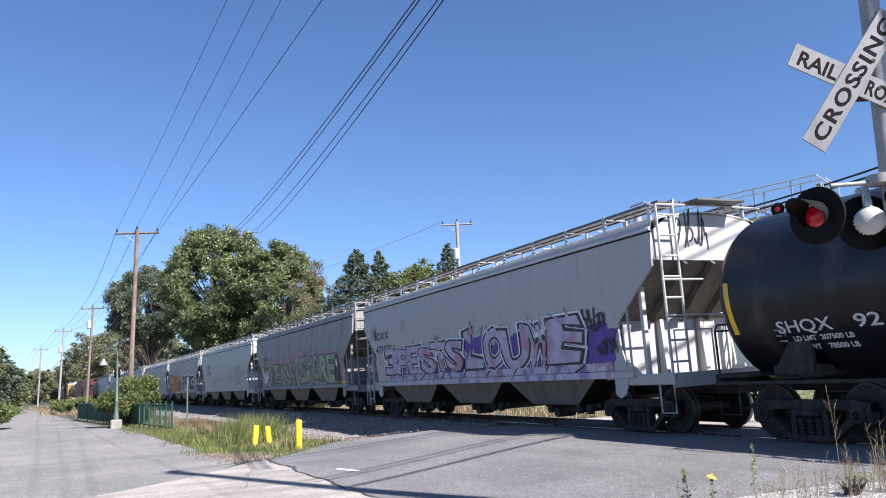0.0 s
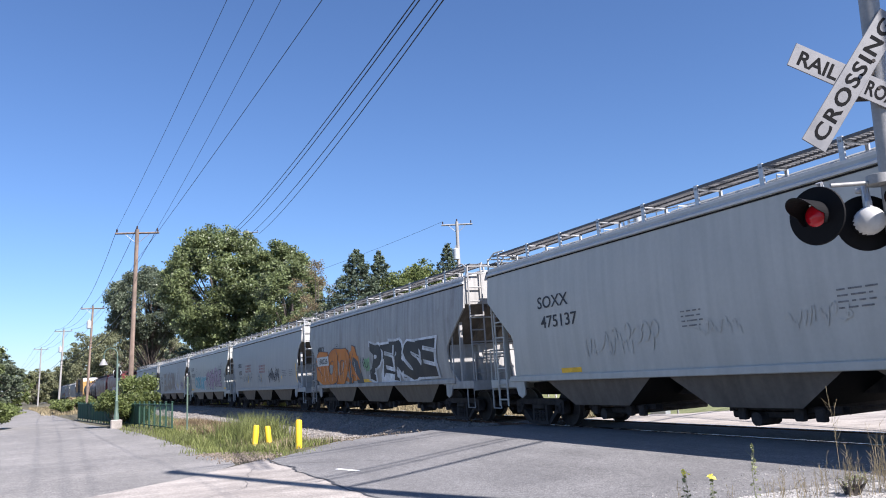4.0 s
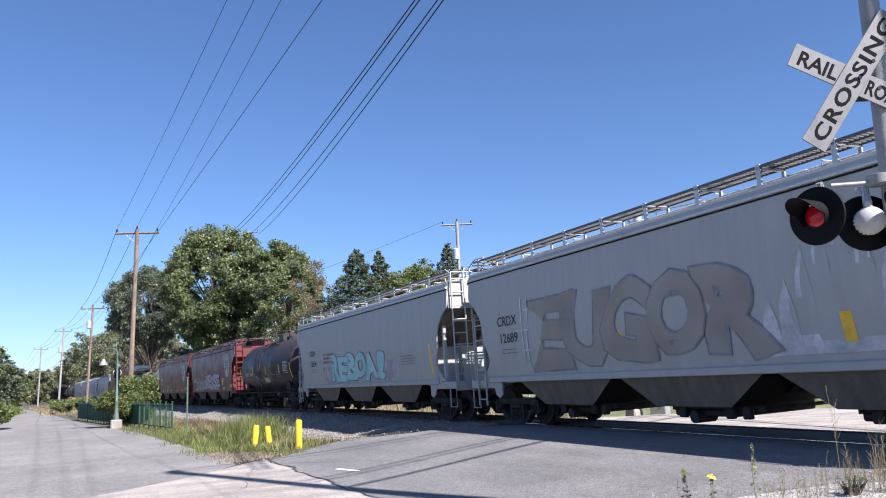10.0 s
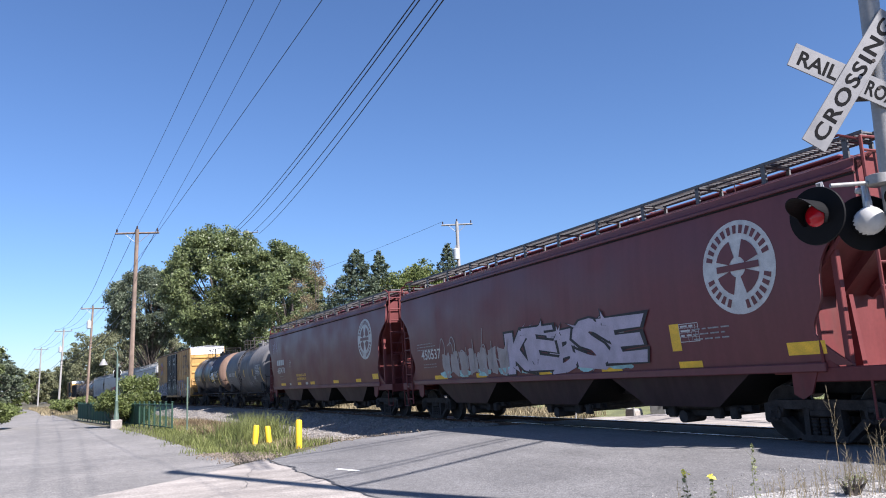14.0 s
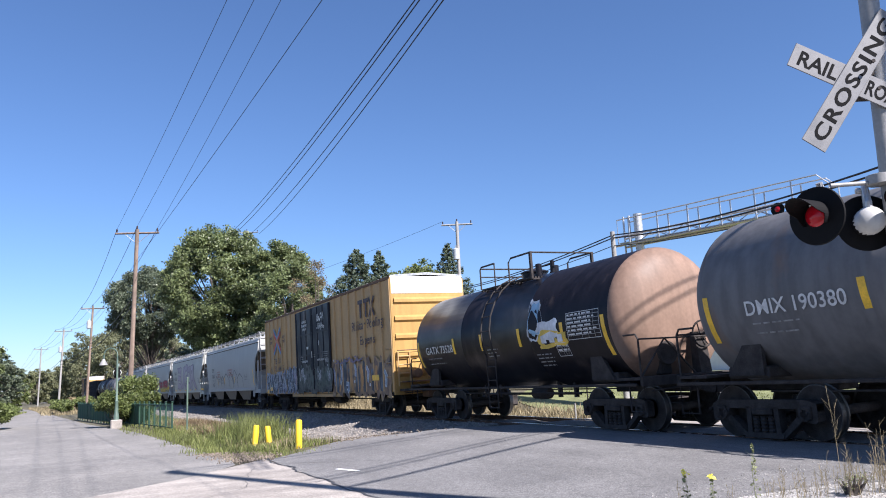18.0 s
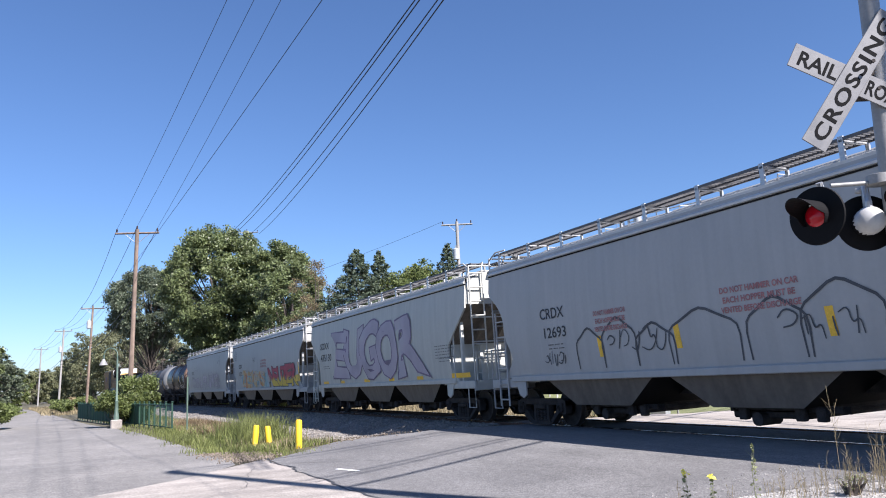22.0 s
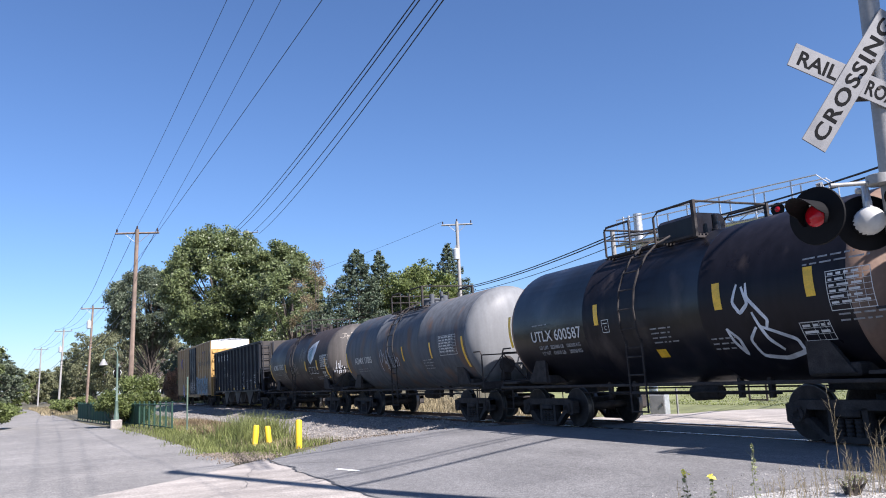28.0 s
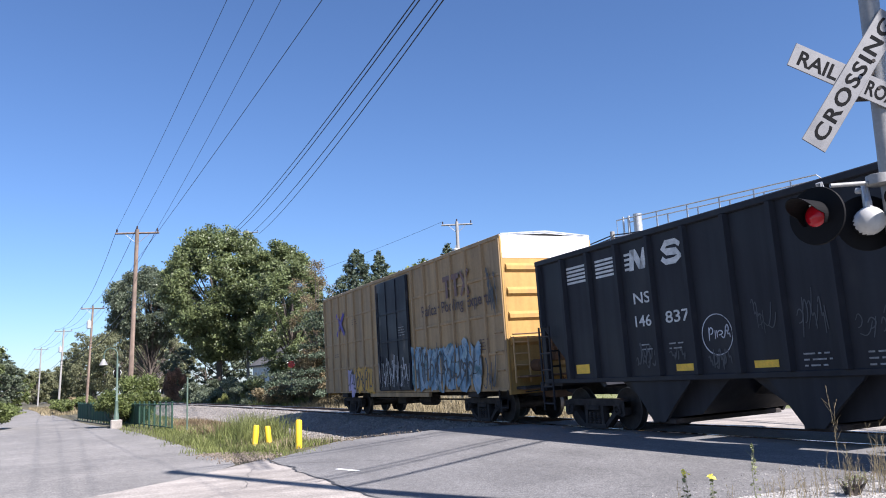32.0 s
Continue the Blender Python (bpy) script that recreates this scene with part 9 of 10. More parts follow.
PAINT_HAZE = spray_patch("sky_blue_and_lilac", [(0.10, 0.13, 0.17), (0.19, 0.25, 0.33), (0.32, 0.385, 0.47), (0.26, 0.235, 0.35), (0.14, 0.17, 0.21)], 2.4)
PAINT_NAVY = spray_patch("navy_and_charcoal", [(0.030, 0.034, 0.050), (0.055, 0.065, 0.085), (0.12, 0.15, 0.19)], 2.2)
PAINT_SMEAR = spray_patch("brown_plum_smear", [(0.25, 0.17, 0.11), (0.13, 0.085, 0.075), (0.32, 0.215, 0.12), (0.075, 0.065, 0.08)], 1.4)
PAINT_DOOR = spray_patch("grey_green_smear", [(0.022, 0.026, 0.032), (0.055, 0.066, 0.066), (0.12, 0.13, 0.125), (0.035, 0.042, 0.05)], 3.2)
g = G()
for x0, x1, z1 in ((-9.35, -5.5, 2.02), (-5.35, -2.75, 2.24)):
    n = round((x1 - x0) / 0.42)
    for i in range(n):
        g.slot = 1
        blob(g, x0 + (x1 - x0) * (i + 0.5) / n, (0.90 + z1) / 2 + rng.uniform(-0.06, 0.06), 0.36, (z1 - 0.90) / 2 * rng.uniform(0.82, 1.0), -0.0005 * (i % 3), rng, surf=flat2)
tangle(g, -9.25, 0.95, 3.8, 0.98, -0.004, rng, 11, 2, 0, 1, flat2)
tangle(g, -5.25, 0.95, 2.45, 1.22, -0.004, rng, 7, 2, 0, 1, flat2)
g.slot = 2
scrawl(g, -9.1, 1.05, 6.2, 1.0, -0.026, rng, 10, 0.018, flat2)
g.slot = 3
scrawl(g, -3.6, 1.2, 0.7, 0.9, -0.026, rng, 3, 0.03, flat2)
art(car, g, [PAINT_NAVY, PAINT_HAZE, SP["pale"], SP["lilac"]], "navy wildstyle letters outlined in pale blue over a lilac haze")
# smeared graffiti beyond the doors
g = G()
g.slot = 1
for i in range(16):
    blob(g, 2.95 + i * 0.41, 1.46 + rng.uniform(-0.05, 0.10), 0.40, rng.uniform(0.55, 0.72), -0.0005 * (i % 3), rng, surf=flat2)


def tall(slot, x, z0, z1, w, y, bow=0.0):
    """An upright sprayed bar, bowed sideways."""
    g.slot = slot
    stroke(g, [(x + bow * math.sin(3.14 * u), z0 + (z1 - z0) * u) for u in (0, 0.25, 0.5, 0.75, 1)], w, y, flat2)


for x, z0, z1, w, bow in ((3.38, 0.92, 1.72, 0.17, 0.05), (4.42, 0.92, 2.28, 0.24, -0.06), (4.92, 0.95, 1.9, 0.20, 0.10), (5.85, 0.92, 1.9, 0.26, 0.08), (6.75, 0.95, 2.1, 0.20, -0.1), (7.6, 0.95, 1.8, 0.24, 0.1), (8.5, 0.95, 2.0, 0.22, 0.0)):
    tall(0, x, z0, z1, w, -0.003, bow)
for x, z0, z1, w, bow in ((3.62, 0.95, 1.55, 0.09, 0.10), (5.28, 1.0, 2.35, 0.16, -0.18), (6.3, 0.95, 2.0, 0.14, 0.15), (8.05, 1.0, 1.9, 0.12, -0.1)):
    tall(3, x, z0, z1, w, -0.005, bow)
for pts in ([(2.86, 1.9), (3.02, 1.75), (3.0, 1.45), (3.12, 1.22)], [(3.78, 2.05), (3.98, 1.85), (3.92, 1.5), (3.74, 1.25)], [(4.5, 1.28), (4.8, 1.26), (4.78, 1.05), (4.62, 0.95)], [(5.6, 2.05), (5.72, 1.8), (5.66, 1.55)], [(6.95, 1.9), (7.15, 1.7), (7.05, 1.3)], [(8.8, 1.7), (9.0, 1.5), (8.9, 1.1)]):
    g.slot = 4
    stroke(g, pts, 0.115, -0.007, flat2)
    g.slot = 2
    stroke(g, pts, 0.085, -0.0085, flat2)
g.slot = 4
for x, z in ((2.98, 2.28), (5.55, 1.35), (7.3, 1.2)):
    blob(g, x, z, 0.07, 0.06, -0.009, rng, surf=flat2)
g.slot = 5
scrawl(g, 3.0, 2.12, 3.4, 0.22, -0.011, rng, 5, 0.045, flat2)
art(car, g, [PAINT_NAVY, PAINT_SMEAR, PAINT_HAZE, SP["ochre"], SP["pale"], SP["plum"]], "smeared brown and navy graffiti with pale blue fragments")
g = G()
g.slot = 1
for i in range(12):
    blob(g, -2.45 + i * 0.45, 1.50 + rng.uniform(-0.08, 0.12), 0.36, rng.uniform(0.48, 0.66), -0.0006 * (i % 3), rng, surf=doorf)
g.slot = 2
scrawl(g, -2.5, 0.95, 5.0, 1.1, -0.010, rng, 12, 0.050, doorf)
g.slot = 0
for x, w in ((-2.3, 0.5), (-1.75, 0.6), (0.75, 0.6), (2.25, 0.4)):
    scrawl(g, x, 1.35, w, 0.65, -0.016, rng, 3, 0.028, doorf)
scrawl(g, 1.95, 2.25, 0.5, 0.2, -0.016, rng, 4, 0.022, doorf)
art(car, g, [SP["silver"], PAINT_DOOR, SP["moss"]], "smeared grey-green graffiti with white scribbles on the black doors")
g = G()
scrawl(g, 0.80, 4.14, 1.05, 0.34, -0.004, rng, 4, 0.040, doorf)
scrawl(g, 0.90, 3.76, 1.05, 0.28, -0.004, rng, 4, 0.036, doorf)
ring = [(1.05 + 0.07 * math.cos(0.45 * i), 3.19 + 0.085 * math.sin(0.45 * i)) for i in range(15)]
stroke(g, ring, 0.018, -0.004, doorf)
stroke(g, [(1.05, 3.12), (1.05, 3.19), (1.05, 3.26)], 0.014, -0.006, doorf)
art(car, g, [LETTER_W], "white tag on the black door")
marks(car, [(-0.92, -0.62, 2.98, 3.10), (-0.12, -0.02, 2.55, 2.85)], LETTER_W, doorf, name="white_patch")
lettering(car, [("CLOSE AND LOCK", -1.62, 4.26, 0.11, 0.78), ("BOTH DOORS BEFOR", -1.72, 4.08, 0.11, 0.95), ("MOVING CAR", -1.52, 3.90, 0.11, 0.65), ("OPEN THIS DOOR FIRST", 0.80, 2.37, 0.085, 1.05), ("CLOSE THIS DOOR FIRST", -1.76, 2.37, 0.085, 1.0)], LETTER_W, doorf, "white stencilled warning", name="warning_text")
marks(car, [(-8.58, -8.0, 1.08, 1.26), (-9.25, -8.85, 0.96, 1.14), (7.6, 8.3, 1.35, 1.55), (-2.2, -2.0, 1.3, 1.8)], YMARK, flat, dy=-0.03)
lettering(car, [], LETTER_W, doorf, "", [(-2.0, 2.62, 0.6, 3), (1.6, 2.72, 0.9, 3), (0.95, 4.04, 1.0, 2), (0.25, 2.66, 0.3, 2)])

# 15: looping outlines
car, e, sf = hopper(15, HOP_GREY, "pale grey covered hopper with looping black outlines", notch="round")
lettering(car, [("CRDX", -6.05, 2.58, 0.25, 1.02), ("12693", -6.0, 2.13, 0.24, 1.0)], LETTER_K, sf, small=[(-5.8, 1.95, 0.8, 2), (4.8, 2.1, 1.2, 4)])
hammer_note(car, -0.2, 2.18, sf, 1.65)
hammer_note(car, -3.9, 2.14, sf, 1.1)
g = G()
for x0, x1, zt in ((-4.65, -3.7, 2.2), (-3.7, -2.6, 2.35), (-2.6, -1.5, 2.15), (-1.6, 0.1, 2.30), (0.3, 1.5, 2.32), (1.4, 2.8, 2.45), (2.8, 4.4, 2.2)):
    n = 14
    pts = []
    for i in range(n + 1):
        a = math.pi * (1 - i / n)
        pts.append(((x0 + x1) / 2 + (x1 - x0) / 2 * math.cos(a) * (1 + 0.1 * math.sin(3 * a)), 1.36 + (zt - 1.36) * math.sin(a) ** 0.55 + 0.04 * math.sin(5 * a)))
    stroke(g, pts, 0.026, -0.010, sf)
scrawl(g, -3.4, 1.6, 1.6, 0.5, -0.012, rng, 4, 0.022, sf)
scrawl(g, -6.0, 1.45, 0.9, 0.3, -0.012, rng, 4, 0.02, sf)
scrawl(g, 0.9, 1.6, 1.7, 0.5, -0.012, rng, 3, 0.022, sf)
art(car, g, [SP["char"]], "looping black outline letters")
marks(car, [(7.3, 7.45, 1.45, 2.4), (-3.85, -3.7, 1.6, 2.05), (-1.45, -1.3, 1.65, 2.1), (1.85, 2.0, 1.65, 2.1)], YMARK, sf)

# 16: huge pink letters
car, e, sf = hopper(16, HOP_LIGHT, "light grey covered hopper with huge pink letters")
lettering(car, [("SOXX", -6.4, 2.82, 0.28, 1.25), ("475130", -6.4, 2.30, 0.30, 1.55)], LETTER_K, sf, small=[(-6.1, 2.05, 1.1, 2), (5.75, 2.28, 1.35, 5), (6.0, 1.9, 0.8, 2)])
g = G()
piece(g, "EUGOR", -4.7, 1.40, 9.2, 2.15, -0.010, rng, (None, 1, 0, None), fat=0.04, thick=0.022, surf=sf, wild=0.025, soft=True)
g.slot = 2
for x, z in ((-3.9, 1.55), (-0.9, 2.2), (0.9, 2.25), (2.5, 2.2), (1.8, 1.6), (3.1, 1.6)):
    blob(g, x, z, 0.12, 0.22, -0.006, rng, 14, surf=sf)
art(car, g, [PAINT_CHROME, SP["plum"], SP["olive"]], "huge mauve letters with dark purple edges")
marks(car, [(-6.3, -5.6, 1.30, 1.41), (-3.9, -3.4, 1.30, 1.41), (-1.0, -0.4, 1.30, 1.41), (1.6, 2.1, 1.30, 1.41), (4.1, 4.6, 1.30, 1.41), (6.7, 7.9, 1.30, 1.44)], YMARK, sf, skew=0)

# 17: yellow and red letters
car, e, sf = hopper(17, HOP_GREY, "pale grey covered hopper with yellow and red letters", notch="round")
lettering(car, [("CRDX", -6.3, 2.55, 0.25, 0.95), ("12775", -6.3, 2.08, 0.24, 0.98)], LETTER_K, sf)
hammer_note(car, -0.4, 2.45, sf, 1.5)
g = G()
g.slot = 0
for i in range(7):
    blob(g, -5.0 + i * 0.95, 1.75 + 0.1 * math.sin(i * 2), 0.6, 0.42, -0.005 - 0.0004 * i, rng, surf=sf)
piece(g, "ZEAPS", -5.5, 1.34, 6.0, 1.0, -0.012, rng, (None, None, 1, None), fat=0.06, thick=0.022, surf=sf, wild=0.12)
g.slot = 6
for i in range(5):
    x = -4.4 + i * 1.05
    stroke(g, [(x, 1.6), (x + 0.2, 2.0 + 0.1 * i % 0.3), (x + 0.55, 2.1), (x + 0.7, 1.8)], 0.014, -0.03, sf)
piece(g, "NEUZER", 1.6, 1.33, 5.6, 1.08, -0.012, rng, (None, 3, 4, None), fat=0.05, thick=0.03, surf=sf, wild=0.07, soft=True)
g.slot = 5
g.add([(7.0, sf(1.7) - 0.02, 1.52), (7.5, sf(1.7) - 0.02, 1.50), (7.9, sf(1.7) - 0.02, 1.66), (7.5, sf(1.8) - 0.02, 1.86), (7.0, sf(1.8) - 0.02, 1.82)], [(0, 1, 2, 3, 4)])
g.slot = 3
scrawl(g, -7.6, 3.0, 0.6, 0.7, -0.02, rng, 3, 0.022, sf)
scrawl(g, -2.3, 2.8, 0.8, 0.3, -0.02, rng, 3, 0.018, sf)
art(car, g, [SP["aqua"], PAINT_PEACH, SP["sand"], SP["char"], PAINT_RED, SP["yellow"], SP["plum"]], "orange, yellow and red letters in two bands")
marks(car, [(7.6, 7.74, 1.5, 2.45)], YMARK, sf)

# 18: faint coloured letters
car, e, sf = hopper(18, HOP_GREY, "pale grey covered hopper with faint coloured letters", notch="round")
lettering(car, [("CRDX", -5.9, 2.60, 0.27, 1.05), ("12691", -5.75, 2.16, 0.25, 1.0)], LETTER_K, sf, small=[(5.0, 2.1, 1.0, 4)])
g = G()
piece(g, "OZRA", -5.6, 1.42, 4.4, 0.85, -0.010, rng, (None, 1, 0, None), fat=0.02, thick=0.014, surf=sf, wild=0.15)
piece(g, "PRIMER", -0.8, 1.42, 6.6, 1.0, -0.010, rng, (None, 3, 2, None), fat=0.02, thick=0.016, surf=sf, wild=0.15)
g.slot = 3
scrawl(g, 5.1, 2.9, 1.0, 0.9, -0.012, rng, 4, 0.02, sf)
scrawl(g, -4.7, 2.75, 2.4, 0.5, -0.012, rng, 6, 0.015, sf)
art(car, g, [SP["grape"], SP["smoke"], SP["grape"], SP["smoke"]], "washed-out pastel letters")

# 19: black tank car, white sprayed outline
car, e, sf = tanker(19, TANK_BLACK, "black tank car with a white sprayed outline", end_mat=TANK_BROWN_END, housing=True)
lettering(car, [("UTLX 600587", -4.0, 2.07, 0.25, 2.1)], LETTER_W, sf, "white stencilled lettering", [(-3.9, 2.45, 0.9, 1), (0.4, 2.05, 0.7, 4), (1.9, 1.75, 0.6, 3), (4.1, 2.85, 1.2, 2), (4.6, 1.95, 0.8, 2)])
lettering(car, [("LD LMT", -3.75, 1.88, 0.08, 0.4), ("222500 LB", -3.27, 1.88, 0.08, 0.56), ("100300 KG", -2.6, 1.88, 0.08, 0.56), ("LT WT", -3.7, 1.74, 0.08, 0.36), ("63500 LB", -3.22, 1.74, 0.08, 0.5), ("28800 KG", -2.55, 1.74, 0.08, 0.5)], LETTER_DIM, sf)
marks(car, [(-1.35, -1.2, 2.28, 2.73), (2.2, 2.38, 2.26, 2.73), (4.13, 4.3, 2.28, 2.74), (-5.05, -4.93, 2.0, 2.8), (0.35, 0.62, 1.50, 1.66)], YMARK, sf)
plate_mark(car, -1.1, 2.10, sf, LETTER_W, 0.24)
placard(car, 3.85, 1.60, 0.55, 0.30, sf, rng)
placard(car, 4.5, 2.02, 0.75, 0.60, sf, rng)
g = G()
for pts in ([(2.75, 2.65), (2.62, 2.35), (2.75, 2.15), (2.95, 2.30), (2.85, 2.60)], [(2.95, 2.65), (2.95, 2.4), (3.12, 2.2), (3.28, 2.0), (3.20, 1.85)], [(3.0, 1.9), (2.78, 1.70), (2.85, 1.42), (3.30, 1.36), (3.72, 1.45), (3.70, 1.65), (3.35, 1.80), (3.05, 1.92)], [(2.35, 1.92), (2.55, 1.72), (2.55, 1.45), (2.40, 1.70), (2.35, 1.92)], [(3.0, 2.15), (3.15, 1.7), (3.35, 1.5)]):
    fine = []
    for i in range(len(pts) - 1):
        for k in range(6):
            u = k / 6
            fine.append((pts[i][0] + (pts[i + 1][0] - pts[i][0]) * u, pts[i][1] + (pts[i + 1][1] - pts[i][1]) * u))
    fine.append(pts[-1])
    fine = [fine[0]] + [tuple((fine[j - 1][k] + fine[j][k] * 2 + fine[j + 1][k]) / 4 for k in (0, 1)) for j in range(1, len(fine) - 1)] + [fine[-1]]
    stroke(g, fine, 0.035, -0.008, sf)
art(car, g, [SP["pale"]], "soft white sprayed outline shape")

# 20: grey tank car with rust
RUSTY_GREY = paint("rust_streaked_grey_paint", (0.115, 0.123, 0.138), rough=0.65, spec=0.15, streak=0.25, dirt=(0.20, 0.105, 0.055), dirt_amount=0.3)
car, e, sf = tanker(20, RUSTY_GREY, "grey tank car with rust streaks", end_mat=TANK_PALE_END)
lettering(car, [("ADMX 17085", -4.35, 2.02, 0.24, 1.9)], LETTER_W, sf, "faded white lettering", [(-4.2, 1.8, 1.4, 2), (2.2, 1.9, 0.8, 4)])
marks(car, [(0.6, 0.7, 1.95, 2.45), (2.9, 3.0, 1.95, 2.45), (e - 0.76, e - 0.64, 1.6, 2.5), (-e + 0.62, -e + 0.72, 1.7, 2.5)], YMARK, sf)
placard(car, 3.6, 2.0, 1.2, 0.6, sf, rng)
g = G()
scrawl(g, -1.6, 1.6, 1.8, 0.7, -0.01, rng, 5, 0.02, sf)
art(car, g, [SP["silver"]], "pale scribbled tag")

# 21: dark brown tank car
TANK_DUSTY_END = paint("dusty_grey_tank_end_paint", (0.088, 0.079, 0.073), rough=0.65, vary=0.15, streak=0.25, dirt=(0.06, 0.045, 0.04), dirt_amount=0.2)
car, e, sf = tanker(21, TANK_BROWN, "dark brown tank car with a pale leaf emblem", end_mat=TANK_DUSTY_END)
lettering(car, [("ADMX 15903", -4.35, 2.16, 0.28, 2.05)], LETTER_W, sf, "white stencilled lettering", [(-4.2, 1.95, 1.4, 2), (-4.1, 1.65, 0.6, 1), (1.9, 1.6, 0.4, 1), (3.2, 1.62, 0.9, 2)])
marks(car, [(-1.95, -1.82, 1.97, 2.42), (1.75, 1.9, 1.96, 2.43), (3.6, 3.75, 1.96, 2.42), (-e + 0.62, -e + 0.75, 1.6, 2.5), (e - 0.78, e - 0.62, 1.55, 2.45)], YMARK, sf)
placard(car, 4.2, 2.0, 1.2, 0.62, sf, rng)
placard(car, 4.3, 1.55, 0.5, 0.32, sf, rng)
def plate(g, pts, y, surf, bands=14):
    """A convex flat shape laid onto a curved side in narrow bands."""
    lo, hi = min(z for _, z in pts), max(z for _, z in pts)

    def reach(z):
        xs = []
        for (xa, za), (xb, zb) in zip(pts, pts[1:] + pts[:1]):
            if za != zb and min(za, zb) <= z <= max(za, zb):
                xs.append(xa + (xb - xa) * (z - za) / (zb - za))
        return min(xs), max(xs)
    v = []
    for i in range(bands + 1):
        z = lo + (hi - lo) * (0.001 + 0.998 * i / bands)
        v += [(x, surf(z) + y, z) for x in reach(z)]
    g.add(v, [(2 * i, 2 * i + 1, 2 * i + 3, 2 * i + 2) for i in range(bands)])


g = G()
g.slot = 0
plate(g, [(2.72, 2.26), (2.30, 2.52), (2.26, 2.98), (2.75, 3.22), (3.40, 3.34), (3.50, 2.84), (3.20, 2.48)], -0.006, sf)
g.slot = 1
plate(g, [(2.70, 2.32), (2.45, 2.60), (2.50, 2.86), (2.98, 3.06), (3.02, 2.66)], -0.011, sf)
g.slot = 2
stroke(g, [(2.42, 2.22), (2.58, 2.46), (2.74, 2.70), (2.92, 2.98)], 0.020, -0.016, sf)
stroke(g, [(2.34, 2.92), (2.60, 2.98), (2.92, 3.04)], 0.016, -0.016, sf)
g.slot = 0
for k in range(3):
    x = 2.34 + 0.48 * k
    for a, b, c, d in ((0.0, 0.38, 0.0, 0.018), (0.0, 0.38, 0.30, 0.318), (0.0, 0.018, 0.018, 0.30), (0.362, 0.38, 0.018, 0.30)):
        patch(g, x + a, x + b, 1.80 + c, 1.80 + d, -0.006, sf)
part("emblem", g, [SP["pale"], SP["aqua"], SP["char"]], car, "pale leaf emblem above outlined blocks")
g = G()
for x, z, w, h, n in ((-5.4, 2.1, 0.9, 0.6, 4), (-2.7, 1.55, 0.8, 0.5, 4), (-1.0, 1.7, 1.5, 0.7, 5), (0.9, 2.4, 0.9, 0.75, 5)):
    scrawl(g, x, z, w, h, -0.008, rng, n, 0.020, sf)
art(car, g, [SP["tan"]], "faint scribbled tan tags")


def on_head(car, g, mat, label, name="graffiti", R=1.53, zc=2.42):
    """Lays flat spray work onto the domed front head."""
    v = []
    for y, up, z in g.v:
        c = min(1.0, math.hypot(y, z - zc) / R) ** (1 / 0.66)
        v.append((e - 0.58 + 0.58 * math.sqrt(1 - c * c) + 0.012 - up, y, z))
    g.v = v
    part(name, g, mat, car, label)


g = G()
scrawl(g, -0.85, 3.20, 0.80, 0.30, 0, rng, 4, 0.015)
scrawl(g, -0.75, 2.92, 0.80, 0.22, -0.003, rng, 4, 0.014)
on_head(car, g, SP["tan"], "tan tag on the tank head")
g = G()
scrawl(g, -1.22, 1.62, 0.42, 0.55, 0, rng, 4, 0.018)
on_head(car, g, SP["silver"], "white tag on the tank head")
g = G()
scrawl(g, 0.75, 2.75, 0.5, 0.4, 0, rng, 4, 0.024)
on_head(car, g, SP["rose"], "reddish tag on the tank head")
g = G()
side_text(g, "ADMX 15903", 0.0, 2.92, 0.15, 0, 0.002)
on_head(car, g, LETTER_W, "white stencilled lettering", "lettering")

# 22: black open hopper
car, e, yb = open_hopper(*span(22), "black ribbed open hopper with white lettering")
take(22, car)
flat3 = lambda z: -1.502
lettering(car, [("146", -3.74, 2.14, 0.22, 0.55), ("837", -2.78, 2.15, 0.22, 0.66), ("NS", -3.68, 2.60, 0.22, 0.52), ("H65", 5.26, 1.56, 0.14, 0.34), ("EMPTY LOAD", 5.24, 2.00, 0.075, 0.50), ("1/4 ADJ BLOCK", 5.26, 1.88, 0.075, 0.58), ("COND SHOES", 5.66, 1.15, 0.055, 0.36)], LETTER_W, flat3, "white stencilled lettering", [(-3.55, 1.76, 0.35, 2), (-2.75, 1.74, 0.45, 2), (0.25, 1.40, 0.55, 3), (1.35, 1.38, 0.5, 3), (3.08, 1.78, 0.75, 2), (4.5, 1.34, 0.28, 1), (5.26, 1.76, 0.22, 1)])
g = G()
for x0, x1 in ((-5.95, -5.12), (-4.85, -4.10)):
    for k in range(5):
        patch(g, x0, x1, 3.28 + 0.085 * k, 3.33 + 0.085 * k, 0, flat3)
for k in range(4):
    patch(g, -3.84, -3.66, 3.30 + 0.1 * k, 3.35 + 0.1 * k, 0, flat3)
for q in ([(-3.70, 3.28), (-3.56, 3.28), (-3.50, 3.70), (-3.64, 3.70)], [(-3.64, 3.70), (-3.46, 3.70), (-3.22, 3.28), (-3.40, 3.28)], [(-3.40, 3.28), (-3.22, 3.28), (-3.08, 3.70), (-3.24, 3.70)]):
    g.add([(x, -1.505, z) for x, z in q], [(0, 1, 2, 3)])
stroke(g, [(-2.18, 3.58), (-2.3, 3.66), (-2.55, 3.66), (-2.65, 3.56), (-2.55, 3.49), (-2.3, 3.47), (-2.2, 3.38), (-2.35, 3.30), (-2.6, 3.30), (-2.70, 3.38)], 0.07, -0.006, flat3)
part("emblem", g, LETTER_W, car, "white striped block emblem")
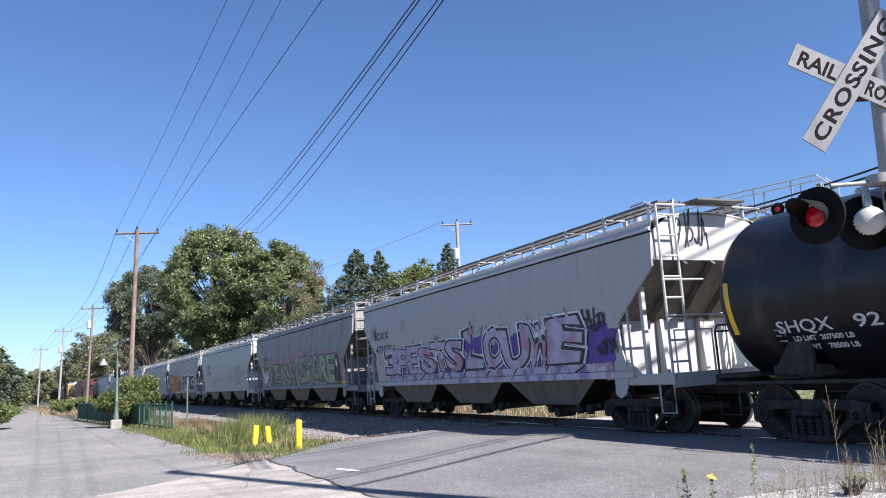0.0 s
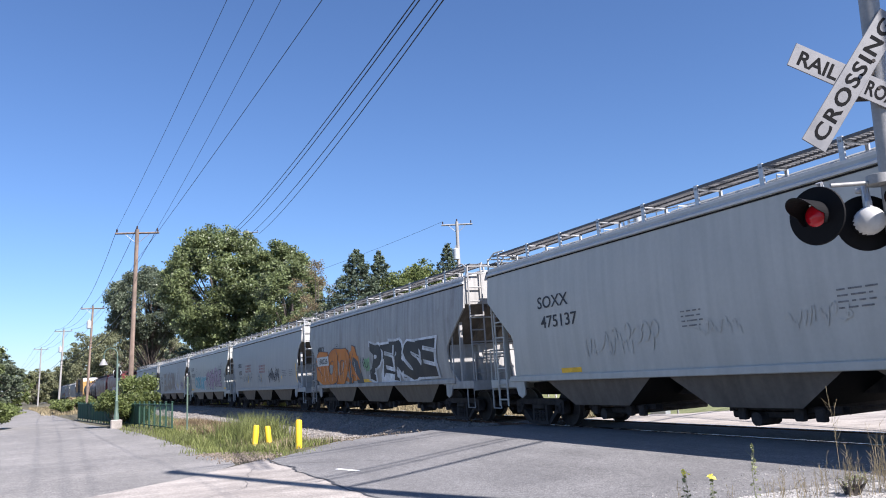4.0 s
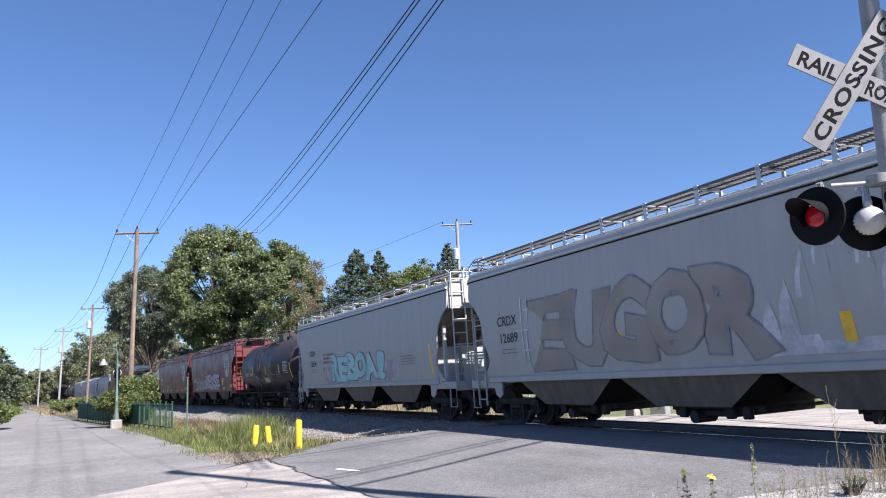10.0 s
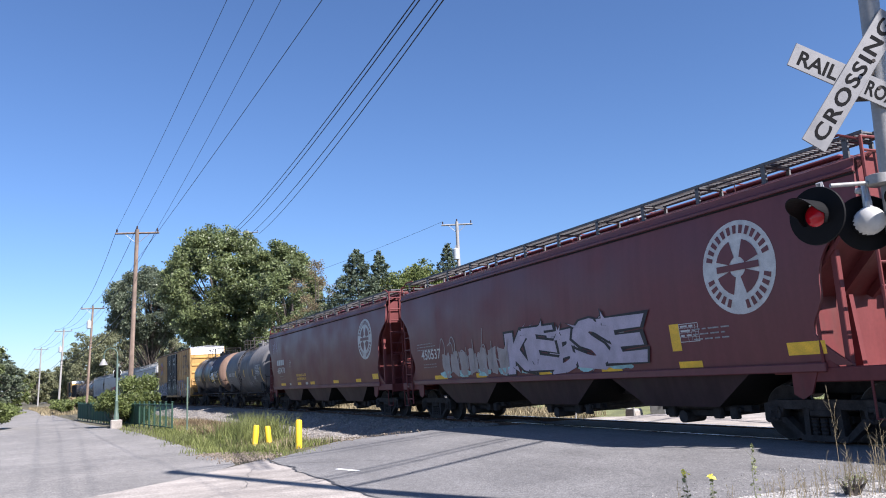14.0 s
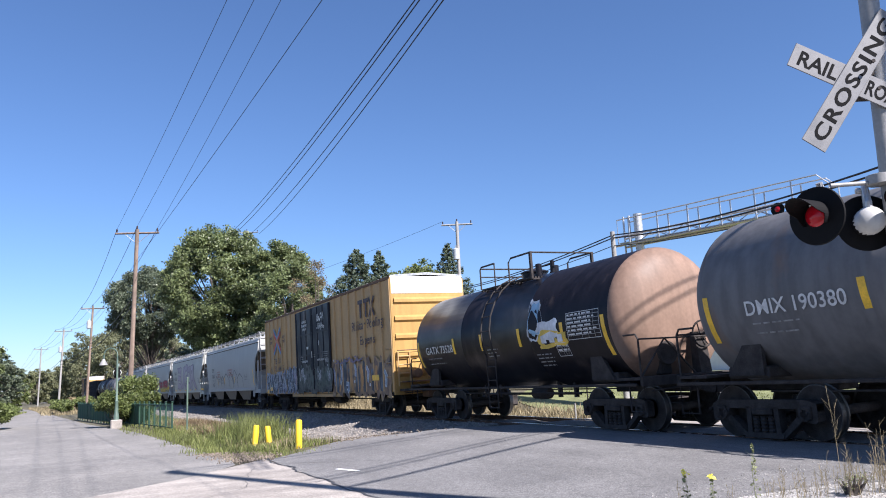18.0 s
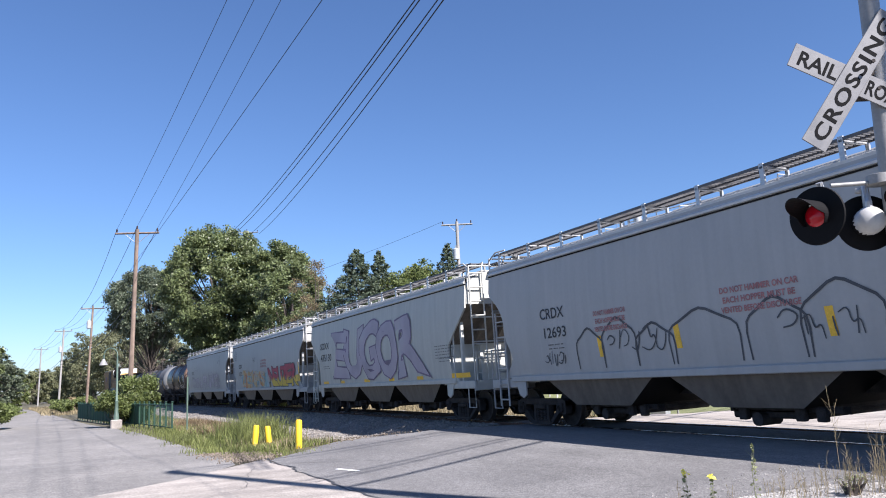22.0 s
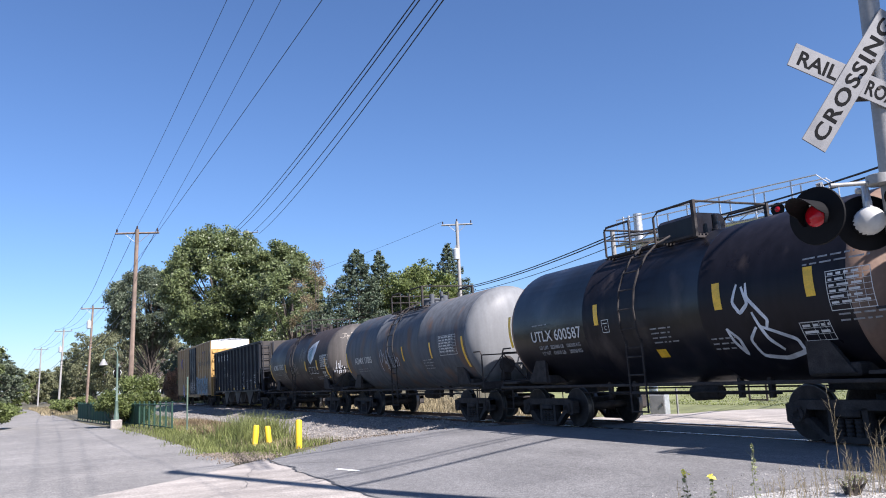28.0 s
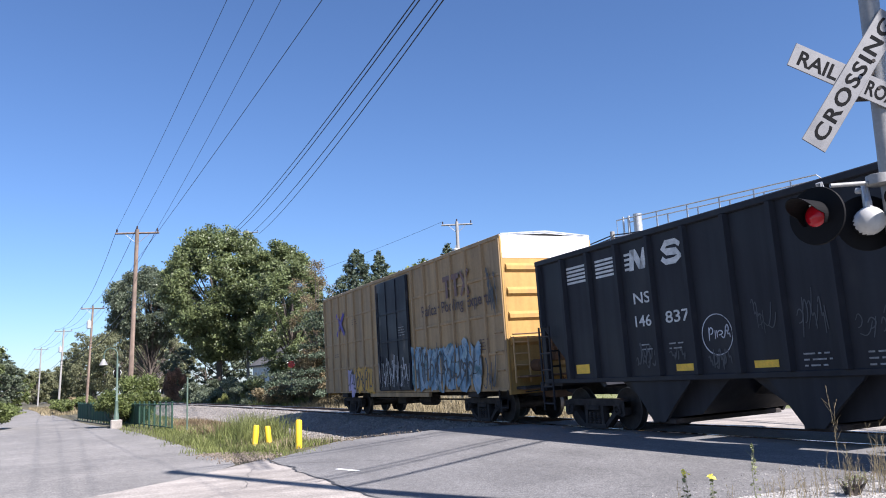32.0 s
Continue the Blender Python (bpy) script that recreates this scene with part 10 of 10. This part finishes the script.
marks(car, [(-5.88, -5.38, 1.26, 1.46), (-2.62, -2.12, 1.23, 1.36), (-0.74, -0.24, 1.23, 1.35), (2.17, 2.68, 1.23, 1.34), (5.58, 6.02, 1.28, 1.46)], YMARK, flat3, dy=-0.006, skew=0)
g = G()
for a, b, c, d in ((3.24, 3.74, 1.54, 1.56), (3.24, 3.74, 1.28, 1.30), (3.24, 3.26, 1.30, 1.54), (3.72, 3.74, 1.30, 1.54), (3.54, 3.555, 1.30, 1.54), (3.26, 3.72, 1.40, 1.412)):
    patch(g, a, b, c, d, -0.004, flat3)
part("plate_mark", g, LETTER_W, car, "white outlined plate mark")
g = G()
ring = lambda cx, cz, rx, rz, w, a1=6.4: stroke(g, [(cx + rx * math.cos(0.9 + a1 * i / 24), cz + rz * math.sin(0.9 + a1 * i / 24)) for i in range(25)], w, -0.006, flat3)
ring(-1.50, 1.84, 0.36, 0.36, 0.011)
ring(2.46, 1.86, 0.42, 0.47, 0.024, 4.6)
scrawl(g, -1.74, 1.74, 0.55, 0.22, -0.007, rng, 4, 0.016, flat3)
scrawl(g, 2.12, 1.66, 0.75, 0.36, -0.007, rng, 4, 0.014, flat3)
scrawl(g, 4.14, 1.70, 0.72, 0.11, -0.007, rng, 5, 0.013, flat3)
art(car, g, [SP["silver"]], "thin chalk scribbles")
g = G()
scrawl(g, -3.75, 1.30, 0.62, 0.42, -0.007, rng, 5, 0.022, flat3)
scrawl(g, -2.75, 1.42, 0.45, 0.20, -0.007, rng, 3, 0.020, flat3)
scrawl(g, -1.75, 1.22, 0.5, 0.35, -0.007, rng, 4, 0.022, flat3)
scrawl(g, 0.25, 1.65, 0.55, 0.6, -0.005, rng, 4, 0.014, flat3)
scrawl(g, 1.25, 1.55, 0.55, 0.4, -0.005, rng, 3, 0.014, flat3)
scrawl(g, -0.70, 1.75, 0.5, 0.5, -0.005, rng, 3, 0.012, flat3)
art(car, g, [SP["char"]], "faint grey chalk scribbles")

# 23: last yellow boxcar
car, e, yb = boxcar(*span(23), "faded yellow boxcar with belted sides and a black door", body=16.1, ribs=16, belts=True, door=(-1.3, 1.7), side_mat=BOX_TAN)
take(23, car)
BOX_FADED = material("faded_maroon_lettering", (0.17, 0.09, 0.075), 0.6, vary=0.3, scale=6, bump=0.0)
lettering(car, [("Railcar Pooling Experts", 2.75, 3.30, 0.34, 4.7)], BOX_TEXT, flat, "dark painted lettering", [(-6.6, 2.5, 0.8, 2), (-4.2, 3.8, 0.6, 3), (6.6, 2.3, 0.5, 4)])
g = G()
for a in (0, 1):
    x, z = 4.45 + 0.6 * a, 3.70
    patch(g, x, x + 0.5, z + 0.52, z + 0.68, 0, flat)
    patch(g, x + 0.17, x + 0.33, z, z + 0.52, 0, flat)
for s in (-1, 1):
    stroke(g, [(5.65, 4.04 - s * 0.36), (5.9, 4.04), (6.15, 4.04 + s * 0.36)], 0.07, -0.001 * (s + 2), flat)
part("emblem", g, BOX_FADED, car, "faded maroon block emblem")
g = G()
for s in (-1, 1):
    stroke(g, [(-6.2, 3.75 - s * 0.45), (-5.7, 3.75), (-5.2, 3.75 + s * 0.45)], 0.11, -0.002 * (s + 2), flat)
part("emblem", g, SP["purple"], car, "small purple crossed stripes")
g = G()
PAINT_SKY = spray_patch("sky_and_steel_blue", [(0.09, 0.16, 0.22), (0.17, 0.29, 0.40), (0.30, 0.38, 0.45), (0.08, 0.16, 0.19)], 1.8)
for i in range(10):
    g.slot = 1
    blob(g, 2.05 + i * 0.47, 1.62 + rng.uniform(-0.06, 0.08), 0.36, rng.uniform(0.60, 0.70), -0.0006 * (i % 3), rng, surf=flat2)
tangle(g, 2.0, 1.06, 4.3, 1.16, -0.004, rng, 12, 0, 1, 2, flat2)
g.slot = 0
scrawl(g, 1.95, 0.98, 4.4, 1.15, -0.026, rng, 11, 0.045, flat2)
for i in range(7):
    g.slot = 4 if i < 5 else 5
    blob(g, -2.25 - i * 0.42, 1.30 + rng.uniform(-0.1, 0.15), 0.32, rng.uniform(0.38, 0.52), -0.0006 * (i % 3), rng, surf=flat2)
g.slot = 6
scrawl(g, -5.0, 0.95, 2.9, 0.9, -0.008, rng, 7, 0.040, flat2)
g.slot = 0
scrawl(g, 6.6, 0.9, 0.9, 0.9, -0.012, rng, 4, 0.035, flat2)
scrawl(g, 7.2, 2.9, 0.5, 1.1, -0.012, rng, 3, 0.03, flat2)
art(car, g, [SP["char"], PAINT_SKY, SP["steel"], SP["denim"], SP["amber"], SP["lilac"], SP["char"]], "sky-blue letters beside an orange patch")
g = G()
for i in range(5):
    scrawl(g, -1.2 + i * 0.55, 1.05, 0.6, 0.95, -0.001 * i, rng, 3, 0.020, doorf)
art(car, g, [SP["silver"]], "silver scribbles on the black door")
lettering(car, [], LETTER_W, doorf, "", [(0.9, 3.1, 0.6, 4)])


def motions():
    """The train rolls past; each wheelset turns as it rolls."""
    times = [i * 0.5 for i in range(65)]
    for car, s in TRAIN:
        walk(car, [(t, on_track(s + train_run(t))) for t in times])
    steps = [i / 30 for i in range(961)]
    for ax, sets in WHEELSETS.items():
        first = sets[0]
        walk(first, [(t, pose(ax, 0, WHEEL_R, 0, math.degrees((train_run(t) - train_run(0)) / WHEEL_R) % 360.0, 0)) for t in steps])
        for other in sets[1:]:
            other.rotation_mode = "QUATERNION"
            data = other.animation_data_create()
            data.action = first.animation_data.action
            data.action_slot = first.animation_data.action_slot


motions()
